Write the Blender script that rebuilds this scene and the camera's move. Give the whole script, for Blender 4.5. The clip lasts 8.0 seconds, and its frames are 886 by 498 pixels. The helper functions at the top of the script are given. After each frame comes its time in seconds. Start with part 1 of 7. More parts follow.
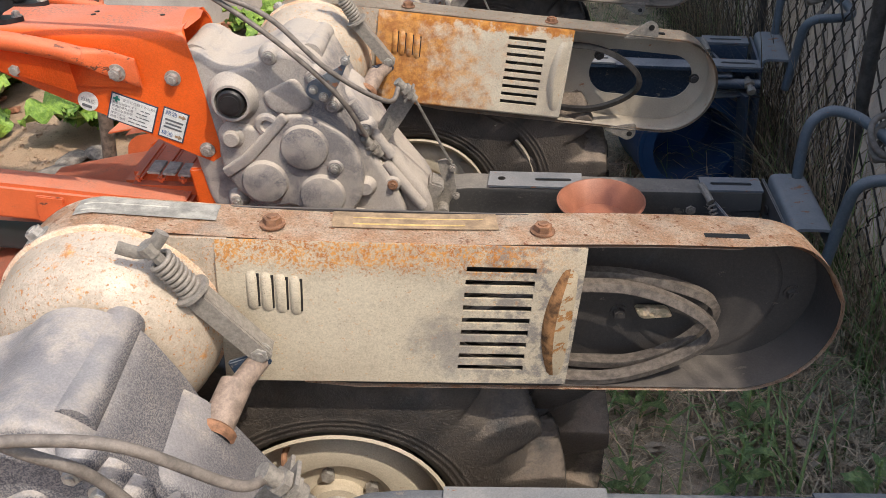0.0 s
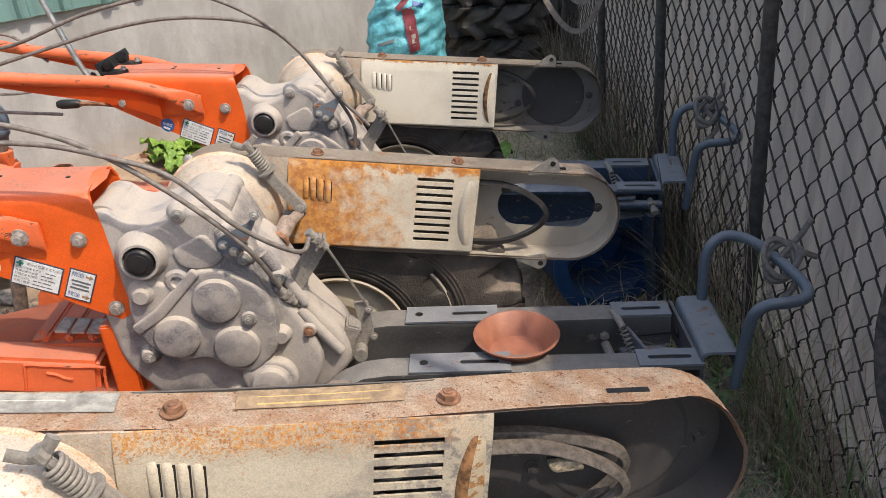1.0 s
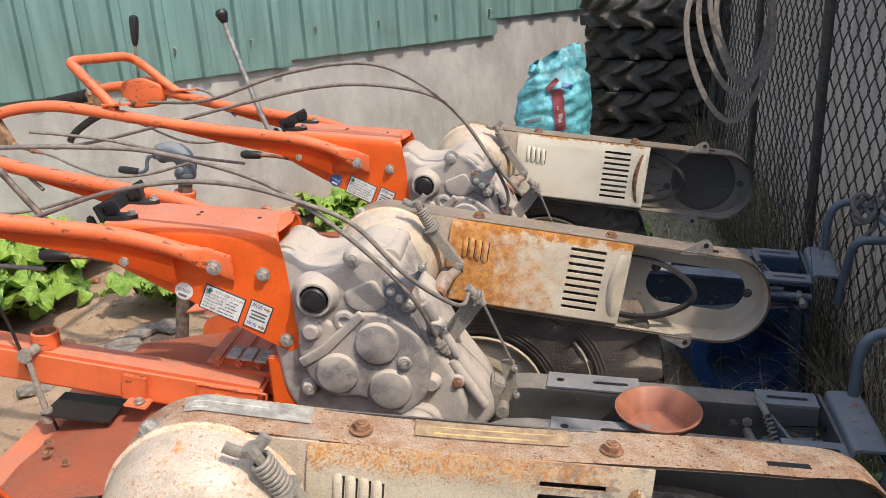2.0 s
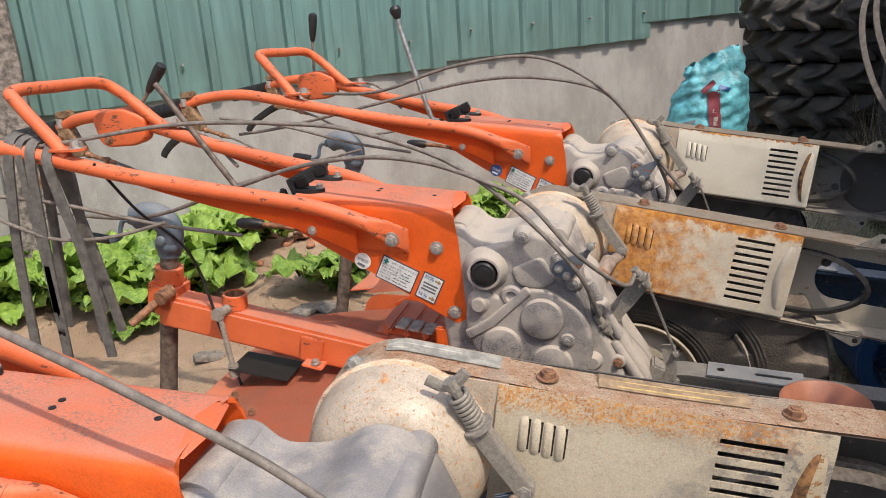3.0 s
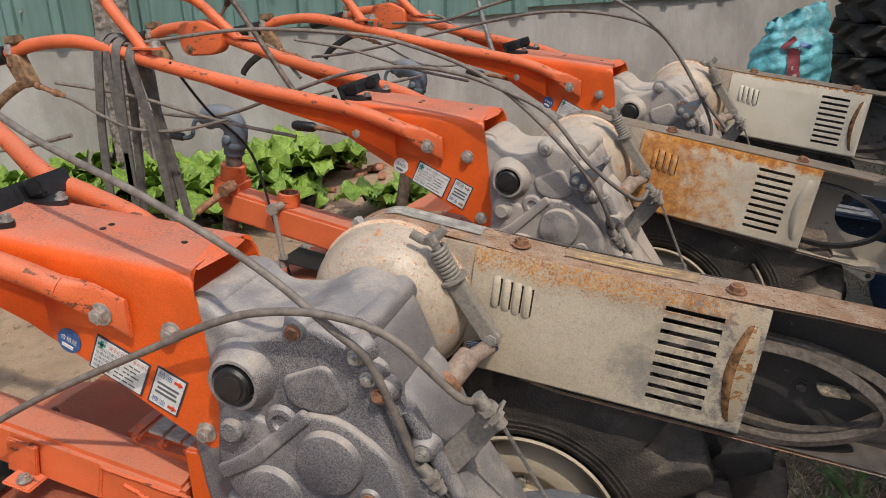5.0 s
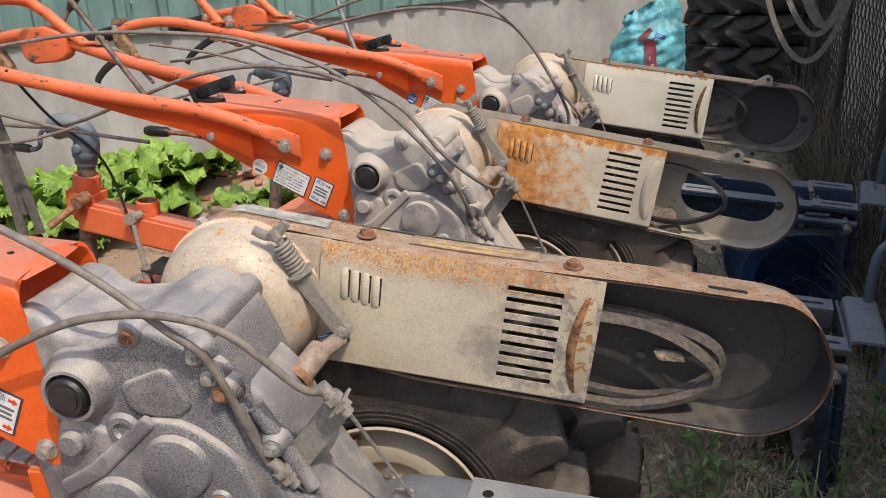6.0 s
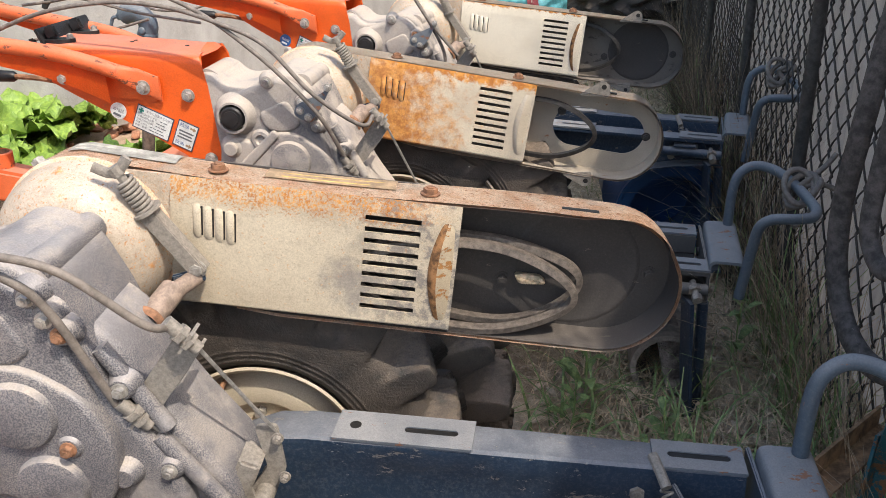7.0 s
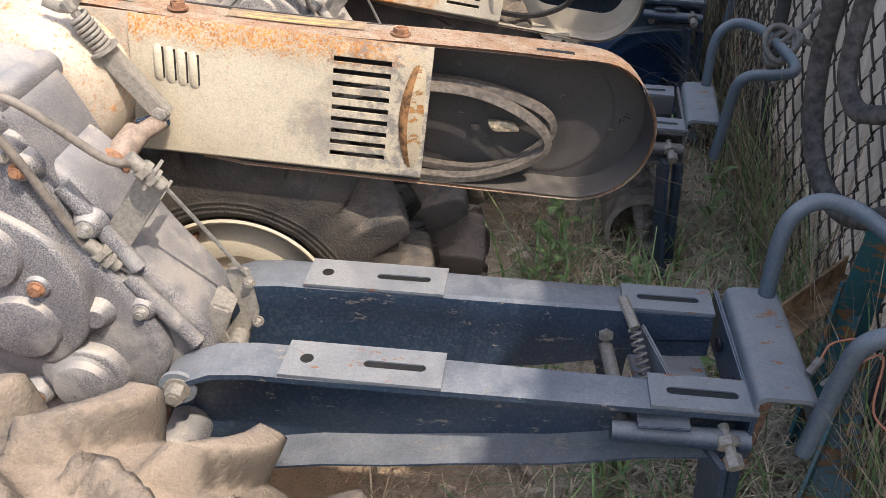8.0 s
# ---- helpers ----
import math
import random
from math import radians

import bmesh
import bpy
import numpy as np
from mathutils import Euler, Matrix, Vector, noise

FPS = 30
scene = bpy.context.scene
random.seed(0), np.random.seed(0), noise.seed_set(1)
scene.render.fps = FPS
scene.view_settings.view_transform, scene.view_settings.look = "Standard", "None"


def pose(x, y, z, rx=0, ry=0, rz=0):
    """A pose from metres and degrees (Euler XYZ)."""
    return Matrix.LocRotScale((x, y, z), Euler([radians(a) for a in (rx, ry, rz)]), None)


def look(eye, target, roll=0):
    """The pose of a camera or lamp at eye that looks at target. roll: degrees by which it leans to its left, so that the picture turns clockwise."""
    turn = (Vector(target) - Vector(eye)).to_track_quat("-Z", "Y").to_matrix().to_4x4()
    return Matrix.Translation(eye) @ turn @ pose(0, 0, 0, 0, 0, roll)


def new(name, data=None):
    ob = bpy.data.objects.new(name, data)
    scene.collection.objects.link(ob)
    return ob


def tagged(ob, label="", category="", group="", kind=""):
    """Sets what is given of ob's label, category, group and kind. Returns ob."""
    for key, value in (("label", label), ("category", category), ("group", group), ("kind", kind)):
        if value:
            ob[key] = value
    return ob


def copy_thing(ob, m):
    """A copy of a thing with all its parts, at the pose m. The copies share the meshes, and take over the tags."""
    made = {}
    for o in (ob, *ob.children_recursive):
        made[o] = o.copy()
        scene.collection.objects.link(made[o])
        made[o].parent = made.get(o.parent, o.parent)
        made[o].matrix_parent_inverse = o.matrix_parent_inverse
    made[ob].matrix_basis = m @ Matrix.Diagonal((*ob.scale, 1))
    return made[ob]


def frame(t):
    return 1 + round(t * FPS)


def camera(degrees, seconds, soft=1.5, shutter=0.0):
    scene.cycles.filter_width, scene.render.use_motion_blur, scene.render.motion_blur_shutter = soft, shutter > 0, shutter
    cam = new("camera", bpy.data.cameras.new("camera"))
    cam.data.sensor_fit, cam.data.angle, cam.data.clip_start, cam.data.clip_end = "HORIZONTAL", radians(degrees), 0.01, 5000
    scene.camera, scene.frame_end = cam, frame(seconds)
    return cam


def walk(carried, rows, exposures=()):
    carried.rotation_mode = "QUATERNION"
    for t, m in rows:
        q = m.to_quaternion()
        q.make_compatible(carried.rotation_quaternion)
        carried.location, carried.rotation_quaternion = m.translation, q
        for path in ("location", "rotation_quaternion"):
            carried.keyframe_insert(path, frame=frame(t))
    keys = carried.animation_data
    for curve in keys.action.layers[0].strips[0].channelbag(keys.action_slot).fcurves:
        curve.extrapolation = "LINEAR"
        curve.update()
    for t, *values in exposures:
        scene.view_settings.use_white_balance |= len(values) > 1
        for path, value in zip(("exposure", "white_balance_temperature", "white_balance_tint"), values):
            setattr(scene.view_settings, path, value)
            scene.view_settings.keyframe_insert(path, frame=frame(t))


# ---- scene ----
cam = camera(56.9, 8.0, soft=0.7)
PATH = [
    (0, (-0.001, -0.018, 1.215), (0.004, 1.681, 0.159), -5.5),
    (0.5, (0.041, 0.02, 1.264), (0.186, 1.779, 0.322), -6.2),
    (1, (0.043, 0.005, 1.285), (0.238, 1.803, 0.431), -5.9),
    (1.5, (-0.004, -0.041, 1.299), (0.049, 1.814, 0.554), -3.5),
    (1.7, (-0.023, -0.058, 1.301), (-0.021, 1.814, 0.596), -3.3),
    (2.8, (-0.085, -0.135, 1.274), (-0.391, 1.74, 0.649), -4.2),
    (3, (-0.111, -0.168, 1.266), (-0.495, 1.694, 0.644), -4.1),
    (3.5, (-0.197, -0.279, 1.263), (-0.785, 1.53, 0.643), -4.0),
    (4, (-0.206, -0.365, 1.229), (-0.883, 1.399, 0.573), -3.3),
    (4.5, (-0.055, -0.332, 1.21), (-0.733, 1.417, 0.517), -2.3),
    (4.7, (0.006, -0.314, 1.2), (-0.638, 1.446, 0.5), -2.0),
    (5.8, (0.11, -0.313, 1.184), (-0.307, 1.515, 0.488), -2.9),
    (6, (0.131, -0.312, 1.177), (-0.214, 1.527, 0.471), -2.9),
    (6.5, (0.179, -0.306, 1.169), (-0.029, 1.545, 0.441), -3.0),
    (7, (0.194, -0.308, 1.138), (0.081, 1.513, 0.318), -2.6),
    (7.5, (0.197, -0.319, 1.085), (0.109, 1.42, 0.1), -2.5),
    (8, (0.202, -0.324, 1.075), (0.135, 1.373, 0.019), -2.2),
]
walk(cam, [(t, look(eye, target, roll)) for t, eye, target, roll in PATH],
     [(0, 0.62), (1.5, 0.72), (2.8, 0.5), (3.5, 0.25), (4.0, 0.07), (4.5, -0.03), (5.8, 0.34), (6.0, 0.42), (6.5, 0.68), (7.2, 0.97), (8, 1.16)])
# world, sun
world = bpy.data.worlds.new("sky")
scene.world = world
world.use_nodes = True
SUN_DIR = Vector((0.39, -0.42, 0.82)).normalized()
_sky = world.node_tree.nodes.new("ShaderNodeTexSky")
_sky.sky_type, _sky.sun_disc = "NISHITA", False
_sky.sun_elevation = math.asin(SUN_DIR.z)
_sky.sun_rotation = math.atan2(SUN_DIR.x, SUN_DIR.y)
_sky.air_density, _sky.dust_density = 1.2, 3.0
_bg = world.node_tree.nodes["Background"]
_bg.inputs["Strength"].default_value = 0.15
world.node_tree.links.new(_sky.outputs[0], _bg.inputs["Color"])
sun_data = bpy.data.lights.new("sun", "SUN")
sun_data.energy, sun_data.angle, sun_data.color = 2.45, radians(1.0), (1.0, 0.90, 0.765)
sun = new("sun", sun_data)
sun.matrix_world = look(SUN_DIR * 20, (0, 0, 0))


# ---- materials ----
class Net:
    """A node material with short calls."""

    def __init__(self, name, rough=0.6, metal=0.0):
        self.m = bpy.data.materials.new(name)
        self.m.use_nodes = True
        self.n, self.l = self.m.node_tree.nodes, self.m.node_tree.links
        self.b = self.n["Principled BSDF"]
        self.b.inputs["Roughness"].default_value = rough
        self.b.inputs["Metallic"].default_value = metal
        self.tc = self.n.new("ShaderNodeTexCoord")

    def put(self, sock, v):
        if isinstance(v, bpy.types.NodeSocket):
            self.l.new(v, sock)
        else:
            sock.default_value = v

    def noise(self, scale, detail=4.0, rough=0.6, vec=None, seed=0.0):
        t = self.n.new("ShaderNodeTexNoise")
        t.inputs["Scale"].default_value, t.inputs["Detail"].default_value, t.inputs["Roughness"].default_value = scale, detail, rough
        mp = self.n.new("ShaderNodeMapping")
        mp.inputs["Location"].default_value = (seed, seed * 1.7, seed * 0.3)
        self.l.new(vec or self.tc.outputs["Object"], mp.inputs[0])
        self.l.new(mp.outputs[0], t.inputs["Vector"])
        return t.outputs["Fac"]

    def stretch(self, sx, sy, sz):
        mp = self.n.new("ShaderNodeMapping")
        mp.inputs["Scale"].default_value = (sx, sy, sz)
        self.l.new(self.tc.outputs["Object"], mp.inputs[0])
        return mp.outputs[0]

    def voronoi(self, scale, feature="F1"):
        t = self.n.new("ShaderNodeTexVoronoi")
        t.feature = feature
        t.inputs["Scale"].default_value = scale
        self.l.new(self.tc.outputs["Object"], t.inputs["Vector"])
        return t.outputs["Distance"]

    def ramp(self, fac, a, b):
        """0 below a, 1 above b (or the other way round)."""
        t = self.n.new("ShaderNodeMapRange")
        t.interpolation_type = "SMOOTHSTEP"
        t.inputs["From Min"].default_value, t.inputs["From Max"].default_value = min(a, b), max(a, b)
        if a > b:
            t.inputs["To Min"].default_value, t.inputs["To Max"].default_value = 1.0, 0.0
        self.put(t.inputs["Value"], fac)
        return t.outputs[0]

    def math(self, op, a, b=0.0):
        t = self.n.new("ShaderNodeMath")
        t.operation = op
        self.put(t.inputs[0], a)
        self.put(t.inputs[1], b)
        return t.outputs[0]

    def mix(self, fac, a, b):
        t = self.n.new("ShaderNodeMix")
        t.data_type = "RGBA"
        self.put(t.inputs[0], fac)
        for s, v in ((t.inputs[6], a), (t.inputs[7], b)):
            self.put(s, (*v, 1.0) if isinstance(v, tuple) else v)
        return t.outputs[2]

    def xyz(self):
        t = self.n.new("ShaderNodeSeparateXYZ")
        self.l.new(self.tc.outputs["Object"], t.inputs[0])
        return t.outputs

    def normal_z(self):
        t = self.n.new("ShaderNodeSeparateXYZ")
        g = self.n.new("ShaderNodeNewGeometry")
        self.l.new(g.outputs["Normal"], t.inputs[0])
        return t.outputs[2]

    def island(self):
        return self.n.new("ShaderNodeNewGeometry").outputs["Random Per Island"]

    def each(self):
        return self.n.new("ShaderNodeObjectInfo").outputs["Random"]

    def speckle(self, color, amount):
        """Fine grit: the colour's brightness varies from millimetre to millimetre."""
        f = self.math("ADD", self.math("MULTIPLY", self.ramp(self.noise(430, 2, 0.7, seed=11), 0.33, 0.67), 0.65), self.math("MULTIPLY", self.ramp(self.noise(1100, 2, 0.7, seed=13), 0.35, 0.65), 0.35))
        t = self.n.new("ShaderNodeVectorMath")
        t.operation = "SCALE"
        self.put(t.inputs[0], color)
        self.put(t.inputs["Scale"], self.math("ADD", 1.0 - amount, self.math("MULTIPLY", f, 2.0 * amount)))
        return t.outputs[0]

    def done(self, color, rough=None, bump=None, depth=0.002, metal=None, grit=0.13):
        if grit:
            color = self.speckle(color, grit)
        self.put(self.b.inputs["Base Color"], (*color, 1.0) if isinstance(color, tuple) else color)
        if rough is not None:
            self.put(self.b.inputs["Roughness"], rough)
        if metal is not None:
            self.put(self.b.inputs["Metallic"], metal)
        if bump is not None:
            t = self.n.new("ShaderNodeBump")
            t.inputs["Distance"].default_value = depth
            t.inputs["Strength"].default_value = 0.8
            self.l.new(bump, t.inputs["Height"])
            self.l.new(t.outputs[0], self.b.inputs["Normal"])
        return self.m


RUST = (0.30, 0.105, 0.030)
RUST_DARK = (0.12, 0.045, 0.02)
DUST = (0.42, 0.34, 0.26)


def rust_colour(k, scale=60):
    return k.mix(k.ramp(k.noise(scale, 5), 0.4, 0.65), RUST_DARK, k.mix(k.ramp(k.noise(scale * 0.4, 3, seed=3), 0.4, 0.7), RUST, (0.45, 0.19, 0.06)))


def plain(name, colour, rough=0.6, metal=0.0, scale=40, spread=0.25, depth=0.0006):
    """One colour with mottling at two scales."""
    k = Net(name, rough, metal)
    f = k.noise(scale, 5)
    dark, light = tuple(c * (1 - spread) for c in colour), tuple(min(1, c * (1 + spread)) for c in colour)
    col = k.mix(k.ramp(f, 0.3, 0.7), dark, light)
    return k.done(col, k.math("ADD", k.math("MULTIPLY", f, 0.2), rough - 0.1), k.noise(scale * 6, 3), depth)


def dusty(name, colour, rough=0.45, dust=0.6, chips=0.5, dust_colour=DUST, chip_colour=RUST, metal=0.0, scale=30, flat=0.15, clumps=0.0):
    """Paint with dust lying on the upward faces, and chipped spots."""
    k = Net(name, rough, metal)
    tone = k.noise(scale * 0.3, 4, seed=5)
    base = k.mix(k.ramp(tone, 0.3, 0.75), tuple(c * 0.85 for c in colour), tuple(min(1, c * 1.12) for c in colour))
    up = k.ramp(k.normal_z(), flat, 0.97)
    veil = k.math("ADD", 0.62, k.math("MULTIPLY", k.ramp(k.noise(scale * 0.5, 5, 0.65, seed=2), 0.3, 0.65), 0.38))
    grit = k.ramp(k.noise(scale * 6, 3, 0.7, seed=9), 0.42, 0.72)
    cover = k.math("MULTIPLY", k.math("MULTIPLY", up, dust), k.math("MULTIPLY", veil, k.math("ADD", 0.8, k.math("MULTIPLY", grit, 0.2))))
    cover = k.math("MAXIMUM", cover, k.math("MULTIPLY", k.math("MULTIPLY", grit, veil), (0.06 if clumps else 0.22) * dust))
    col = k.mix(cover, base, dust_colour)
    if clumps:
        # loose grit gathered on flat places
        heap = k.math("MULTIPLY", k.ramp(k.noise(210, 4, 0.75, seed=17), 0.50, 0.58), k.ramp(k.noise(11, 4, 0.6, seed=19), 0.44, 0.62))
        col = k.mix(k.math("MULTIPLY", k.math("MULTIPLY", heap, up), clumps), col, (0.19, 0.15, 0.115))
    chip = k.math("MULTIPLY", k.ramp(k.noise(scale * 1.6, 6, 0.75, seed=7, vec=k.stretch(0.45, 1.0, 1.0)), 0.685 - 0.1 * chips, 0.715 - 0.1 * chips), chips)
    col = k.mix(chip, col, chip_colour)
    return k.done(col, k.math("ADD", k.math("MULTIPLY", cover, 0.4), rough), k.math("SUBTRACT", k.noise(scale * 8, 3), chip), 0.0006)


def cream(name, kind):
    """Cream enamel; kind 0 sooty with a rusted top edge, 1 with a broad rust stain, 2 nearly clean."""
    k = Net(name, 0.45)
    x, y, z = k.xyz()[:3]
    tone = k.ramp(k.noise(9, 4), 0.3, 0.7)
    base = k.mix(tone, *(((0.47, 0.40, 0.30), (0.58, 0.505, 0.385)) if kind == 0 else ((0.58, 0.50, 0.385), (0.69, 0.615, 0.485)) if kind == 1 else ((0.68, 0.61, 0.49), (0.77, 0.705, 0.58)) if kind == 2 else ((0.45, 0.375, 0.295), (0.55, 0.465, 0.375))))
    base = k.mix(k.math("MULTIPLY", k.ramp(k.noise(520, 3, 0.75, seed=21), 0.62, 0.66), 0.75), base, (0.17, 0.13, 0.09))
    # how far below the cover's sloping top edge
    drop = k.math("SUBTRACT", k.math("ADD", (0.791, 0.770, 0.786, 0.80)[kind], k.math("MULTIPLY", x, (-0.146, -0.184, -0.132, -0.1)[kind])), z)
    n = k.noise(38, 6, 0.7)
    fine = k.noise(150, 4, 0.65, seed=4)
    speck = k.ramp(fine, 0.63, 0.68)
    if kind == 0:
        edge = k.math("SUBTRACT", k.math("ADD", k.math("MULTIPLY", n, 0.5), k.math("MULTIPLY", k.noise(330, 4, 0.8, seed=15), 0.8)), k.math("MULTIPLY", drop, 8.5))
        rust = k.math("MAXIMUM", k.math("MULTIPLY", k.ramp(edge, 0.44, 0.58), k.math("ADD", 0.15, k.math("MULTIPLY", k.ramp(k.noise(240, 4, 0.8, seed=23), 0.46, 0.56), 0.8))), k.math("MULTIPLY", speck, 0.35))
        rust = k.math("MULTIPLY", rust, k.ramp(x, 0.52, 0.40))
        soot = k.math("MULTIPLY", k.ramp(k.noise(30, 6, 0.8, seed=8), 0.45, 0.58), k.math("MULTIPLY", k.ramp(x, 0.30, 0.44), 0.8))
        base = k.mix(soot, base, (0.16, 0.15, 0.15))
        spot = k.math("ADD", k.math("POWER", k.math("SUBTRACT", x, 0.345), 2.0), k.math("POWER", k.math("SUBTRACT", drop, 0.125), 2.0))
        spot = k.math("MULTIPLY", k.ramp(k.math("ADD", k.math("MULTIPLY", spot, 120.0), k.noise(40, 6, 0.75, seed=18)), 0.85, 0.45), 0.6)
        base = k.mix(spot, base, (0.17, 0.16, 0.165))
        base = k.mix(k.math("MULTIPLY", k.ramp(k.noise(90, 5, 0.7, seed=1), 0.52, 0.66), 0.22), base, (0.26, 0.215, 0.165))
    elif kind == 1:
        side = k.math("SUBTRACT", 1.0, k.math("MULTIPLY", k.math("ABSOLUTE", k.math("SUBTRACT", x, 0.16)), 4.4))
        rust = k.math("ADD", k.math("MULTIPLY", n, 0.9), k.math("MULTIPLY", side, 0.42))
        rust = k.math("MAXIMUM", k.math("MULTIPLY", k.ramp(rust, 0.46, 0.84), 0.95), k.math("MULTIPLY", speck, 0.5))
        rust = k.math("MAXIMUM", rust, k.ramp(k.math("SUBTRACT", n, k.math("MULTIPLY", drop, 9.0)), 0.44, 0.60))
    elif kind == 3:
        rust = k.math("MAXIMUM", k.math("MULTIPLY", k.ramp(k.noise(210, 4, 0.75, seed=4), 0.585, 0.63), 0.8), k.math("MULTIPLY", k.ramp(k.noise(26, 6, 0.7, seed=12), 0.60, 0.70), 0.8))
        base = k.mix(k.math("MULTIPLY", k.ramp(k.noise(60, 5, 0.7, seed=1), 0.48, 0.62), 0.45), base, (0.33, 0.28, 0.22))
    else:
        rust = k.math("MULTIPLY", speck, 0.12)
        rust = k.math("MAXIMUM", rust, k.ramp(k.math("SUBTRACT", n, k.math("MULTIPLY", drop, 22.0)), 0.70, 0.80))
    col = k.mix(rust, base, k.mix(k.ramp(k.noise(70, 5, seed=6), 0.35, 0.65), (0.42, 0.15, 0.03), (0.66, 0.30, 0.065)))
    return k.done(col, k.math("ADD", 0.47, k.math("MULTIPLY", rust, 0.38)), k.math("ADD", k.math("MULTIPLY", fine, 0.5), rust), 0.0005, grit=0.16)


def make_sheet_metal(name, colour, rust=0.2):
    k = Net(name, 0.5)
    streak = k.noise(3, 5, 0.6, vec=k.stretch(6, 6, 0.6))
    col = k.mix(k.ramp(streak, 0.3, 0.7), tuple(c * 0.8 for c in colour), tuple(c * 1.12 for c in colour))
    col = k.mix(k.math("MULTIPLY", k.ramp(k.noise(1.3, 6, 0.7, seed=3), 0.5, 0.75), rust), col, (0.34, 0.30, 0.24))
    return k.done(col, 0.45, k.noise(5, 2), 0.004)


def make_concrete():
    k = Net("cement_render", 0.9)
    streak = k.ramp(k.noise(2.2, 6, 0.65, vec=k.stretch(1.6, 1.6, 0.7)), 0.35, 0.68)
    col = k.mix(streak, (0.275, 0.262, 0.25), (0.395, 0.382, 0.37))
    col = k.mix(k.ramp(k.noise(14, 6, 0.7, seed=2), 0.55, 0.75), col, (0.36, 0.345, 0.32))
    z = k.xyz()[2]
    damp = k.math("MULTIPLY", k.ramp(k.math("ADD", z, k.math("MULTIPLY", k.noise(3, 4, seed=6), 0.3)), 0.34, 0.16), 0.4)
    col = k.mix(damp, col, (0.27, 0.22, 0.17))
    return k.done(col, 0.9, k.noise(25, 8, 0.7), 0.006)


def make_ground():
    k = Net("sandy_soil", 0.95)
    col = k.mix(k.ramp(k.noise(1.7, 6, 0.6), 0.35, 0.65), (0.42, 0.285, 0.185), (0.54, 0.395, 0.275))
    col = k.mix(k.ramp(k.noise(14, 6, 0.7, seed=4), 0.45, 0.7), col, (0.36, 0.265, 0.18))
    col = k.mix(k.ramp(k.noise(120, 3, 0.6, seed=1), 0.60, 0.68), col, (0.27, 0.19, 0.13))
    x = k.xyz()[0]
    litter = k.ramp(k.math("ADD", x, k.math("MULTIPLY", k.noise(3, 5, seed=7), 0.7)), 0.30, 0.75)
    col = k.mix(k.math("MULTIPLY", litter, 0.85), col, k.mix(k.ramp(k.noise(45, 5, seed=3), 0.4, 0.6), (0.46, 0.38, 0.285), (0.66, 0.565, 0.44)))
    return k.done(col, 0.95, k.math("ADD", k.noise(30, 8, 0.7), k.noise(160, 3)), 0.016, grit=0.12)


def make_cast(name="cast_aluminium", clean=0.0):
    k = Net(name, 0.62, 0.25)
    col = k.mix(k.ramp(k.noise(12, 5), 0.3, 0.7), (0.235, 0.222, 0.226), (0.345, 0.327, 0.32))
    up = k.ramp(k.normal_z(), -0.1, 0.9)
    dust = k.math("MULTIPLY", k.ramp(k.noise(14, 6, 0.72, seed=2), 0.43 - 0.15 * clean, 0.66 - 0.12 * clean), k.math("ADD", 0.35 + 0.3 * clean, k.math("MULTIPLY", up, 0.55)))
    col = k.mix(dust, col, (0.430, 0.378, 0.325))
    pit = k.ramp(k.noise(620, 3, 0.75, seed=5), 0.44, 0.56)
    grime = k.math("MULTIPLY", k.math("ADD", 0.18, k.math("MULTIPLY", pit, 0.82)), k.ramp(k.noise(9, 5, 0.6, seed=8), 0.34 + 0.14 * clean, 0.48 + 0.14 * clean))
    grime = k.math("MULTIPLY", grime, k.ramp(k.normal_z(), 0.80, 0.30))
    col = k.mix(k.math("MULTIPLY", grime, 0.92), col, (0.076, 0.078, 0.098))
    return k.done(col, k.math("ADD", 0.55, k.math("MULTIPLY", dust, 0.35)), k.math("ADD", k.math("MULTIPLY", k.noise(13, 3, 0.5, seed=4), 2.0), k.math("MULTIPLY", k.noise(230, 3, 0.7), 0.6)), 0.0016, k.math("SUBTRACT", 0.25, k.math("MULTIPLY", dust, 0.25)), grit=0.15)


def make_rubber(name="tyre_rubber", dust=0.6):
    k = Net(name, 0.7)
    up = k.ramp(k.normal_z(), -0.2, 0.9)
    d = k.math("MULTIPLY", k.math("ADD", 0.2 + 0.5 * max(0, dust - 0.6), k.math("MULTIPLY", up, 0.75)), k.ramp(k.noise(9, 6, 0.7), 0.32 - 0.3 * max(0, dust - 0.6), 0.62 - 0.2 * max(0, dust - 0.6)))
    col = k.mix(k.math("MULTIPLY", d, dust), k.mix(k.noise(20, 3), (0.018, 0.017, 0.017), (0.045, 0.042, 0.04)), (0.30, 0.235, 0.18))
    mark = k.math("MULTIPLY", k.ramp(k.noise(24, 6, 0.75, seed=6), 0.52, 0.66), 0.35)
    col = k.mix(mark, col, (0.09, 0.08, 0.075))
    return k.done(col, k.math("ADD", 0.5, k.math("MULTIPLY", d, 0.4)), k.math("ADD", k.noise(60, 6, 0.7), k.noise(240, 3)), 0.002)


def make_band_rust():
    k = Net("rusted_band", 0.75)
    n = k.noise(30, 6, 0.75)
    col = k.mix(k.ramp(n, 0.38, 0.62), (0.60, 0.37, 0.23), (0.72, 0.56, 0.42))
    col = k.mix(k.ramp(k.noise(150, 4, seed=3), 0.58, 0.68), col, (0.34, 0.14, 0.065))
    col = k.mix(k.math("MULTIPLY", k.ramp(k.noise(12, 5, seed=8), 0.5, 0.66), 0.7), col, (0.56, 0.50, 0.42))
    return k.done(col, 0.75, k.noise(160, 4), 0.0006, grit=0.28)


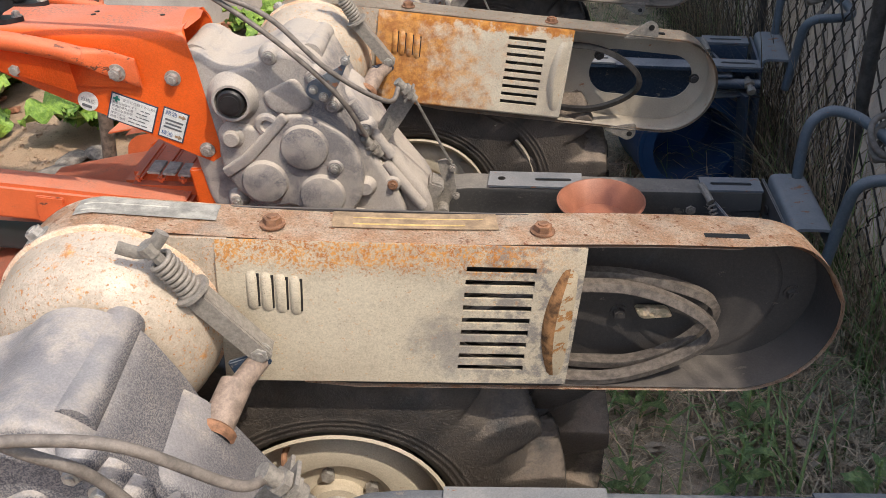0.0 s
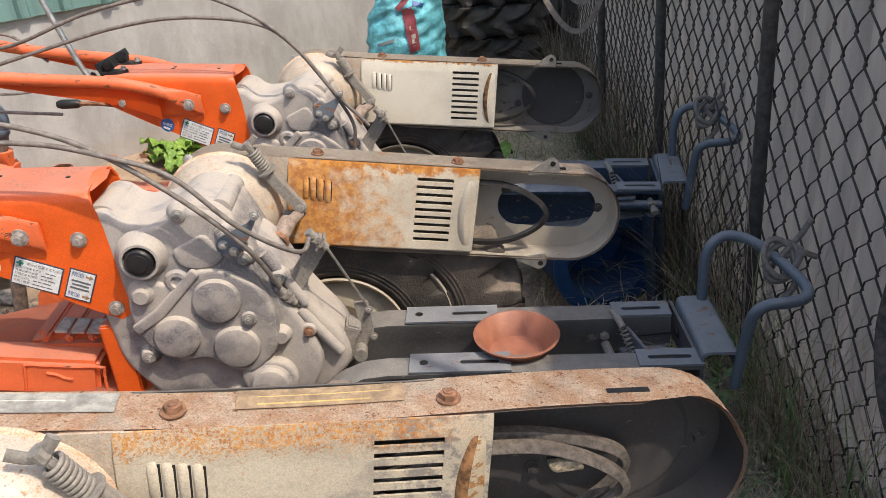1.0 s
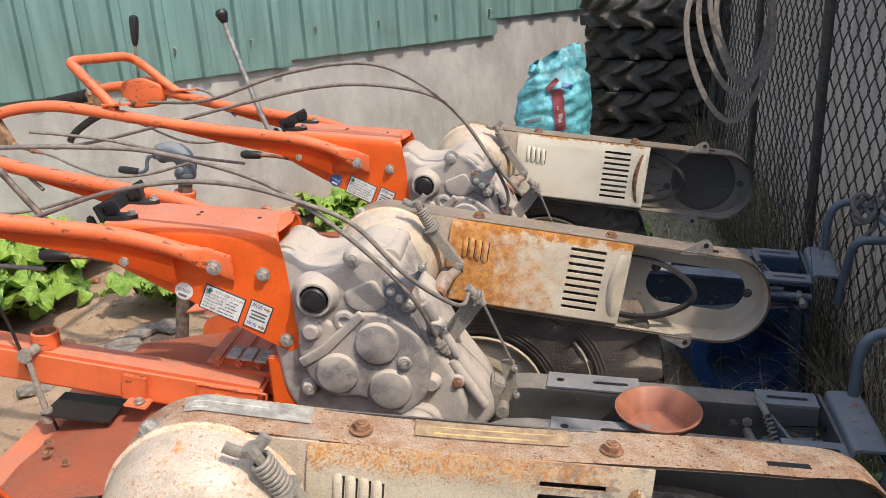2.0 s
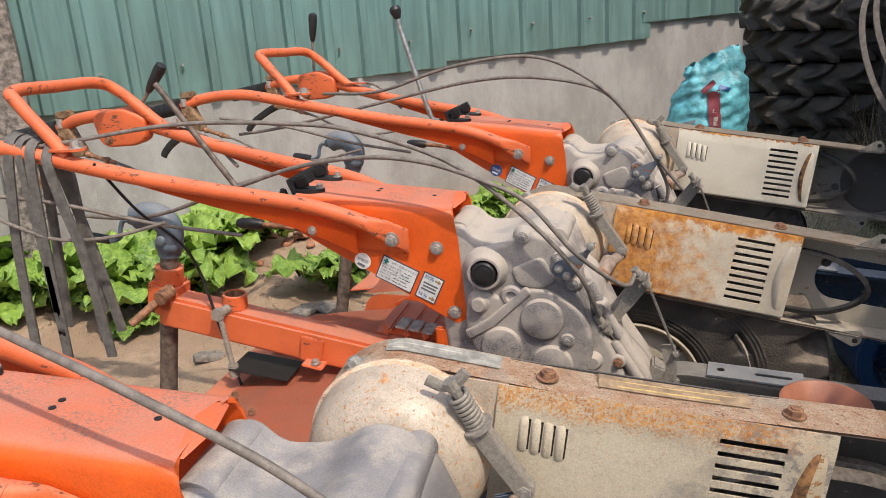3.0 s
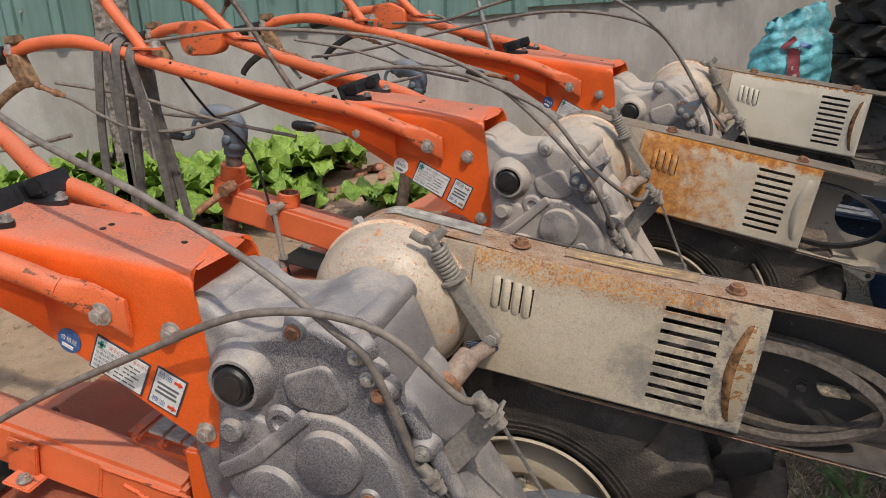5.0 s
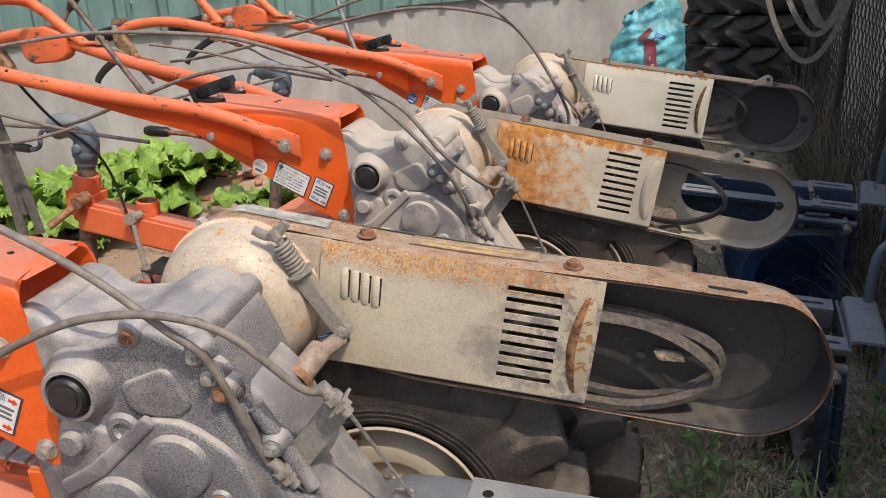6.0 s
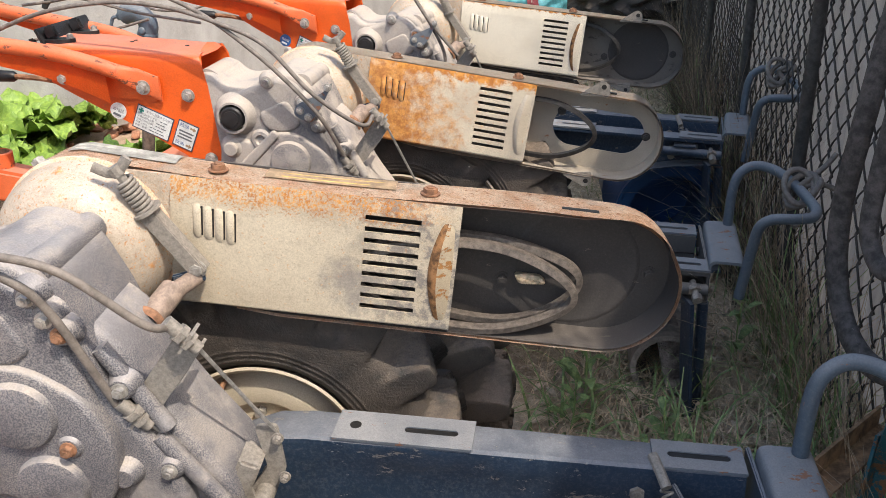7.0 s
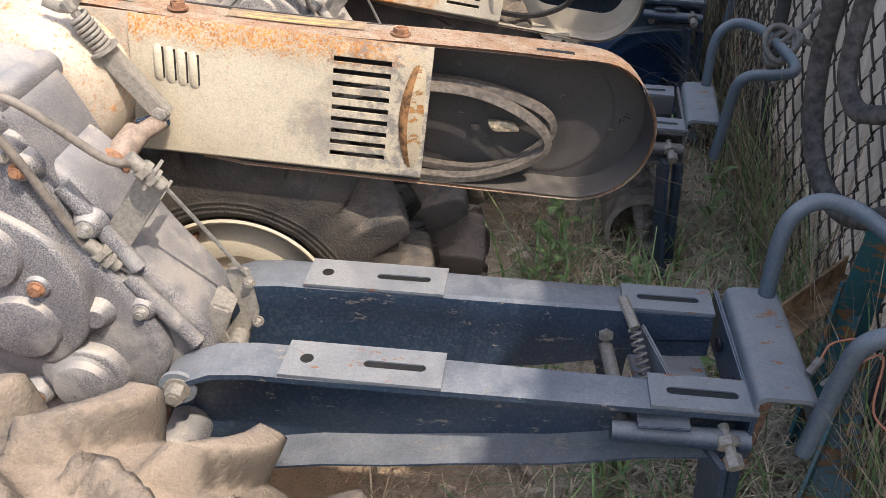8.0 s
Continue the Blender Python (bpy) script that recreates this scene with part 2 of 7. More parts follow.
def make_leaf(name, a, b):
    k = Net(name, 0.5)
    col = k.mix(k.island(), a, b)
    col = k.mix(k.math("MULTIPLY", k.ramp(k.noise(45, 4, 0.7), 0.4, 0.65), 0.7), col, (b[0] * 1.7, b[1] * 1.5, b[2] * 1.5))
    k.b.inputs["Subsurface Weight"].default_value = 0.0
    return k.done(col, 0.45, k.math("ADD", k.noise(38, 3), k.noise(110, 2)), 0.006, grit=0.0)


M = {}
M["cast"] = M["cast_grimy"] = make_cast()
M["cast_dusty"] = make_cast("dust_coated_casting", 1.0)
M["orange"] = dusty("orange_paint", (0.74, 0.108, 0.010), 0.45, 0.85, 0.4, (0.47, 0.225, 0.165), (0.15, 0.09, 0.06), scale=26, flat=0.55, clumps=0.8)
M["orange_worn"] = dusty("worn_orange_paint", (0.68, 0.135, 0.040), 0.5, 0.6, 0.95, (0.52, 0.22, 0.145), (0.15, 0.06, 0.035), scale=34, flat=0.2)
M["orange_dusty"] = dusty("dusty_orange_paint", (0.68, 0.145, 0.045), 0.55, 0.8, 0.4, (0.50, 0.235, 0.165), (0.15, 0.09, 0.07), scale=22, flat=0.3, clumps=0.5)
M["cream0"], M["cream1"], M["cream2"] = cream("sooty_cream_enamel", 0), cream("rust_stained_cream_enamel", 1), cream("clean_cream_enamel", 2)
M["cream3"] = cream("chipped_cream_enamel", 3)
M["band"] = make_band_rust()
M["rib_enamel"] = dusty("rust_eaten_cream_enamel", (0.46, 0.38, 0.27), 0.6, 0.2, 1.6, (0.42, 0.34, 0.26), (0.36, 0.17, 0.055), scale=45)
M["deep_rust"] = plain("deep_rust", (0.235, 0.115, 0.045), 0.8, 0.0, 75, 0.75)
M["sooty"] = dusty("sooty_metal", (0.050, 0.045, 0.043), 0.65, 0.5, 0.35, (0.22, 0.19, 0.165), (0.36, 0.30, 0.23), scale=34)
M["sooty_pale"] = dusty("dusty_grey_metal", (0.15, 0.135, 0.12), 0.7, 0.6, 0.8, (0.30, 0.26, 0.22), (0.05, 0.045, 0.04), scale=28)
M["cream_inner"] = dusty("dirty_cream_metal", (0.42, 0.37, 0.30), 0.65, 0.4, 0.7, (0.40, 0.33, 0.25), RUST, scale=24)
M["blue"] = dusty("navy_frame_paint", (0.020, 0.040, 0.074), 0.40, 0.85, 0.7, (0.265, 0.270, 0.285), (0.30, 0.26, 0.22), scale=30)
M["blue_caked"] = dusty("dust_caked_frame_paint", (0.060, 0.060, 0.062), 0.6, 0.95, 0.5, (0.275, 0.252, 0.225), (0.30, 0.26, 0.22), scale=26, flat=-0.25)
M["grey_blue"] = dusty("faded_frame_paint", (0.135, 0.155, 0.18), 0.6, 0.85, 0.75, (0.295, 0.288, 0.285), RUST, scale=30)
M["blue_tube"] = dusty("blue_tube_paint", (0.075, 0.102, 0.132), 0.5, 0.9, 0.5, (0.265, 0.270, 0.280), RUST, scale=35)
M["rubber"], M["rubber_dark"], M["rubber_near"] = make_rubber(dust=0.58), make_rubber("dark_tyre_rubber", 0.22), make_rubber("dust_caked_rubber", 0.82)
M["rim"] = dusty("cream_rim_paint", (0.50, 0.44, 0.34), 0.6, 0.5, 0.6, (0.42, 0.33, 0.23), RUST)
M["steel"] = plain("dull_zinc", (0.42, 0.40, 0.37), 0.5, 0.6, 90, 0.3)
M["rusty_steel"] = plain("rusty_steel", (0.27, 0.14, 0.08), 0.75, 0.2, 80, 0.45)
M["chrome"] = plain("worn_chrome", (0.42, 0.42, 0.41), 0.38, 0.85, 60, 0.25)
M["black"] = plain("black_plastic", (0.018, 0.018, 0.019), 0.42, 0.0, 60, 0.3)
M["bracket"] = plain("galvanised_bracket", (0.285, 0.258, 0.225), 0.65, 0.25, 160, 0.2)
M["cable"] = plain("cable_sheath", (0.175, 0.15, 0.13), 0.6, 0.0, 60, 0.3)
M["lever_brown"] = plain("brown_rusted_steel", (0.25, 0.155, 0.085), 0.7, 0.2, 55, 0.5)
M["strap"] = plain("grey_belt_rubber", (0.115, 0.108, 0.10), 0.7, 0.0, 50, 0.3)
M["barrel"] = plain("faded_primer", (0.27, 0.205, 0.165), 0.7, 0.0, 90, 0.3)
M["hose"] = plain("cracked_rubber_hose", (0.060, 0.053, 0.050), 0.8, 0.0, 70, 0.6, 0.002)
M["belt_dark"] = plain("black_belt", (0.035, 0.032, 0.030), 0.6, 0.0, 90, 0.4)
M["belt"] = plain("worn_belt", (0.150, 0.125, 0.105), 0.7, 0.0, 120, 0.35)
M["concrete"], M["ground"] = make_concrete(), make_ground()
M["green_sheet"] = make_sheet_metal("green_painted_sheet", (0.25, 0.41, 0.385), 0.15)
M["grey_sheet"] = make_sheet_metal("grey_sheet", (0.325, 0.325, 0.335), 0.35)
M["wire"] = plain("galvanised_wire", (0.055, 0.052, 0.05), 0.6, 0.2, 50, 0.4)
M["post_concrete"] = plain("weathered_concrete_post", (0.205, 0.175, 0.155), 0.95, 0.0, 34, 0.65, 0.008)
M["label_white"] = plain("white_label", (0.66, 0.68, 0.66), 0.45, 0.0, 60, 0.12)
M["label_green"] = plain("green_print", (0.03, 0.30, 0.22), 0.5, 0.0, 60, 0.1)
M["label_ink"] = plain("dark_print", (0.12, 0.13, 0.14), 0.5, 0.0, 60, 0.1)
M["label_edge"] = plain("dark_label_border", (0.035, 0.05, 0.085), 0.45, 0.0, 60, 0.2)
M["label_blue"] = plain("blue_print", (0.03, 0.10, 0.28), 0.45, 0.0, 60, 0.2)
M["label_red"] = plain("red_print", (0.60, 0.06, 0.02), 0.5, 0.0, 60, 0.1)
M["label_aged"] = plain("aged_label_film", (0.34, 0.235, 0.14), 0.6, 0.0, 60, 0.35)
M["label_grey"] = plain("bare_label_film", (0.33, 0.31, 0.27), 0.5, 0.0, 60, 0.35)
M["label_faint"] = plain("faded_print", (0.42, 0.40, 0.35), 0.6, 0.0, 60, 0.3)
M["bowl"] = plain("brown_plastic", (0.37, 0.145, 0.085), 0.5, 0.0, 20, 0.12)
M["bag"] = plain("turquoise_sack", (0.115, 0.385, 0.45), 0.45, 0.0, 12, 0.5, 0.006)
M["wine_print"] = plain("wine_print", (0.24, 0.05, 0.06), 0.5, 0.0, 40, 0.3)
M["leaf"] = make_leaf("mustard_leaf", (0.055, 0.135, 0.015), (0.185, 0.30, 0.05))
M["stalk"] = plain("pale_stalk", (0.25, 0.36, 0.12), 0.5)
M["grass"] = make_leaf("green_grass", (0.095, 0.165, 0.05), (0.20, 0.29, 0.11))
M["straw"] = make_leaf("dry_grass", (0.30, 0.245, 0.16), (0.62, 0.53, 0.37))
M["dry_weed"] = make_leaf("dry_weeds", (0.15, 0.125, 0.085), (0.33, 0.27, 0.185))
M["litter"] = make_leaf("dead_leaves", (0.16, 0.12, 0.08), (0.50, 0.43, 0.33))
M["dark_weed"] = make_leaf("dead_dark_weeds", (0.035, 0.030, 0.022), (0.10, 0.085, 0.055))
M["label_ochre"] = plain("ochre_print", (0.48, 0.33, 0.11), 0.6, 0.0, 60, 0.3)
M["brick"] = plain("broken_brick", (0.36, 0.17, 0.10), 0.9, 0.0, 30, 0.35, 0.004)
M["stone"] = plain("rubble_stone", (0.24, 0.21, 0.18), 0.95, 0.0, 30, 0.35, 0.006)
M["teal_scrap"] = plain("teal_scrap", (0.03, 0.20, 0.17), 0.5, 0.0, 30, 0.3)
M["drum_blue"] = dusty("blue_drum_plastic", (0.012, 0.065, 0.19), 0.4, 0.3, 0.3, (0.15, 0.16, 0.18), (0.02, 0.02, 0.03))
M["pump_grey"] = dusty("blue_grey_casting", (0.10, 0.135, 0.175), 0.5, 0.5, 0.3, (0.33, 0.32, 0.30), (0.3, 0.28, 0.26), scale=40)
M["pipe_steel"] = plain("worn_pipe_steel", (0.15, 0.115, 0.095), 0.6, 0.3, 45, 0.5)
# near-black that paints the shade inside holes, slots and louvre openings
M["dark_hole"] = plain("hole_shade", (0.015, 0.014, 0.013), 0.5)


# ---- mesh helpers ----
def turn_to(d):
    return Vector(d).normalized().to_track_quat("Z", "Y").to_matrix().to_4x4()


def box(bm, c, s, m=None, bevel=0.0):
    r = bmesh.ops.create_cube(bm, size=1.0)
    bmesh.ops.scale(bm, vec=s, verts=r["verts"])
    if bevel:
        es = list({e for v in r["verts"] for e in v.link_edges})
        b = bmesh.ops.bevel(bm, geom=es, offset=bevel, segments=2, affect="EDGES", clamp_overlap=True)
        vs = list({v for f in b["faces"] for v in f.verts} | {v for v in r["verts"] if v.is_valid})
    else:
        vs = r["verts"]
    mm = Matrix.Translation(c) @ (m or Matrix())
    bmesh.ops.transform(bm, matrix=mm, verts=vs)


def cyl(bm, a, b, r, seg=16, r2=None, cap=True):
    a, b = Vector(a), Vector(b)
    bmesh.ops.create_cone(bm, cap_ends=cap, segments=seg, radius1=r, radius2=r if r2 is None else r2, depth=(b - a).length,
                          matrix=Matrix.Translation((a + b) / 2) @ turn_to(b - a))


def lathe(bm, a, d, profile, seg=32, squash=None):
    """Turns a profile of (along, radius) about the axis from a towards d."""
    m = Matrix.Translation(a) @ turn_to(d)
    rings = []
    for h, r in profile:
        rings.append([bm.verts.new(m @ Vector((max(r, 1e-5) * math.cos(2 * math.pi * i / seg), max(r, 1e-5) * math.sin(2 * math.pi * i / seg), h))) for i in range(seg)])
    for p, q in zip(rings, rings[1:]):
        for i in range(seg):
            bm.faces.new((p[i], p[(i + 1) % seg], q[(i + 1) % seg], q[i]))


def smooth_path(pts, n=8):
    """Catmull-Rom through the points."""
    P = [Vector(p) for p in pts]
    P = [2 * P[0] - P[1]] + P + [2 * P[-1] - P[-2]]
    out = []
    for i in range(1, len(P) - 2):
        for k in range(n):
            t = k / n
            a, b, c, d = P[i - 1:i + 3]
            out.append(0.5 * ((2 * b) + (c - a) * t + (2 * a - 5 * b + 4 * c - d) * t * t + (3 * b - a - 3 * c + d) * t ** 3))
    out.append(P[-2])
    return out


def sweep(bm, pts, section, closed=False, up=(0, 0, 1), caps=True):
    """Carries a closed section of (side, up) points along a line."""
    rings, prev = [], Vector(up)
    n = len(pts)
    for i, p in enumerate(pts):
        if closed:
            d = pts[(i + 1) % n] - pts[i - 1]
        else:
            d = pts[min(i + 1, n - 1)] - pts[max(i - 1, 0)]
        d = d.normalized()
        side = d.cross(prev)
        if side.length < 1e-4:
            side = d.cross(Vector((0.3, 1, 0.2)))
        side.normalize()
        prev = side.cross(d).normalized()
        rings.append([bm.verts.new(p + side * s[0] + prev * s[1]) for s in section])
    k = len(section)
    for i in range(n if closed else n - 1):
        p, q = rings[i], rings[(i + 1) % n]
        for j in range(k):
            bm.faces.new((p[j], p[(j + 1) % k], q[(j + 1) % k], q[j]))
    if caps and not closed:
        bm.faces.new(rings[0][::-1])
        bm.faces.new(rings[-1])


def ring(r, seg=10, r2=None):
    return [(r * math.cos(2 * math.pi * i / seg), (r2 or r) * math.sin(2 * math.pi * i / seg)) for i in range(seg)]


def tube(bm, pts, r, seg=10, n=8, smooth=True):
    sweep(bm, smooth_path(pts, n) if smooth else [Vector(p) for p in pts], ring(r, seg))


def prism(bm, outline, y0, y1, bevel=0.0, axis="y"):
    """A flat shape of (x, z) points, thick from y0 to y1."""
    area = sum(a[0] * b[1] - b[0] * a[1] for a, b in zip(outline, outline[1:] + outline[:1]))
    pts = outline if area > 0 else outline[::-1]
    at = (lambda p, y: (p[0], y, p[1])) if axis == "y" else ((lambda p, y: (p[0], p[1], y)) if axis == "z" else (lambda p, y: (y, p[0], p[1])))
    f, b = [bm.verts.new(at(p, y0)) for p in pts], [bm.verts.new(at(p, y1)) for p in pts]
    faces = [bm.faces.new(f), bm.faces.new(b[::-1])]
    n = len(pts)
    for i in range(n):
        faces.append(bm.faces.new((f[(i + 1) % n], f[i], b[i], b[(i + 1) % n])))
    if bevel:
        es = list(faces[0].edges)
        bmesh.ops.bevel(bm, geom=es, offset=bevel, segments=3, affect="EDGES", clamp_overlap=True)


def round_outline(pts, r, n=4):
    """Rounds the corners of an outline."""
    out, k = [], len(pts)
    for i in range(k):
        a, b, c = Vector(pts[i - 1]), Vector(pts[i]), Vector(pts[(i + 1) % k])
        u, v = (a - b), (c - b)
        q = min(r, u.length * 0.45, v.length * 0.45)
        s, e = b + u.normalized() * q, b + v.normalized() * q
        for j in range(n + 1):
            t = j / n
            p = (1 - t) ** 2 * s + 2 * t * (1 - t) * b + t * t * e
            out.append((p.x, p.y))
    return out


def finish(bm, name, material, parent=None, label="", origin=None, smooth=35.0):
    bmesh.ops.recalc_face_normals(bm, faces=bm.faces)
    if origin is not None:
        bmesh.ops.translate(bm, verts=bm.verts, vec=-Vector(origin))
    me = bpy.data.meshes.new(name)
    for f in bm.faces:
        f.smooth = True
    lim = radians(smooth)
    for e in bm.edges:
        if len(e.link_faces) == 2 and e.calc_face_angle(0.0) > lim:
            e.smooth = False
    bm.to_mesh(me)
    bm.free()
    me.materials.append(material)
    ob = new(name, me)
    if parent is not None:
        ob.parent = parent
    if label:
        tagged(ob, label)
    return ob


def thing(name, at, label, category, group=""):
    e = new(name)
    e.empty_display_size = 0.1
    e.location = at
    return tagged(e, label, category, group)


# ---- setting ----
def build_ground():
    bm = bmesh.new()
    def h(x, y):
        r = math.hypot(x, y)
        k = max(0.0, 1 - r / 14)
        return k * (0.03 * noise.noise((x * 1.3, y * 1.3, 0)) + 0.012 * noise.noise((x * 5, y * 5, 3)) + 0.006 * noise.noise((x * 17, y * 17, 5)))
    def axis(lo, hi, fine_lo, fine_hi, step):
        out = list(np.arange(fine_lo, fine_hi + 1e-6, step))
        return [lo, lo / 3 + fine_lo * 0.4, lo / 12 + fine_lo * 0.7] + out + [hi / 12 + fine_hi * 0.7, hi / 3 + fine_hi * 0.4, hi]
    xs, ys = axis(-300, 300, -5.0, 2.2, 0.045), axis(-300, 300, -1.6, 6.4, 0.045)
    grid = [[bm.verts.new((x, y, h(x, y))) for x in xs] for y in ys]
    for a, b in zip(grid, grid[1:]):
        for i in range(len(xs) - 1):
            bm.faces.new((a[i], a[i + 1], b[i + 1], b[i]))
    g = finish(bm, "ground", M["ground"], smooth=180)
    tagged(g, "sandy bare soil with grit, turning to dark litter by the fence", "ground", kind="structure")


build_ground()

# the back wall runs obliquely: W0 to W1, its face towards the machines
W0, W1 = Vector((-7.5, -0.205, 0)), Vector((1.9, 6.663, 0))
WALL_DIR = (W1 - W0).normalized()
WALL_OUT = Vector((WALL_DIR.y, -WALL_DIR.x, 0))
WALL_M = Matrix((( WALL_DIR.x, -WALL_OUT.x, 0, W0.x), (WALL_DIR.y, -WALL_OUT.y, 0, W0.y), (0, 0, 1, 0), (0, 0, 0, 1)))
WALL_LEN = (W1 - W0).length
SILL = 0.80


def build_back_wall():
    bm = bmesh.new()
    nx, nz = 160, 14
    rows = []
    for j in range(nz + 1):
        z = -0.15 + (SILL + 0.45) * j / nz
        rows.append([bm.verts.new((WALL_LEN * i / nx, 0.012 * noise.noise((i * 0.35, z * 3, 1)) + 0.006 * noise.noise((i * 1.3, z * 9, 4)), z)) for i in range(nx + 1)])
    for a, b in zip(rows, rows[1:]):
        for i in range(nx):
            bm.faces.new((a[i], a[i + 1], b[i + 1], b[i]))
    box(bm, (WALL_LEN / 2, 0.16, 0.45), (WALL_LEN, 0.26, 1.2))
    wall = finish(bm, "wall_back", M["concrete"], smooth=60)
    wall.matrix_world = WALL_M
    tagged(wall, "low streaky grey cement wall with patchy render", "wall", kind="structure")
    # corrugated sheets: box ribs, each sheet a piece of its own, lower edges stepped
    x, k = 0.0, 0
    lows = [SILL - 0.01, SILL - 0.01, SILL, SILL + 0.0, SILL - 0.005, SILL + 0.0, SILL + 0.03, SILL + 0.13, SILL + 0.13]
    stops = [0.0, 1.5, 3.0, 4.1, 5.2, 6.4, 8.02, 9.48, 10.6, WALL_LEN]
    for x0, x1 in zip(stops, stops[1:]):
        bm = bmesh.new()
        lo = lows[k % len(lows)]
        pts, u = [], x0 - 0.03
        pitch, rib = 0.205, 0.05
        while u < x1 + 0.02:
            for du, dy in ((0, 0), (pitch - rib - 0.012, 0), (pitch - rib, -0.022), (pitch - 0.012, -0.022)):
                pts.append((min(u + du, x1 + 0.03), dy))
            u += pitch
        off = -0.03 - 0.005 * (k % 2)
        a = [bm.verts.new((p[0], off + p[1], lo)) for p in pts]
        b = [bm.verts.new((p[0], off + p[1], 3.0)) for p in pts]
        for i in range(len(pts) - 1):
            if pts[i + 1][0] > pts[i][0] + 1e-5:
                bm.faces.new((a[i], a[i + 1], b[i + 1], b[i]))
        bmesh.ops.solidify(bm, geom=bm.faces[:], thickness=0.0012)
        s = finish(bm, "panel", M["green_sheet"], wall, smooth=20)
        bm = bmesh.new()
        for sx in np.arange(x0 + 0.2, x1, 0.41):
            for sz in (lo + 0.16, lo + 1.1):
                cyl(bm, (sx, off - 0.03, sz), (sx, off, sz), 0.007, 6)
        finish(bm, "screw", M["steel"], s)
        k += 1


build_back_wall()

FX0, FX1, FY0, FY1 = 0.70, 1.575, -0.6, 6.4          # the fence's line
FENCE_H = 1.95


def fence_x(y):
    return FX0 + (FX1 - FX0) * (y - FY0) / (FY1 - FY0)


def build_fence():
    length = math.hypot(FX1 - FX0, FY1 - FY0)
    m = Matrix.Translation((FX0, FY0, 0)) @ Matrix.Rotation(math.atan2(FY1 - FY0, FX1 - FX0), 4, "Z")
    fence = thing("chain_link_fence", (FX0, FY0, 0), "grey chain-link fence on steel posts, weeds grown in", "fence")
    fence.rotation_euler = (0, 0, math.atan2(FY1 - FY0, FX1 - FX0))
    # woven wire: each wire zigzags upward, neighbours hooked at the bends
    cell = 0.080
    verts, faces = [], []
    k, seg = 0, 4
    u = 0.0
    rows = int(FENCE_H / (cell * 0.62))
    while u < length:
        pts = []
        for j in range(rows + 1):
            side = 1 if (j + k) % 2 else -1
            z = 0.02 + j * cell * 0.62
            bend = 0.012 * noise.noise((u * 2, z * 2, 2))
            pts.append(Vector((u + side * cell * 0.27 - 0.004 * side, 0.004 * side + bend, z - 0.012)))
            pts.append(Vector((u + side * cell * 0.27, -0.004 * side + bend, z + 0.006)))
        base = len(verts)
        for i, p in enumerate(pts):
            for s in range(seg):
                a = 2 * math.pi * s / seg
                verts.append((p.x + 0.0025 * math.cos(a), p.y + 0.0025 * math.sin(a), p.z))
        for i in range(len(pts) - 1):
            for s in range(seg):
                faces.append((base + i * seg + s, base + i * seg + (s + 1) % seg, base + (i + 1) * seg + (s + 1) % seg, base + (i + 1) * seg + s))
        u += cell * 0.5
        k += 1
    me = bpy.data.meshes.new("wire_mesh")
    me.from_pydata(verts, [], faces)
    for p in me.polygons:
        p.use_smooth = True
    me.materials.append(M["wire"])
    ob = new("wire_mesh", me)
    ob.parent = fence
    tagged(ob, "rusty grey diamond wire mesh", kind="stuff")
    for y in (-0.4, 0.62, 1.62, 2.45, 3.35, 4.3, 5.3):
        bm = bmesh.new()
        u = (y - FY0) / (FY1 - FY0) * length
        cyl(bm, (u, 0.03, -0.1), (u, 0.03, FENCE_H + 0.05), 0.016, 14)
        finish(bm, "post", M["wire"], fence)
    # sheet wall behind the wire
    bm = bmesh.new()
    n = 90
    lo = [bm.verts.new((length * i / n, -0.11 - 0.012 * (i % 2) + 0.01 * noise.noise((i * 0.4, 0, 0)), -0.05)) for i in range(n + 1)]
    hi = [bm.verts.new((length * i / n, -0.11 - 0.012 * (i % 2) + 0.01 * noise.noise((i * 0.4, 0, 5)), 1.66)) for i in range(n + 1)]
    for i in range(n):
        bm.faces.new((lo[i], lo[i + 1], hi[i + 1], hi[i]))
    bmesh.ops.solidify(bm, geom=bm.faces[:], thickness=0.002)
    s = finish(bm, "wall_side", M["grey_sheet"], smooth=12)
    s.matrix_world = m
    tagged(s, "grey sheet wall standing close behind the wire fence", "wall", kind="structure")


build_fence()

# ---- tillers ----
O = Vector((-0.35, 0.565, 0.0))
COVER = {}  # the slanted cover's upper corner and slope, for the machine being built


def on_cover(u, v):
    """A place (x, z) on the cover's slanted face: u along it, v down from its top edge."""
    a = COVER["slope"]
    return (COVER["x"] + u * math.cos(a) + v * math.sin(a), COVER["z"] + u * math.sin(a) - v * math.cos(a))


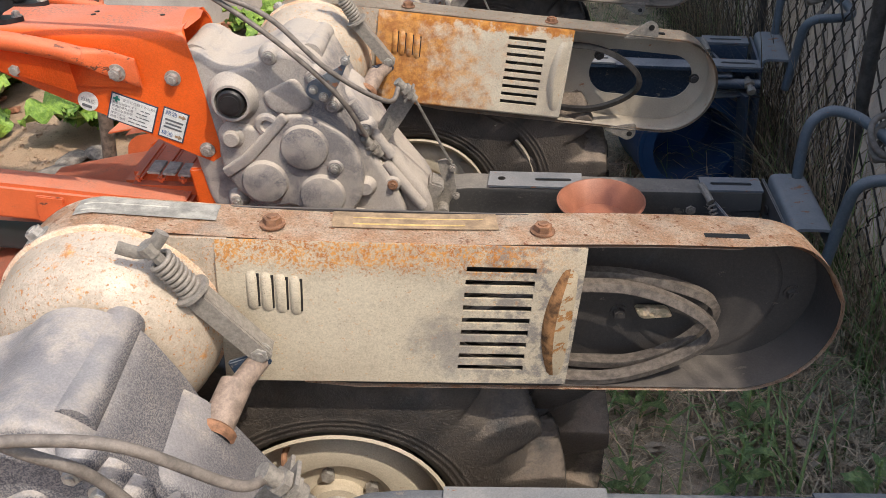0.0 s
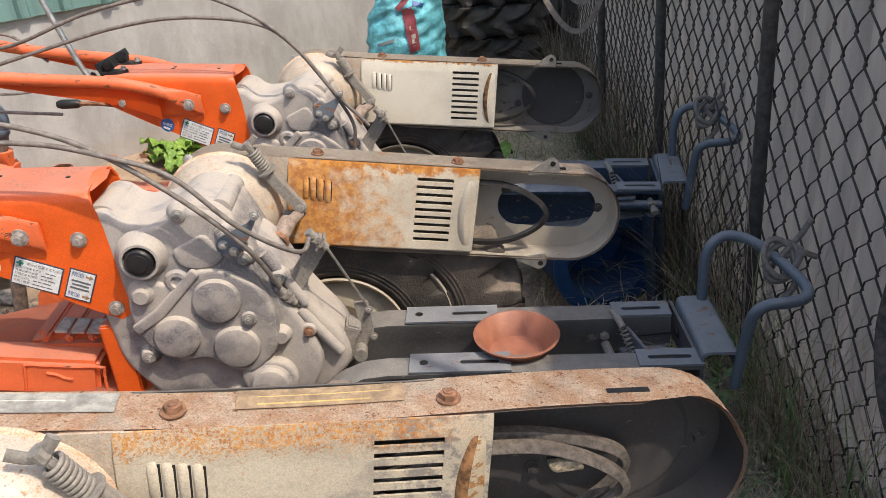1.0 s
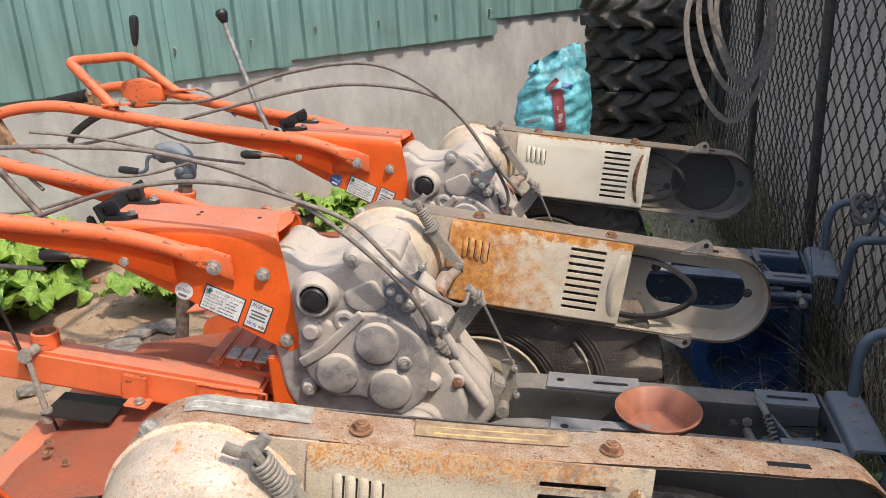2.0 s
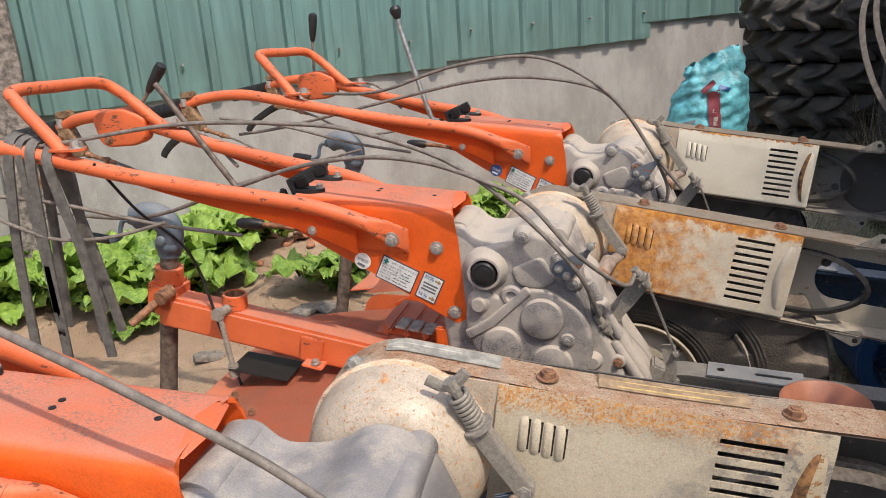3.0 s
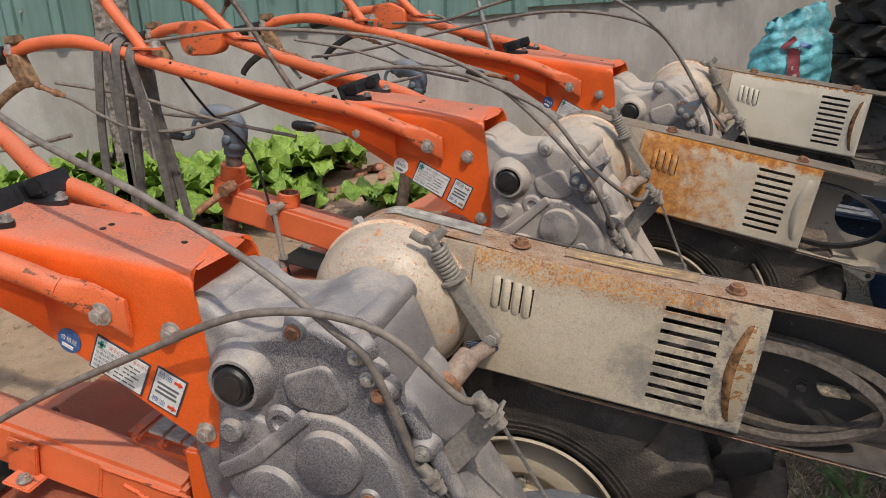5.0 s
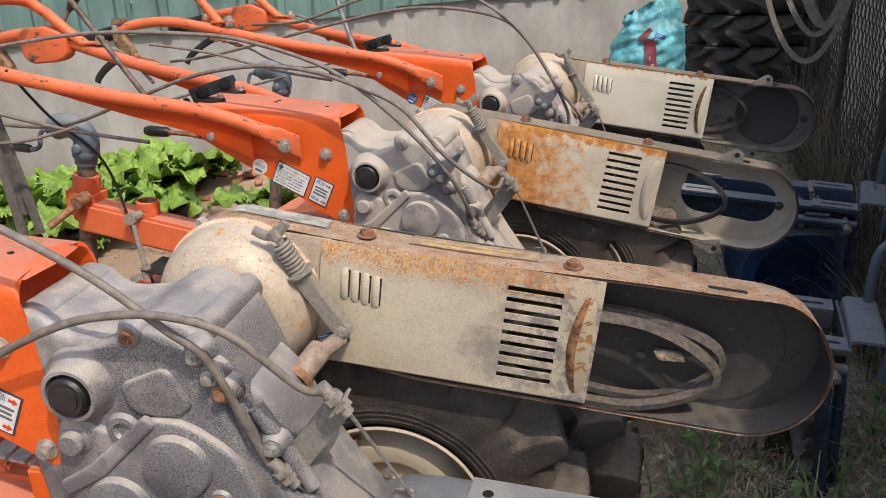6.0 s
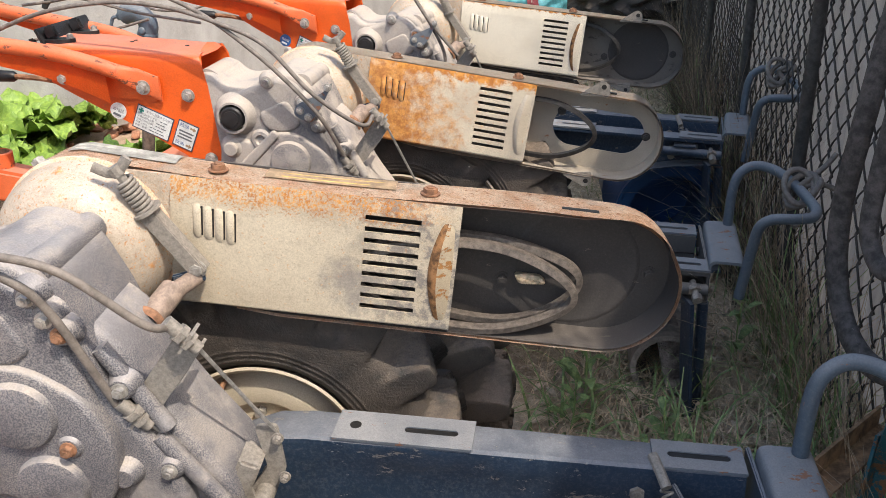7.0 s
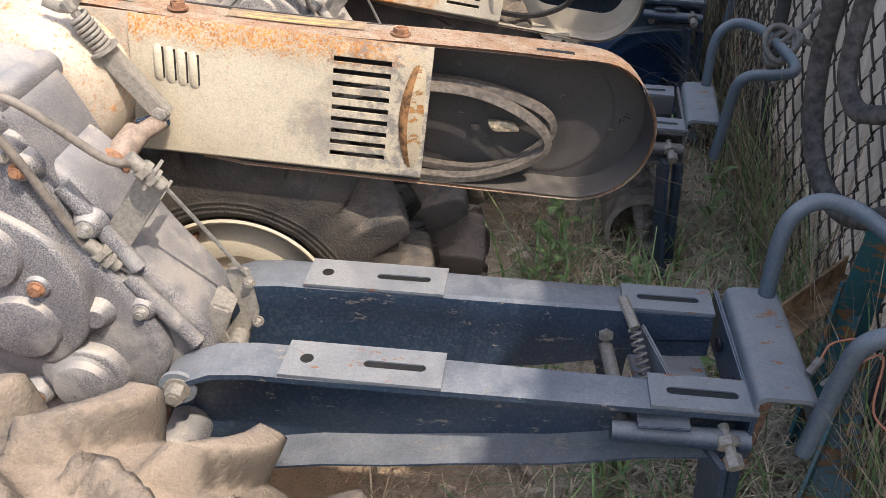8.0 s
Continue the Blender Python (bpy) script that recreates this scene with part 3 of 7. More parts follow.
def soft_prism(bm, outline, y_front, y_back, edge, steps=4):
    """A flat rounded shape with a rolled front edge; y_front < y_back."""
    area = sum(a[0] * b[1] - b[0] * a[1] for a, b in zip(outline, outline[1:] + outline[:1]))
    pts = [Vector(p) for p in (outline if area > 0 else outline[::-1])]
    n = len(pts)
    out = []
    for i in range(n):
        t = (pts[(i + 1) % n] - pts[i - 1]).normalized()
        out.append(Vector((t.y, -t.x)))
    rings = []
    for q in range(steps + 1):
        a = q / steps * math.pi / 2
        inset, y = edge * (1 - math.sin(a)), y_front + edge * (1 - math.cos(a))
        rings.append([bm.verts.new((p.x - o.x * inset, y, p.y - o.y * inset)) for p, o in zip(pts, out)])
    rings.append([bm.verts.new((p.x, y_back, p.y)) for p in pts])
    for a, b in zip(rings, rings[1:]):
        for i in range(n):
            bm.faces.new((a[(i + 1) % n], a[i], b[i], b[(i + 1) % n]))
    bm.faces.new(rings[0])
    bm.faces.new(rings[-1][::-1])


class Kit:
    """Collects the parts of one machine."""

    def __init__(self, root):
        self.root = root

    def part(self, name, bm, material, parent=None, label="", smooth=35.0):
        ob = finish(bm, name, material, parent or self.root, label, O, smooth)
        return ob

    def bolt(self, p, d=(0, -1, 0), r=0.0085, mat="steel", parent=None, washer=True, length=0.007):
        bm = bmesh.new()
        p, d = Vector(p), Vector(d).normalized()
        if washer:
            cyl(bm, p, p + d * 0.002, r * 1.35, 16)
        cyl(bm, p + d * 0.002, p + d * (0.002 + length), r, 6, r * 0.96)
        cyl(bm, p + d * (0.002 + length), p + d * (0.004 + length), r * 0.55, 8)
        return self.part("bolt", bm, M[mat], parent)


def gear_case(k, kind):
    bm = bmesh.new()
    body = [(-0.575, 0.72), (-0.560, 0.778), (-0.520, 0.785), (-0.488, 0.752), (-0.42, 0.756), (-0.375, 0.785), (-0.33, 0.775), (-0.30, 0.745), (-0.268, 0.665), (-0.258, 0.60), (-0.222, 0.545), (-0.195, 0.48),
            (-0.180, 0.42), (-0.215, 0.35), (-0.30, 0.30), (-0.42, 0.30), (-0.50, 0.37), (-0.565, 0.47), (-0.575, 0.60)]
    soft_prism(bm, round_outline(body, 0.035, 5), 0.478, 0.640, 0.014)
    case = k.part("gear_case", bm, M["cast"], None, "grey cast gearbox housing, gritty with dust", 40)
    def piece(name, outline, r, y0, y1, e):
        bm = bmesh.new()
        soft_prism(bm, round_outline(outline, r, 6), y0, y1, e)
        return k.part(name, bm, M["cast"], case, "", 40)
    # upper shell, the stepped cover with its lobes, the low lobe
    piece("shell", [(-0.500, 0.700), (-0.482, 0.740), (-0.43, 0.752), (-0.385, 0.778), (-0.335, 0.765), (-0.308, 0.73), (-0.285, 0.665), (-0.268, 0.60), (-0.262, 0.54), (-0.36, 0.53), (-0.47, 0.60), (-0.505, 0.64)], 0.030, 0.464, 0.482, 0.012)
    piece("side_cover", [(-0.508, 0.640), (-0.478, 0.652), (-0.425, 0.632), (-0.385, 0.660), (-0.335, 0.655), (-0.275, 0.612), (-0.248, 0.545), (-0.262, 0.47), (-0.318, 0.425), (-0.365, 0.445), (-0.395, 0.475), (-0.455, 0.468), (-0.500, 0.510), (-0.520, 0.575)], 0.030, 0.454, 0.480, 0.008)
    piece("cover_lobe", [(-0.350, 0.425), (-0.300, 0.455), (-0.248, 0.440), (-0.232, 0.395), (-0.262, 0.345), (-0.320, 0.350)], 0.030, 0.458, 0.482, 0.008)
    piece("cast_pad", [(-0.418, 0.700), (-0.350, 0.728), (-0.322, 0.672), (-0.355, 0.655), (-0.405, 0.662)], 0.016, 0.459, 0.468, 0.006)
    piece("cast_rib", [(-0.520, 0.560), (-0.470, 0.590), (-0.385, 0.665), (-0.372, 0.650), (-0.455, 0.572), (-0.510, 0.540)], 0.008, 0.449, 0.458, 0.005)
    # flat round caps
    for x, z, r in ((-0.354, 0.594, 0.041), (-0.441, 0.529, 0.040), (-0.336, 0.492, 0.040), (-0.290, 0.399, 0.033)):
        bm = bmesh.new()
        lathe(bm, (x, 0.460, z), (0, -1, 0), [(0, r + 0.012), (0.005, r + 0.005), (0.010, r + 0.003), (0.015, r + 0.001), (0.0165, r - 0.002), (0.0165, 0)], 36)
        k.part("end_cap", bm, M["cast"], case, "", 30)
    bm = bmesh.new()
    lathe(bm, (-0.484, 0.462, 0.624), (0, -1, 0), [(0, 0.028), (0.010, 0.021), (0.012, 0.016), (0.021, 0.0155), (0.023, 0.013), (0.023, 0)], 20)
    k.part("drain_boss", bm, M["cast"], case)
    bm = bmesh.new()
    lathe(bm, (-0.416, 0.456, 0.642), (0, -1, 0), [(0, 0.024), (0.005, 0.019), (0.006, 0.012), (0.001, 0.009), (0.001, 0)], 20)
    k.part("dimple", bm, M["cast"], case)
    # hump towards the drum, arm under the console, nose towards the frame
    bm = bmesh.new()
    cyl(bm, (-0.325, 0.50, 0.752), (-0.325, 0.655, 0.745), 0.022, 18)
    k.part("hump", bm, M["cast"], case)
    bm = bmesh.new()
    cyl(bm, (-0.535, 0.50, 0.758), (-0.535, 0.63, 0.758), 0.030, 20)
    k.part("arm", bm, M["cast"], case)
    bm = bmesh.new()
    soft_prism(bm, round_outline([(-0.30, 0.70), (-0.25, 0.66), (-0.20, 0.55), (-0.135, 0.45), (-0.13, 0.39), (-0.20, 0.33), (-0.30, 0.36)], 0.03, 5), 0.505, 0.625, 0.016)
    k.part("nose", bm, M["cast"], case, "", 40)
    for x0, z0, x1, z1 in ((-0.262, 0.66, -0.20, 0.545), (-0.215, 0.535, -0.150, 0.43)):
        bm = bmesh.new()
        cyl(bm, (x0, 0.495, z0), (x1, 0.497, z1), 0.011, 12)
        k.part("web", bm, M["cast"], case)
    bm = bmesh.new()
    cyl(bm, (AXLE[0], 0.06 if kind else 0.16, AXLE[1]), (AXLE[0], 0.85, AXLE[1]), 0.030, 20)
    k.part("axle", bm, M["cast"], case)
    # filler plug in its collar
    bm = bmesh.new()
    lathe(bm, (-0.468, 0.470, 0.695), (0, -1, 0), [(0, 0.050), (0.010, 0.043), (0.018, 0.0375), (0.030, 0.036), (0.032, 0.034), (0.032, 0.0295), (0.014, 0.0285), (0.012, 0)], 36)
    k.part("plug_collar", bm, M["cast"], case, "", 40)
    bm = bmesh.new()
    lathe(bm, (-0.468, 0.458, 0.695), (0, -1, 0), [(0, 0.0255), (0.022, 0.025), (0.026, 0.022), (0.0262, 0.017), (0.029, 0.0165), (0.0295, 0)], 28)
    k.part("filler_plug", bm, M["black"], case, "black rubbery filler plug")
    trio = ((-0.311, 0.743), (-0.297, 0.716), (-0.284, 0.696)) if kind == 0 else ((-0.319, 0.722), (-0.303, 0.690), (-0.292, 0.668))
    spots = [(-0.390, 0.766), (-0.241, 0.610), (-0.203, 0.492), (-0.303, 0.549), (-0.507, 0.486), (-0.254, 0.495), (-0.360, 0.372), *trio]
    for i, (x, z) in enumerate(spots):
        yy = 0.452 if i in (3,) else (0.482 if i in (1, 2) else 0.463)
        bm = bmesh.new()
        lathe(bm, (x, yy + 0.016, z), (0, -1, 0), [(0, 0.022), (0.010, 0.017), (0.017, 0.0145), (0.019, 0.0125), (0.019, 0)], 20)
        k.part("boss", bm, M["cast"], case)
        if i != 5:
            k.bolt((x, yy - 0.003, z), (0, -1, 0), 0.0075, "rusty_steel" if (i + kind) % 3 == 0 else "steel", case)
    return case


def console(k, kind):
    """The orange channel that carries the handles: rounded top, two flared side plates, hollow."""
    bm = bmesh.new()
    y0, y1, r = 0.4775, 0.6375, 0.022
    xs = [-0.885, -0.845, -0.785, -0.72, -0.66, -0.60, -0.562, -0.540, -0.530]
    low = [0.770, 0.745, 0.710, 0.675, 0.638, 0.600, 0.578, 0.566, 0.578]
    prof = []
    for a in range(0, 6):
        t = math.radians(180 - 90 * a / 5)
        prof.append((y0 + r + r * math.cos(t), -r + r * math.sin(t)))
    prof += [(0.52, 0.001), (0.557, 0.001), (0.595, 0.001)]
    for a in range(0, 6):
        t = math.radians(90 - 90 * a / 5)
        prof.append((y1 - r + r * math.cos(t), -r + r * math.sin(t)))
    rows = []
    for i, (x, b) in enumerate(zip(xs, low)):
        top = 0.855 - 0.095 * (x + 0.885)
        row = []
        for s in range(5, 0, -1):
            f = s / 5.0
            xf = x + (0.012 * f if i == len(xs) - 1 else 0)
            row.append(bm.verts.new((xf, y0, top - r - f * (top - r - b))))
        for y, dz in prof:
            lip = 0.010 * (1 if i == len(xs) - 1 else 0) * math.cos((y - 0.557) * 34)
            row.append(bm.verts.new((x - 0.02 * (i == len(xs) - 1) * math.cos((y - 0.557) / 0.08 * 1.4), y, top + dz + lip)))
        for s in range(1, 6):
            f = s / 5.0
            row.append(bm.verts.new((x + (0.012 * f if i == len(xs) - 1 else 0), y1, top - r - f * (top - r - b))))
        rows.append(row)
    for p, q in zip(rows, rows[1:]):
        for j in range(len(p) - 1):
            bm.faces.new((p[j], p[j + 1], q[j + 1], q[j]))
    bmesh.ops.recalc_face_normals(bm, faces=bm.faces)
    bmesh.ops.solidify(bm, geom=bm.faces[:], thickness=0.0035)
    c = k.part("console", bm, M["orange"], None, "orange sheet-steel handle console, faded pink and dusty on top", 40)
    for y, d in ((0.477, -1), (0.638, 1)):
        for x, z in ((-0.575, 0.736), (-0.545, 0.592)):
            k.bolt((x, y, z), (0, d, 0), 0.011, "steel", c, True, 0.010)
    # holes and bolts on the top
    for x, y in ((-0.72, 0.552), (-0.72, 0.570), (-0.595, 0.557)):
        bm = bmesh.new()
        top = 0.855 - 0.095 * (x + 0.885)
        cyl(bm, (x, y, top - 0.002), (x, y, top + 0.0022), 0.0045, 10)
        k.part("hole", bm, M["dark_hole"], c)
    labels(k, c, kind)
    return c


def labels(k, c, kind):
    """Stickers on the side plate, slightly proud."""
    y = 0.4765
    a = radians(26)
    def sticker(cx, cz, w, h, edge, face, ang):
        m = Matrix.Rotation(ang, 4, "Y")
        bm = bmesh.new()
        box(bm, (cx, y, cz), (w, 0.0012, h), m, 0.0)
        s = k.part("label", bm, M[edge], c)
        bm = bmesh.new()
        box(bm, (cx, y - 0.0008, cz), (w - 0.005, 0.0012, h - 0.005), m)
        k.part("label_face", bm, M[face], s)
        return s, m
    def rule(s, m, cx, cz, u, v, w, h, mat):
        p = Vector((cx, y - 0.0015, cz)) + m @ Vector((u, 0, v))
        bm = bmesh.new()
        box(bm, p, (w, 0.0010, h), m)
        k.part("print_bar", bm, M[mat], s)
    def words(s, m, cx, cz, u, v, text, size, mat):
        """A line of writing on a sticker, its left end at (u, v)."""
        cu = bpy.data.curves.new("writing", "FONT")
        cu.body, cu.size, cu.align_y = text, size, "CENTER"
        ob = new("writing", cu)
        me = bpy.data.meshes.new_from_object(ob.evaluated_get(bpy.context.evaluated_depsgraph_get()))
        bpy.data.objects.remove(ob)
        bpy.data.curves.remove(cu)
        p = Vector((cx, y - 0.0017, cz)) + m @ Vector((u, 0, v)) - O
        me.transform(Matrix.Translation(p) @ m @ Matrix.Rotation(radians(90), 4, "X"))
        me.materials.clear()
        me.materials.append(M[mat])
        ob = new("writing", me)
        ob.parent = s
    def arrow(s, m, cx, cz, u, v, mat):
        bm = bmesh.new()
        prism(bm, [(-0.007, -0.0022), (0.0, -0.0022), (0.0, -0.005), (0.007, 0.0), (0.0, 0.005), (0.0, 0.0022), (-0.007, 0.0022)], -0.0005, 0.0005)
        bmesh.ops.transform(bm, matrix=Matrix.Translation(Vector((cx, y - 0.0015, cz)) + m @ Vector((u, 0, v))) @ m, verts=bm.verts)
        k.part("arrow", bm, M[mat], s)
    s, m = sticker(-0.667, 0.676, 0.086, 0.056, "label_edge", "label_white", a)
    rule(s, m, -0.667, 0.676, -0.032, 0.017, 0.012, 0.004, "label_green")
    rule(s, m, -0.667, 0.676, -0.032, 0.017, 0.004, 0.012, "label_green")
    rng = random.Random(3)
    words(s, m, -0.667, 0.676, -0.021, 0.0185, "安全に作業するために", 0.0064, "label_red" if kind == 0 else "label_ink")
    for i, line in enumerate(("安全に作業をする", "整備は絶対必要", "付属の取扱説明", "確実に行な", "点検・整備")):
        words(s, m, -0.667, 0.676, -0.038, 0.0095 - 0.0072 * i, line, 0.0056, "label_ink")
        u = -0.036 + 0.0062 * len(line)
        while u < 0.03:
            w = rng.uniform(0.004, 0.014)
            if u + w < 0.036:
                rule(s, m, -0.667, 0.676, u + w / 2, 0.0095 - 0.0072 * i, w, 0.0018, "label_ink")
            u += w + 0.002
    s, m = sticker(-0.597, 0.646, 0.048, 0.062, "label_edge", "label_white", a)
    words(s, m, -0.597, 0.646, -0.019, 0.021, "給油", 0.011, "label_blue")
    arrow(s, m, -0.597, 0.646, 0.013, 0.021, "label_red" if kind == 0 else "label_aged")
    for i in range(3):
        rule(s, m, -0.597, 0.646, 0.0, 0.008 - 0.0075 * i, 0.034 - 0.004 * (i % 2), 0.0035, "label_ink")
    words(s, m, -0.597, 0.646, -0.019, -0.021, "検油", 0.011, "label_blue")
    arrow(s, m, -0.597, 0.646, 0.014, -0.021, "label_red" if kind == 0 else "label_aged")
    bm = bmesh.new()
    cyl(bm, (-0.743, y - 0.0010, 0.704), (-0.743, y + 0.0003, 0.704), 0.0185, 28)
    s = k.part("label", bm, M["label_blue" if kind != 1 else "label_white"], c)
    words(s, m, -0.743, 0.704, -0.0135, 0.002, "合格証", 0.009, "label_ink" if kind == 1 else "label_white")
    rule(s, m, -0.743, 0.704, 0, -0.009, 0.018, 0.005, "label_ink" if kind == 1 else "label_white")


def sag(kind, far, x):
    """How far the handles of one machine hang below the others', growing towards the grips."""
    d = max(0.0, -0.80 - x)
    if kind == 1:
        return -min(0.022, 0.040 * d) - (0.016 * d if far else 0.0)
    return -0.070 * min(d, 0.72) - (0.02 * min(d, 0.5) if far else 0.0) if kind == 2 else 0.0


# the first machine's far bar is bent outwards
BENT = [(-0.715, 0.663, 0.795), (-0.77, 0.673, 0.818), (-0.86, 0.687, 0.842), (-0.955, 0.708, 0.864), (-1.11, 0.775, 0.920), (-1.28, 0.826, 0.992), (-1.41, 0.85, 1.032), (-1.51, 0.862, 1.05), (-1.62, 0.872, 1.045), (-1.70, 0.88, 1.02)]
HANDLE = [(-0.715, 0.452, 0.795), (-0.77, 0.442, 0.818), (-0.86, 0.428, 0.848), (-1.03, 0.405, 0.888), (-1.22, 0.380, 0.936), (-1.41, 0.350, 0.992), (-1.525, 0.331, 1.020), (-1.645, 0.315, 1.014), (-1.73, 0.303, 0.990)]


def handle(k, side, kind):
    """One handlebar with its web plate, flattened foot and rubber grip; side 1 near, -1 far."""
    my = (lambda y: y) if side == 1 else (lambda y: 1.115 - y)
    pts = [(x, my(y), z + sag(kind, side < 0, x)) for x, y, z in HANDLE] if kind or side > 0 else BENT
    bm = bmesh.new()
    line = smooth_path(pts, 8)
    sweep(bm, line, ring(0.0165, 14))
    bar = k.part("handlebar", bm, M["orange_worn"], None, "scratched orange tubular handlebar")
    # flattened, crimped foot
    bm = bmesh.new()
    foot = [Vector((x, my(y), z)) for x, y, z in ((-0.735, 0.448, 0.804), (-0.715, 0.452, 0.795), (-0.695, 0.461, 0.783), (-0.675, 0.467, 0.772), (-0.632, 0.469, 0.752))]
    rings = []
    for p, (w, h) in zip(foot, ((0.0165, 0.0165), (0.017, 0.017), (0.010, 0.021), (0.0045, 0.026), (0.0040, 0.027))):
        e = 1.0 if w > 0.015 else 0.45
        rings.append([bm.verts.new(p + Vector((0, w * math.copysign(abs(math.cos(t)) ** e, math.cos(t)), h * math.copysign(abs(math.sin(t)) ** e, math.sin(t))))) for t in [2 * math.pi * i / 14 for i in range(14)]])
    for a, b in zip(rings, rings[1:]):
        for i in range(14):
            bm.faces.new((a[i], a[(i + 1) % 14], b[(i + 1) % 14], b[i]))
    bm.faces.new(rings[-1])
    k.part("foot", bm, M["orange_worn"], bar)
    d = (0, -1, 0) if side == 1 else (0, 1, 0)
    k.bolt((-0.668, my(0.463), 0.758), d, 0.012, "steel", bar, True, 0.010)
    k.bolt((-0.832, my(0.437), 0.786), d, 0.010, "steel", bar)
    # web plate below the tube
    bm = bmesh.new()
    top = [p for p in line if -1.20 < p.x < -0.735]
    n = len(top)
    a = [bm.verts.new(p + Vector((0, 0, -0.010))) for p in top]
    b = [bm.verts.new(p + Vector((0, 0, -0.018 - 0.060 * (1 - (i / (n - 1)) ** 1.3)))) for i, p in enumerate(top)]
    for i in range(n - 1):
        bm.faces.new((a[i], a[i + 1], b[i + 1], b[i]))
    bmesh.ops.solidify(bm, geom=bm.faces[:], thickness=0.003)
    k.part("web_plate", bm, M["orange"], bar)
    bm = bmesh.new()
    prism(bm, [(-0.885, 0.778), (-0.74, 0.735), (-0.645, 0.726), (-0.638, 0.775), (-0.74, 0.797), (-0.885, 0.83)], my(0.470), my(0.474))
    k.part("web_foot", bm, M["orange"], bar)
    # ribbed grip
    bm = bmesh.new()
    g0 = Vector(pts[-1])
    g1 = g0 + Vector((-0.17, my(0.285) - my(0.303), -0.030))
    prof = [(0, 0.0)]
    L = (g1 - g0).length
    for i in range(19):
        h = L * i / 19
        prof += [(h + 0.001, 0.0225), (h + L / 38, 0.0225), (h + L / 38 + 0.001, 0.0195), (h + L / 19, 0.0195)]
    prof += [(L, 0.023), (L + 0.006, 0.018), (L + 0.006, 0)]
    lathe(bm, g0, g1 - g0, prof, 18)
    k.part("grip", bm, M["black"], bar, "black ribbed rubber grip")
    # clutch lever on a rusty bracket
    bm = bmesh.new()
    b0 = Vector(pts[-1]) + Vector((0.022, my(0.308) - my(0.306), 0.006))
    soft_prism(bm, round_outline([(b0.x + dx, b0.z + dz) for dx, dz in ((-0.022, -0.004), (0.018, -0.004), (0.030, -0.035), (0.047, -0.066), (0.048, -0.084), (0.020, -0.088), (-0.004, -0.068), (-0.020, -0.040))], 0.009, 4), b0.y - 0.016, b0.y + 0.014, 0.004)
    br = k.part("lever_bracket", bm, M["lever_brown"], bar, "rusty brown steering-clutch bracket")
    bm = bmesh.new()
    line2 = smooth_path([b0 + Vector(p) for p in ((0.022, 0, -0.070), (-0.010, 0, -0.084), (-0.042, 0, -0.099), (-0.096, 0.003, -0.130), (-0.128, 0.004, -0.158), (-0.136, 0.004, -0.172))], 6)
    sweep(bm, line2, ring(0.013, 10, 0.006), up=(0, 1, 0))
    k.part("lever", bm, M["lever_brown"] if kind == 1 else M["black"], br, "", 50)
    bm = bmesh.new()
    box(bm, b0 + Vector((0.003, 0, 0.030)), (0.044, 0.032, 0.020), Matrix.Rotation(radians(-6), 4, "Y"), 0.004)
    k.part("clamp", bm, M["lever_brown"], br)
    bm = bmesh.new()
    cyl(bm, b0 + Vector((-0.008, -0.010, 0.020)), b0 + Vector((-0.008, -0.010, -0.004)), 0.011, 14)
    k.part("clamp_screw", bm, M["steel"], br)
    k.bolt(b0 + Vector((-0.006, -0.016, -0.030)), (0, -1, 0), 0.006, "rusty_steel", br, False)
    k.bolt(b0 + Vector((0.012, -0.016, -0.074)), (0, -1, 0), 0.006, "rusty_steel", br, False)
    bm = bmesh.new()
    lathe(bm, b0 + Vector((0.044, 0, -0.080)), (0.096, 0, -0.027), [(0, 0.004), (0.004, 0.009), (0.016, 0.009), (0.018, 0.0055), (0.030, 0.0065), (0.062, 0.0065), (0.064, 0.0095), (0.074, 0.0095), (0.076, 0.0065), (0.096, 0.006), (0.098, 0)], 12)
    ad = k.part("cable_adjuster", bm, M["rusty_steel"], br, "rusted threaded cable adjuster")
    bm = bmesh.new()
    tube(bm, [b0 + Vector(p) for p in ((0.135, 0, -0.105), (0.18, 0.002, -0.122), (0.23, 0.01, -0.150), (0.31, 0.03, -0.185), (0.42, 0.06, -0.19), (0.56, 0.08, -0.16))], 0.0042, 8)
    k.part("cable", bm, M["cable"], br)
    return bar


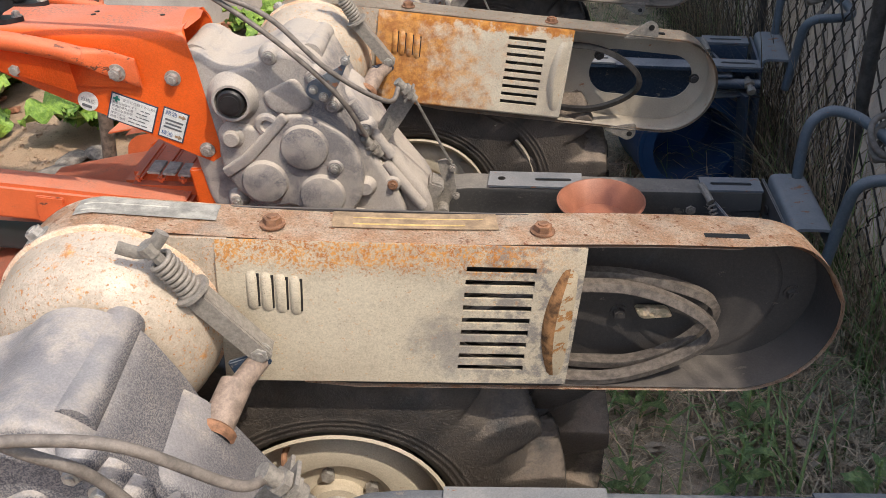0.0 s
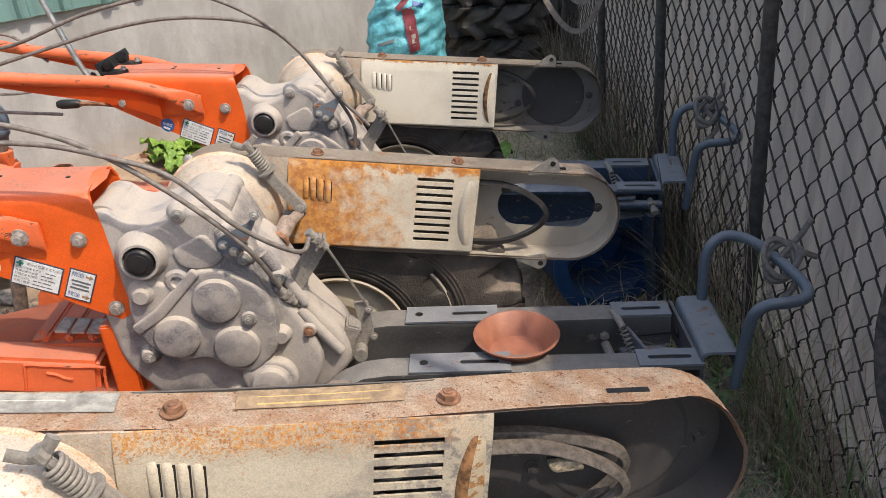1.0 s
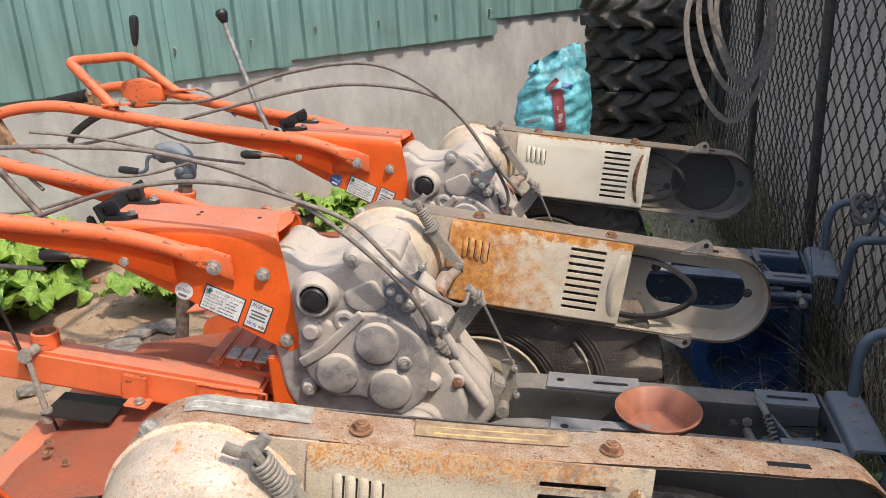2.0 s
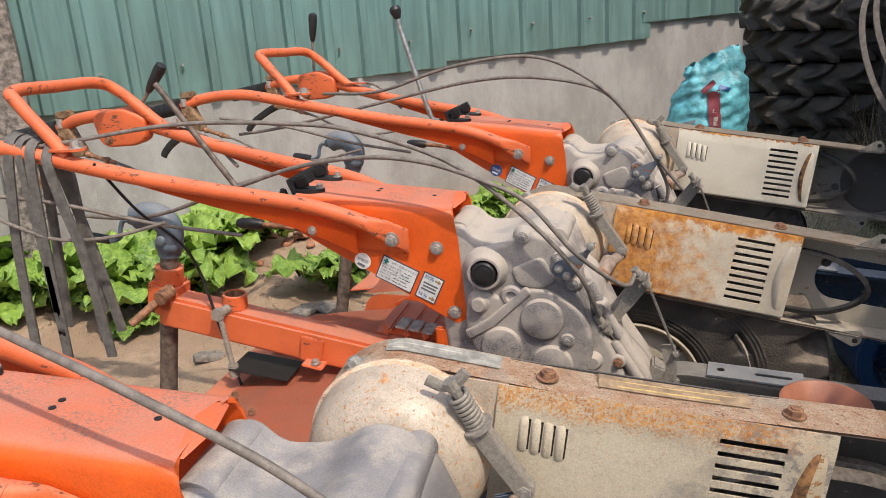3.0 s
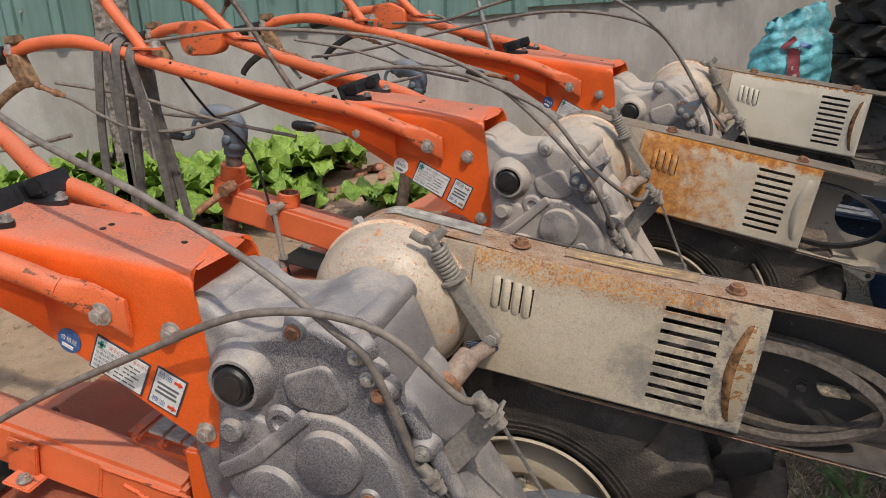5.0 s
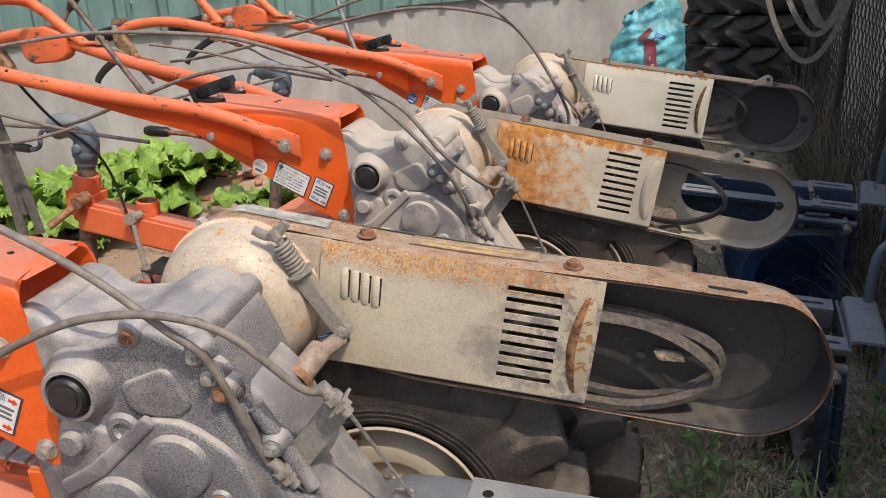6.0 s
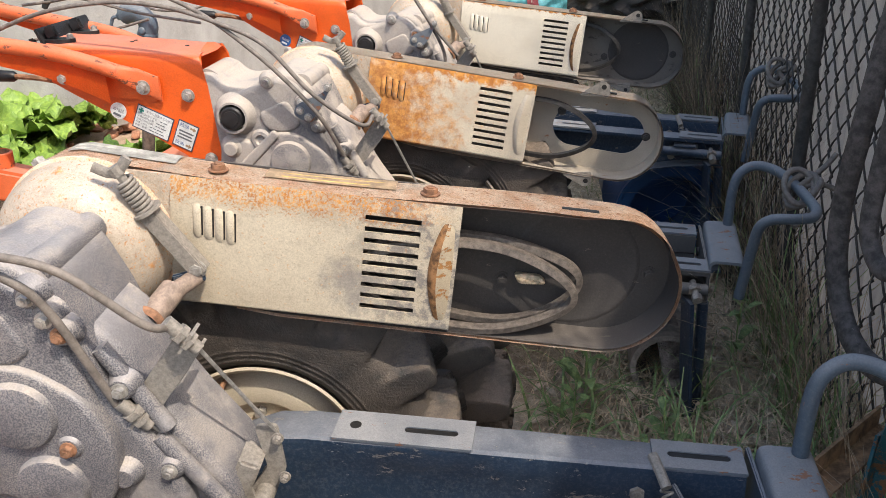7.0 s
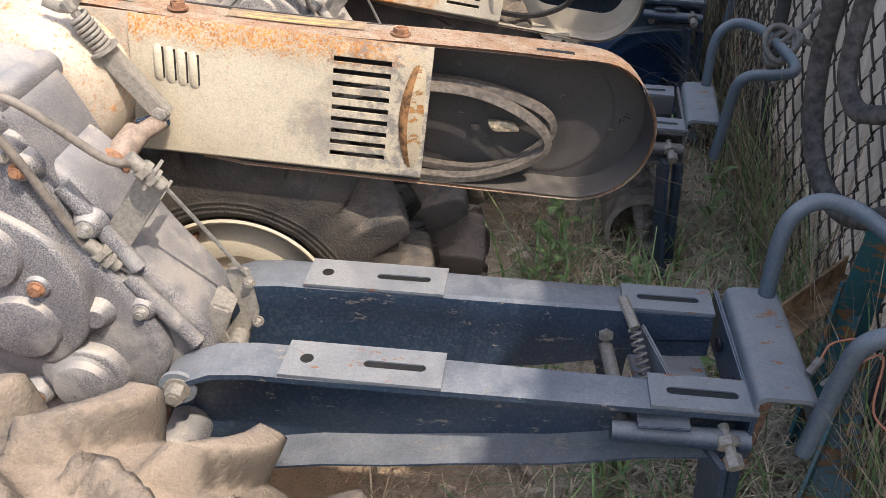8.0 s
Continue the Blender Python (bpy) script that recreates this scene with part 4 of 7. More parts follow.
def hoop_and_levers(k, kind):
    bm = bmesh.new()
    far_y = 0.757 if kind else 0.838
    lift = 0.0 if kind else 0.010
    hp = [(-1.345, 0.362, 0.985), (-1.372, 0.364, 1.02), (-1.445, 0.372, 1.098), (-1.476, 0.398, 1.124), (-1.49, 0.557, 1.124), (-1.492, far_y - 0.067, 1.114), (-1.465, far_y - 0.022, 1.086), (-1.39, far_y - 0.005, 1.012), (-1.345, far_y, 0.975)]
    hp = [(x, y, z + sag(kind, y > 0.5, -1.35) + lift * (y > 0.5)) for x, y, z in hp]
    tube(bm, hp, 0.0145, 12)
    hoop = k.part("hoop", bm, M["orange_worn"], None, "scratched orange tubular hoop between the handlebars")
    for p, sd in ((hp[0], 1), (hp[-1], -1)):
        bm = bmesh.new()
        prism(bm, round_outline([(p[0] - 0.030, p[1] - 0.020), (p[0] + 0.040, p[1] - 0.020), (p[0] + 0.052, p[1]), (p[0] + 0.040, p[1] + 0.020), (p[0] - 0.030, p[1] + 0.020)], 0.008), p[2] + 0.016, p[2] + 0.021, 0.0, "z")
        lug = k.part("lug_plate", bm, M["orange_worn"], hoop)
        k.bolt((p[0] + 0.030, p[1], p[2] + 0.021), (0, 0, 1), 0.012, "steel", lug, True, 0.011)
    bm = bmesh.new()
    dz = sag(kind, True, -1.4) + lift
    bx = [(-1.560, 1.010), (-1.545, 1.034), (-1.470, 1.044), (-1.405, 1.018), (-1.410, 0.962), (-1.440, 0.946), (-1.525, 0.942), (-1.548, 0.955)]
    soft_prism(bm, round_outline([(x, z + dz) for x, z in bx], 0.016, 5), far_y - 0.026, far_y + 0.014, 0.008)
    hb = k.part("lever_box", bm, M["orange_worn"], None, "salmon sheet-metal throttle box")
    k.bolt((-1.518, far_y - 0.026, 0.962 + dz), (0, -1, 0), 0.009, "rusty_steel", hb)
    # throttle lever: low end, start and tip of its grip
    t0, t1, t2 = (((-1.342, 0.80, 1.065), (-1.268, 0.78, 1.115), (-1.190, 0.775, 1.160)), ((-1.442, 0.765, 1.0), (-1.398, 0.765, 1.050), (-1.345, 0.765, 1.116)), ((-1.500, 0.765, 0.98), (-1.491, 0.765, 1.097), (-1.478, 0.765, 1.190)))[kind]
    bm = bmesh.new()
    tube(bm, [t0, t1, t2], 0.0055, 8)
    rod = k.part("throttle_lever", bm, M["cable"], hb)
    bm = bmesh.new()
    g = Vector(t2) - Vector(t1)
    h = g.length
    lathe(bm, t1, g, [(-0.004, 0.006), (0.0, 0.0085), (h * 0.25, 0.0125), (h * 0.8, 0.0155), (h * 0.95, 0.0135), (h, 0.006), (h + 0.001, 0)], 16)
    k.part("grip", bm, M["black"], rod)
    # main lever and its mount at the back of the console
    bm = bmesh.new()
    if kind == 1:
        pts = [(-0.890, 0.605, 0.800), (-0.99, 0.603, 0.785), (-1.055, 0.600, 0.795), (-1.096, 0.600, 0.843), (-1.18, 0.600, 0.965), (-1.263, 0.600, 1.085)]
    else:
        pts = [(-0.885, 0.595, 0.848), (-0.940, 0.595, 0.836), (-0.970, 0.594, 0.862), (-1.05, 0.589, 1.006), (-1.151, 0.585, 1.193)]
        if kind == 2:
            pts = [(-0.885, 0.600, 0.835), (-0.953, 0.600, 0.818), (-0.992, 0.600, 0.846), (-1.068, 0.600, 1.097), (-1.086, 0.600, 1.172)]
    tube(bm, pts, (0.0105, 0.0072, 0.0080)[kind], 12)
    lev = k.part("main_lever", bm, M["pipe_steel" if kind == 1 else "chrome"], None, "bent chrome gear lever" if kind != 1 else "rusty steel gear lever")
    if kind == 2:
        p = Vector(pts[-1])
        d = (p - Vector(pts[-2])).normalized()
        bm = bmesh.new()
        lathe(bm, p - d * 0.012, d, [(0, 0.008), (0.004, 0.011), (0.020, 0.017), (0.030, 0.019), (0.040, 0.014), (0.044, 0.0)], 16)
        k.part("knob", bm, M["black"], lev, "black lever knob")
    # black mount
    bm = bmesh.new()
    m = Matrix.Rotation(radians(-20), 4, "Y")
    box(bm, (-0.895, 0.588, 0.866), (0.006, 0.215, 0.036), m, 0.002)
    for y in (0.507, 0.61):
        prism(bm, round_outline([(-0.90, y - 0.018), (-0.845, y - 0.018), (-0.82, y), (-0.845, y + 0.018), (-0.90, y + 0.018)], 0.014), 0.8505, 0.8585, 0.0, "z")
        box(bm, (-0.877, y, 0.873), (0.03, 0.02, 0.028), m, 0.005)
    box(bm, (-0.905, 0.490, 0.822), (0.010, 0.022, 0.085), m, 0.004)
    mt = k.part("lever_mount", bm, M["black"], None, "black lever gate bolted to the console")
    for y in (0.507, 0.61):
        k.bolt((-0.837, y, 0.8585), (0, 0, 1), 0.007, "steel", mt)
    # pto lever under the console
    bm = bmesh.new()
    tube(bm, [(-0.875, 0.495, 0.765), (-0.93, 0.485, 0.778), (-1.015, 0.48, 0.785)], 0.006, 8)
    pl = k.part("pto_lever", bm, M["rusty_steel"])
    bm = bmesh.new()
    lathe(bm, (-0.97, 0.482, 0.782), (-0.06, -0.003, 0.004), [(0, 0.008), (0.006, 0.012), (0.05, 0.013), (0.062, 0.009), (0.064, 0)], 14)
    k.part("grip", bm, M["black"], pl)


def belt_cover(k, kind):
    cm = M["cream%d" % kind]
    yf, yb = 0.735, 0.803
    cu, cv, R = 0.620, 0.088, 0.104
    # back plate
    def stadium(r, n=20, u0=-0.10, u1=cu):
        pts = []
        for i in range(n + 1):
            t = math.pi / 2 - math.pi * i / n
            pts.append((u1 + r * math.cos(t), cv - r * math.sin(t)))
        for i in range(n + 1):
            t = -math.pi / 2 - math.pi * i / n
            pts.append((u0 + r * math.cos(t), cv - r * math.sin(t)))
        return pts
    bm = bmesh.new()
    outer = [on_cover(u, v) for u, v in stadium(R - 0.002)]
    if kind == 1:
        inner = [on_cover(u, v) for u, v in stadium(0.050, 20, 0.51, 0.635)]
        o = [[bm.verts.new((x, y, z)) for x, z in outer] for y in (yb - 0.003, yb)]
        i_ = [[bm.verts.new((x, y, z)) for x, z in inner] for y in (yb - 0.003, yb)]
        n = len(outer)
        for a in range(n):
            b = (a + 1) % n
            bm.faces.new((o[0][a], o[0][b], i_[0][b], i_[0][a]))
            bm.faces.new((o[1][a], i_[1][a], i_[1][b], o[1][b]))
            bm.faces.new((i_[0][a], i_[0][b], i_[1][b], i_[1][a]))
    else:
        prism(bm, outer, yb - 0.003, yb)
    cover = k.part("cover_back", bm, M[("sooty", "cream_inner", "sooty_pale")[kind]], None, "sooty inside of the belt cover")
    if kind != 1:
        bm = bmesh.new()
        x, z = on_cover(0.58, cv)
        lathe(bm, (x, yb - 0.003, z), (0, -1, 0), [(0, 0.096), (0.0015, 0.092), (0.0015, 0.088), (0.0006, 0.084), (0.0006, 0.0)], 32)
        k.part("dish", bm, M["sooty"], cover)
    for u, v in ((0.69, 0.085), (0.475, 0.055 if kind == 1 else 0.12)):
        x, z = on_cover(u, v)
        k.bolt((x, yb - 0.003, z), (0, -1, 0), 0.008, "sooty", cover)
    if kind == 0:
        bm = bmesh.new()
        x, z = on_cover(0.514, 0.112)
        soft_prism(bm, round_outline([(x - 0.024, z + 0.012), (x + 0.018, z + 0.006), (x + 0.026, z - 0.008), (x - 0.016, z - 0.006)], 0.008), yb - 0.020, yb - 0.010, 0.003)
        k.part("scrap", bm, M["straw"], cover, "crumbling tan scrap caught on the back plate")
    # rim band round drum, top, end and bottom
    path = []
    dx, dz, dr = -0.370, COVER["z"] - 0.082, 0.121
    for a in range(236, 82, -7):
        t = radians(a)
        path.append((dx + dr * math.cos(t), dz + dr * math.sin(t)))
    for u in np.linspace(0.02, cu, 14):
        path.append(on_cover(u, -0.014 + 0.004 * math.sin(u * 9) * (kind == 0)))
    n = 20
    for i in range(1, n):
        t = math.pi / 2 - math.pi * i / n
        path.append(on_cover(cu + R * math.cos(t), cv - R * math.sin(t)))
    for u in np.linspace(cu, 0.15, 10):
        path.append(on_cover(u, cv + R))
    path.append(on_cover(0.09, cv + R - 0.006))
    for wide, (i0, i1) in ((0, (0, len(path))),):
        bm = bmesh.new()
        a, b, c = [], [], []
        for i, (x, z) in enumerate(path):
            f = yf
            if kind == 0 and 34 < i < 43:
                f = yf + 0.016 * math.sin((i - 34) / 9 * math.pi)
            a.append(bm.verts.new((x, f, z)))
            b.append(bm.verts.new((x, 0.77, z + 0.0015)))
            c.append(bm.verts.new((x, yb + 0.002, z)))
        for i in range(len(path) - 1):
            bm.faces.new((a[i], a[i + 1], b[i + 1], b[i]))
            bm.faces.new((b[i], b[i + 1], c[i + 1], c[i]))
        bmesh.ops.solidify(bm, geom=bm.faces[:], thickness=0.0025)
        band = k.part("rim_band", bm, M["band" if kind == 0 else "cream3"], cover, "rust-streaked rim band of the cover" if kind == 0 else "", 50)
    # sooty liner on the band's inside
    bm = bmesh.new()
    a, c = [], []
    for i, (x, z) in enumerate(path):
        px, pz = path[max(i - 1, 0)]
        qx, qz = path[min(i + 1, len(path) - 1)]
        t = Vector((qx - px, qz - pz)).normalized()
        x, z = x + t.y * 0.0045, z - t.x * 0.0045
        a.append(bm.verts.new((x, yf + 0.001 if not (kind == 0 and 34 < i < 43) else yf + 0.018, z)))
        c.append(bm.verts.new((x, yb - 0.003, z)))
    for i in range(len(path) - 1):
        bm.faces.new((a[i], a[i + 1], c[i + 1], c[i]))
    k.part("band_liner", bm, M[("sooty", "cream_inner", "sooty_pale")[kind]], cover, "", 50)
    # slot in the band's far end
    bm = bmesh.new()
    x, z = on_cover(0.565, -0.0175)
    box(bm, (x, 0.757, z), (0.052, 0.009, 0.003), Matrix.Rotation(-COVER["slope"], 4, "Y"))
    k.part("slot", bm, M["dark_hole"], band)
    for u in (0.058, 0.355):
        x, z = on_cover(u, -0.016)
        k.bolt((x, 0.760, z), (0.1, 0, 1), 0.0105, "rusty_steel", band)
    x, z = dx + dr * math.cos(radians(118)), dz + dr * math.sin(radians(118))
    k.bolt((x, 0.752, z), (-0.47, 0, 0.88), 0.0105, "steel", band)
    if kind == 0:
        def strip(i0, i1, y0, y1, lift):
            """A thin film lying on the band between two of its stations."""
            bm = bmesh.new()
            rows = []
            for s in np.linspace(i0, i1, 9):
                i = min(int(s), len(path) - 2)
                t = Vector((path[i + 1][0] - path[i][0], path[i + 1][1] - path[i][1]))
                x, z = path[i][0] + t.x * (s - i), path[i][1] + t.y * (s - i)
                t.normalize()
                x, z = x - t.y * lift, z + t.x * lift
                rows.append([bm.verts.new((x, y0, z)), bm.verts.new((x, (y0 + y1) / 2, z + 0.0012)), bm.verts.new((x, y1, z))])
            for p, q in zip(rows, rows[1:]):
                for j in range(2):
                    bm.faces.new((p[j], p[j + 1], q[j + 1], q[j]))
            return bm
        for i0, i1, mat, ink in ((19.6, 21.85, "label_grey", "label_faint"), (24.2, 28.2, "label_aged", "label_ochre")):
            lb = k.part("label", strip(i0, i1, 0.762, 0.797, 0.0032), M[mat], band, "weathered film label")
            for r in range(2):
                k.part("print_bar", strip(i0 + 0.5, i1 - (0.35 if r else 0.8), 0.768 + 0.013 * r, 0.7705 + 0.013 * r, 0.0038), M[ink], lb)
    # door panel, pierced
    def slab(bm, u0, u1, v0, v1, y0=yf - 0.004, y1=yf - 0.0005):
        q = [on_cover(u0, v0), on_cover(u1, v0), on_cover(u1, v1), on_cover(u0, v1)]
        prism(bm, q, y0, y1)
    bm = bmesh.new()
    H = 0.178
    s0, s1, n = 0.270, 0.348, 9
    top, pitch, gap = 0.013, 0.0172, 0.0078
    # one sheet, with the slots left out of its grid
    us, vs = [0.0, 0.13, s0, s1, 0.402], [-0.0115]
    for i in range(n):
        vs += [top + i * pitch, top + i * pitch + gap]
    vs.append(H)
    grid = [[bm.verts.new((on_cover(u, v)[0], yf - (0.0035 if v >= 0 else 0.0), on_cover(u, v)[1])) for u in us] for v in vs]
    for j in range(len(vs) - 1):
        for i in range(len(us) - 1):
            if not (i == 2 and j % 2 == 1):
                bm.faces.new((grid[j][i], grid[j][i + 1], grid[j + 1][i + 1], grid[j + 1][i]))
    bmesh.ops.recalc_face_normals(bm, faces=bm.faces)
    bmesh.ops.solidify(bm, geom=bm.faces[:], thickness=0.003)
    door = k.part("cover_door", bm, cm, cover, ("sooty cream panel, rusting along its top edge", "cream panel with a broad orange rust stain", "fairly clean cream panel")[kind])
    # neck between drum and door
    bm = bmesh.new()
    prism(bm, [on_cover(u, v) for u, v in ((-0.075, -0.012), (0.012, -0.012), (0.012, 0.15), (-0.03, 0.12), (-0.075, 0.07))], yf - 0.002, yf + 0.004)
    k.part("neck_plate", bm, M["cream3"], cover)
    bm = bmesh.new()
    # bottom roll of the door
    pts = [Vector((on_cover(u, H + 0.001)[0], yf + 0.004, on_cover(u, H + 0.001)[1])) for u in np.linspace(0.0, 0.402, 8)]
    sweep(bm, pts, ring(0.006, 10))
    pts = [Vector((on_cover(u, -0.003)[0], yf + 0.002, on_cover(u, -0.003)[1])) for u in np.linspace(0.0, 0.402, 8)]
    sweep(bm, pts, ring(0.0055, 10))
    k.part("door_edge", bm, cm, door)
    # pressed bow at the door's end
    rows = []
    for i in range(15):
        f = i / 14
        v = 0.008 + f * (H - 0.016)
        bow = math.sin(f * math.pi) ** 0.6
        lo = 0.384 - 0.022 * math.sin((0.08 + 0.84 * f) * math.pi)
        row = []
        for g, dy in ((0.0, 0.0), (0.10, 0.55), (0.22, 0.9), (0.36, 1.0), (0.55, 0.8), (0.78, 0.35), (1.0, 0.0)):
            x, z = on_cover(lo + (0.401 - lo) * g, v)
            row.append((x, yf - 0.0042 - 0.013 * bow * dy, z))
        rows.append(row)
    for name, j0, j1, mat, note in (("pressed_rib", 3, 6, "rib_enamel" if kind == 0 else "cream%d" % kind, "worn pressed rib"), ("rib_flank", 0, 3, "deep_rust" if kind != 1 else "cream1", "rusted flank of the rib" if kind != 1 else "")):
        bm = bmesh.new()
        g = [[bm.verts.new(p) for p in row[j0:j1 + 1]] for row in rows]
        for a, b in zip(g, g[1:]):
            for q in range(j1 - j0):
                bm.faces.new((a[q], a[q + 1], b[q + 1], b[q]))
        k.part(name, bm, M[mat], door, note, 60)
    # three or four louvres
    for i in range(4):
        bm = bmesh.new()
        u = 0.036 + 0.0155 * i
        a, b = on_cover(u, 0.026 + 0.002 * i), on_cover(u + 0.002, 0.074 + 0.002 * i)
        p = [Vector((a[0], yf - 0.004, a[1])), Vector((a[0], yf - 0.0070, a[1] - 0.006)), Vector((b[0], yf - 0.0070, b[1] + 0.006)), Vector((b[0], yf - 0.004, b[1]))]
        sweep(bm, p, ring(0.0060, 12, 0.0036), up=(0, 1, 0))
        lv = k.part("louvre", bm, cm, door)
        bm = bmesh.new()
        box(bm, ((a[0] + b[0]) / 2 + 0.0066, yf - 0.0060, (a[1] + b[1]) / 2), (0.0030, 0.0034, 0.043), Matrix.Rotation(-COVER["slope"], 4, "Y"))
        k.part("opening", bm, M["dark_hole"], lv)
    # ears
    if kind != 0:
        for u, v, s in ((0.545, -0.014, 1), (0.545, 0.190, -1)):
            bm = bmesh.new()
            x, z = on_cover(u, v)
            prism(bm, round_outline([(x - 0.045, z - 0.002 * s), (x + 0.03, z - 0.008 * s), (x + 0.028, z + 0.022 * s), (x + 0.012, z + 0.032 * s)], 0.010), yf + 0.002, yf + 0.005)
            ear = k.part("ear", bm, M["bracket"], cover, "bent hinge ear with a hole")
            bm = bmesh.new()
            cyl(bm, (x + 0.015, yf + 0.0012, z + 0.016 * s), (x + 0.015, yf + 0.0058, z + 0.016 * s), 0.006, 12)
            k.part("hole", bm, M["dark_hole"], ear)
    # drum housing
    bm = bmesh.new()
    lathe(bm, (dx, 0.802, dz), (0, -1, 0), [(0, 0.120), (0.07, 0.1195), (0.10, 0.116), (0.125, 0.107), (0.143, 0.092), (0.152, 0.073), (0.154, 0.04), (0.154, 0)], 48)
    drum = k.part("drum_housing", bm, M["cream3"], cover, "rounded cream pulley housing with chipped paint", 60)
    bm = bmesh.new()
    lathe(bm, (dx, 0.738, dz), (0, -1, 0), [(0, 0.1185), (0, 0.1230), (0.003, 0.1238), (0.006, 0.1230), (0.008, 0.1185)], 48)
    k.part("seam", bm, M["band"], drum)
    if kind == 0:
        for x, z, r in ((-0.368, 0.752, 0.0075), (-0.358, 0.732, 0.006), (-0.363, 0.741, 0.005)):
            bm = bmesh.new()
            rr = random.Random(int(x * -10000))
            prism(bm, [(x + r * rr.uniform(0.6, 1.2) * math.cos(t), z + r * rr.uniform(0.6, 1.2) * math.sin(t)) for t in np.linspace(0, 5.6, 9)], 0.6473, 0.650)
            k.part("chip", bm, M["sooty"], drum)
    # loose belts
    loops = {0: [(0.510, 0.114, 0.127, 0.066, 0.747, 0.0080), (0.517, 0.106, 0.128, 0.065, 0.771, 0.0080)], 1: [(0.51, 0.094, 0.112, 0.068, 0.752, 0.0062)], 2: [(0.47, 0.092, 0.11, 0.074, 0.765, 0.0062)]}[kind]
    for q, (u, v, a, b, y, w) in enumerate(loops):
        bm = bmesh.new()
        pts = []
        for i in range(72):
            t = 2 * math.pi * i / 72
            x, z = on_cover(u - 0.06 + (a if math.cos(t) > 0 else a * 1.5) * math.cos(t), v + b * math.sin(t) - 0.006 * math.sin(2 * t + q))
            pts.append(Vector((x, y + 0.004 * math.sin(3 * t + q), z)))
        # moulded section: ply ridges on the broad back
        sweep(bm, pts, [(-0.0052, -w), (-0.0040, -w), (-0.0030, -w * 0.95), (0.0052, -w * 0.72), (0.0052, w * 0.72), (-0.0030, w * 0.95), (-0.0040, w), (-0.0052, w)], True, (0, 1, 0))
        k.part("drive_belt", bm, M["belt" if kind == 0 else "belt_dark"], cover, "slack worn rubber drive belt", 30)
    return cover


def tension_lever(k, kind):
    """Folded lever with a coil spring, eye and wing nut."""
    p0, p1 = Vector((-0.208, 0.705, 0.666)), Vector((-0.258, 0.69, 0.742))
    d = (p1 - p0).normalized()
    side = Vector((d.z, 0, -d.x))
    bm = bmesh.new()
    m = Matrix((( d.x, 0, side.x, 0), (0, 1, 0, 0), (d.z, 0, side.z, 0), (0, 0, 0, 1)))
    mid = (p0 + p1) / 2
    box(bm, mid + Vector((0, -0.012, 0)), (0.108, 0.003, 0.021), m)
    for s in (-1, 1):
        box(bm, mid + side * 0.0095 * s, (0.108, 0.020, 0.003), m)
    lev = k.part("tension_lever", bm, M["bracket"], None, "folded grey steel belt-tension lever")
    k.bolt(p0 + Vector((0, -0.014, 0)), (0, -1, 0), 0.010, "steel", lev)
    # spring
    s0, s1 = Vector((-0.262, 0.690, 0.756)), Vector((-0.287, 0.682, 0.812))
    ax = (s1 - s0).normalized()
    e1 = ax.cross(Vector((0, 1, 0))).normalized()
    e2 = ax.cross(e1)
    turns, L = 8, (s1 - s0).length * 0.80
    bm = bmesh.new()
    pts = [s0 + ax * (L * i / (turns * 12)) + (e1 * math.cos(i * math.pi / 6) + e2 * math.sin(i * math.pi / 6)) * 0.0115 for i in range(turns * 12)]
    sweep(bm, pts, ring(0.0027, 8))
    k.part("spring", bm, M["bracket"], lev, "dull coil spring")
    bm = bmesh.new()
    cyl(bm, s0 - ax * 0.01, s1 + ax * 0.005, 0.006, 8)
    cyl(bm, s0 - ax * 0.004, s0, 0.0205, 20)
    k.part("spring_rod", bm, M["bracket"], lev)
    bm = bmesh.new()
    for s in (-1, 1):
        sweep(bm, smooth_path([s1, s1 + e1 * 0.012 * s + ax * 0.004, s1 + e1 * 0.024 * s + ax * (0.015 + 0.005 * s)], 5), ring(0.0034, 10, 0.0075))
    cyl(bm, s1 - ax * 0.006, s1 + ax * 0.008, 0.009, 10)
    k.part("wing_nut", bm, M["bracket"], lev)
    # crank and barrel below
    bm = bmesh.new()
    cyl(bm, (-0.250, 0.605, 0.634), (-0.232, 0.657, 0.652), 0.0175, 18)
    cyl(bm, (-0.232, 0.65, 0.650), (-0.210, 0.70, 0.652), 0.012, 14)
    k.part("pivot_barrel", bm, M["barrel"], lev, "dull pinkish pivot barrel")
    bm = bmesh.new()
    box(bm, (-0.222, 0.692, 0.652), (0.045, 0.006, 0.020), Matrix.Rotation(radians(-15), 4, "Y"), 0.002)
    k.part("crank", bm, M["blue"], lev)
    bm = bmesh.new()
    lathe(bm, (-0.252, 0.600, 0.632), (0.3, 0.9, 0.3), [(0, 0.020), (0.004, 0.023), (0.010, 0.023), (0.013, 0.019)], 18)
    k.part("boot", bm, M["rusty_steel"], lev)


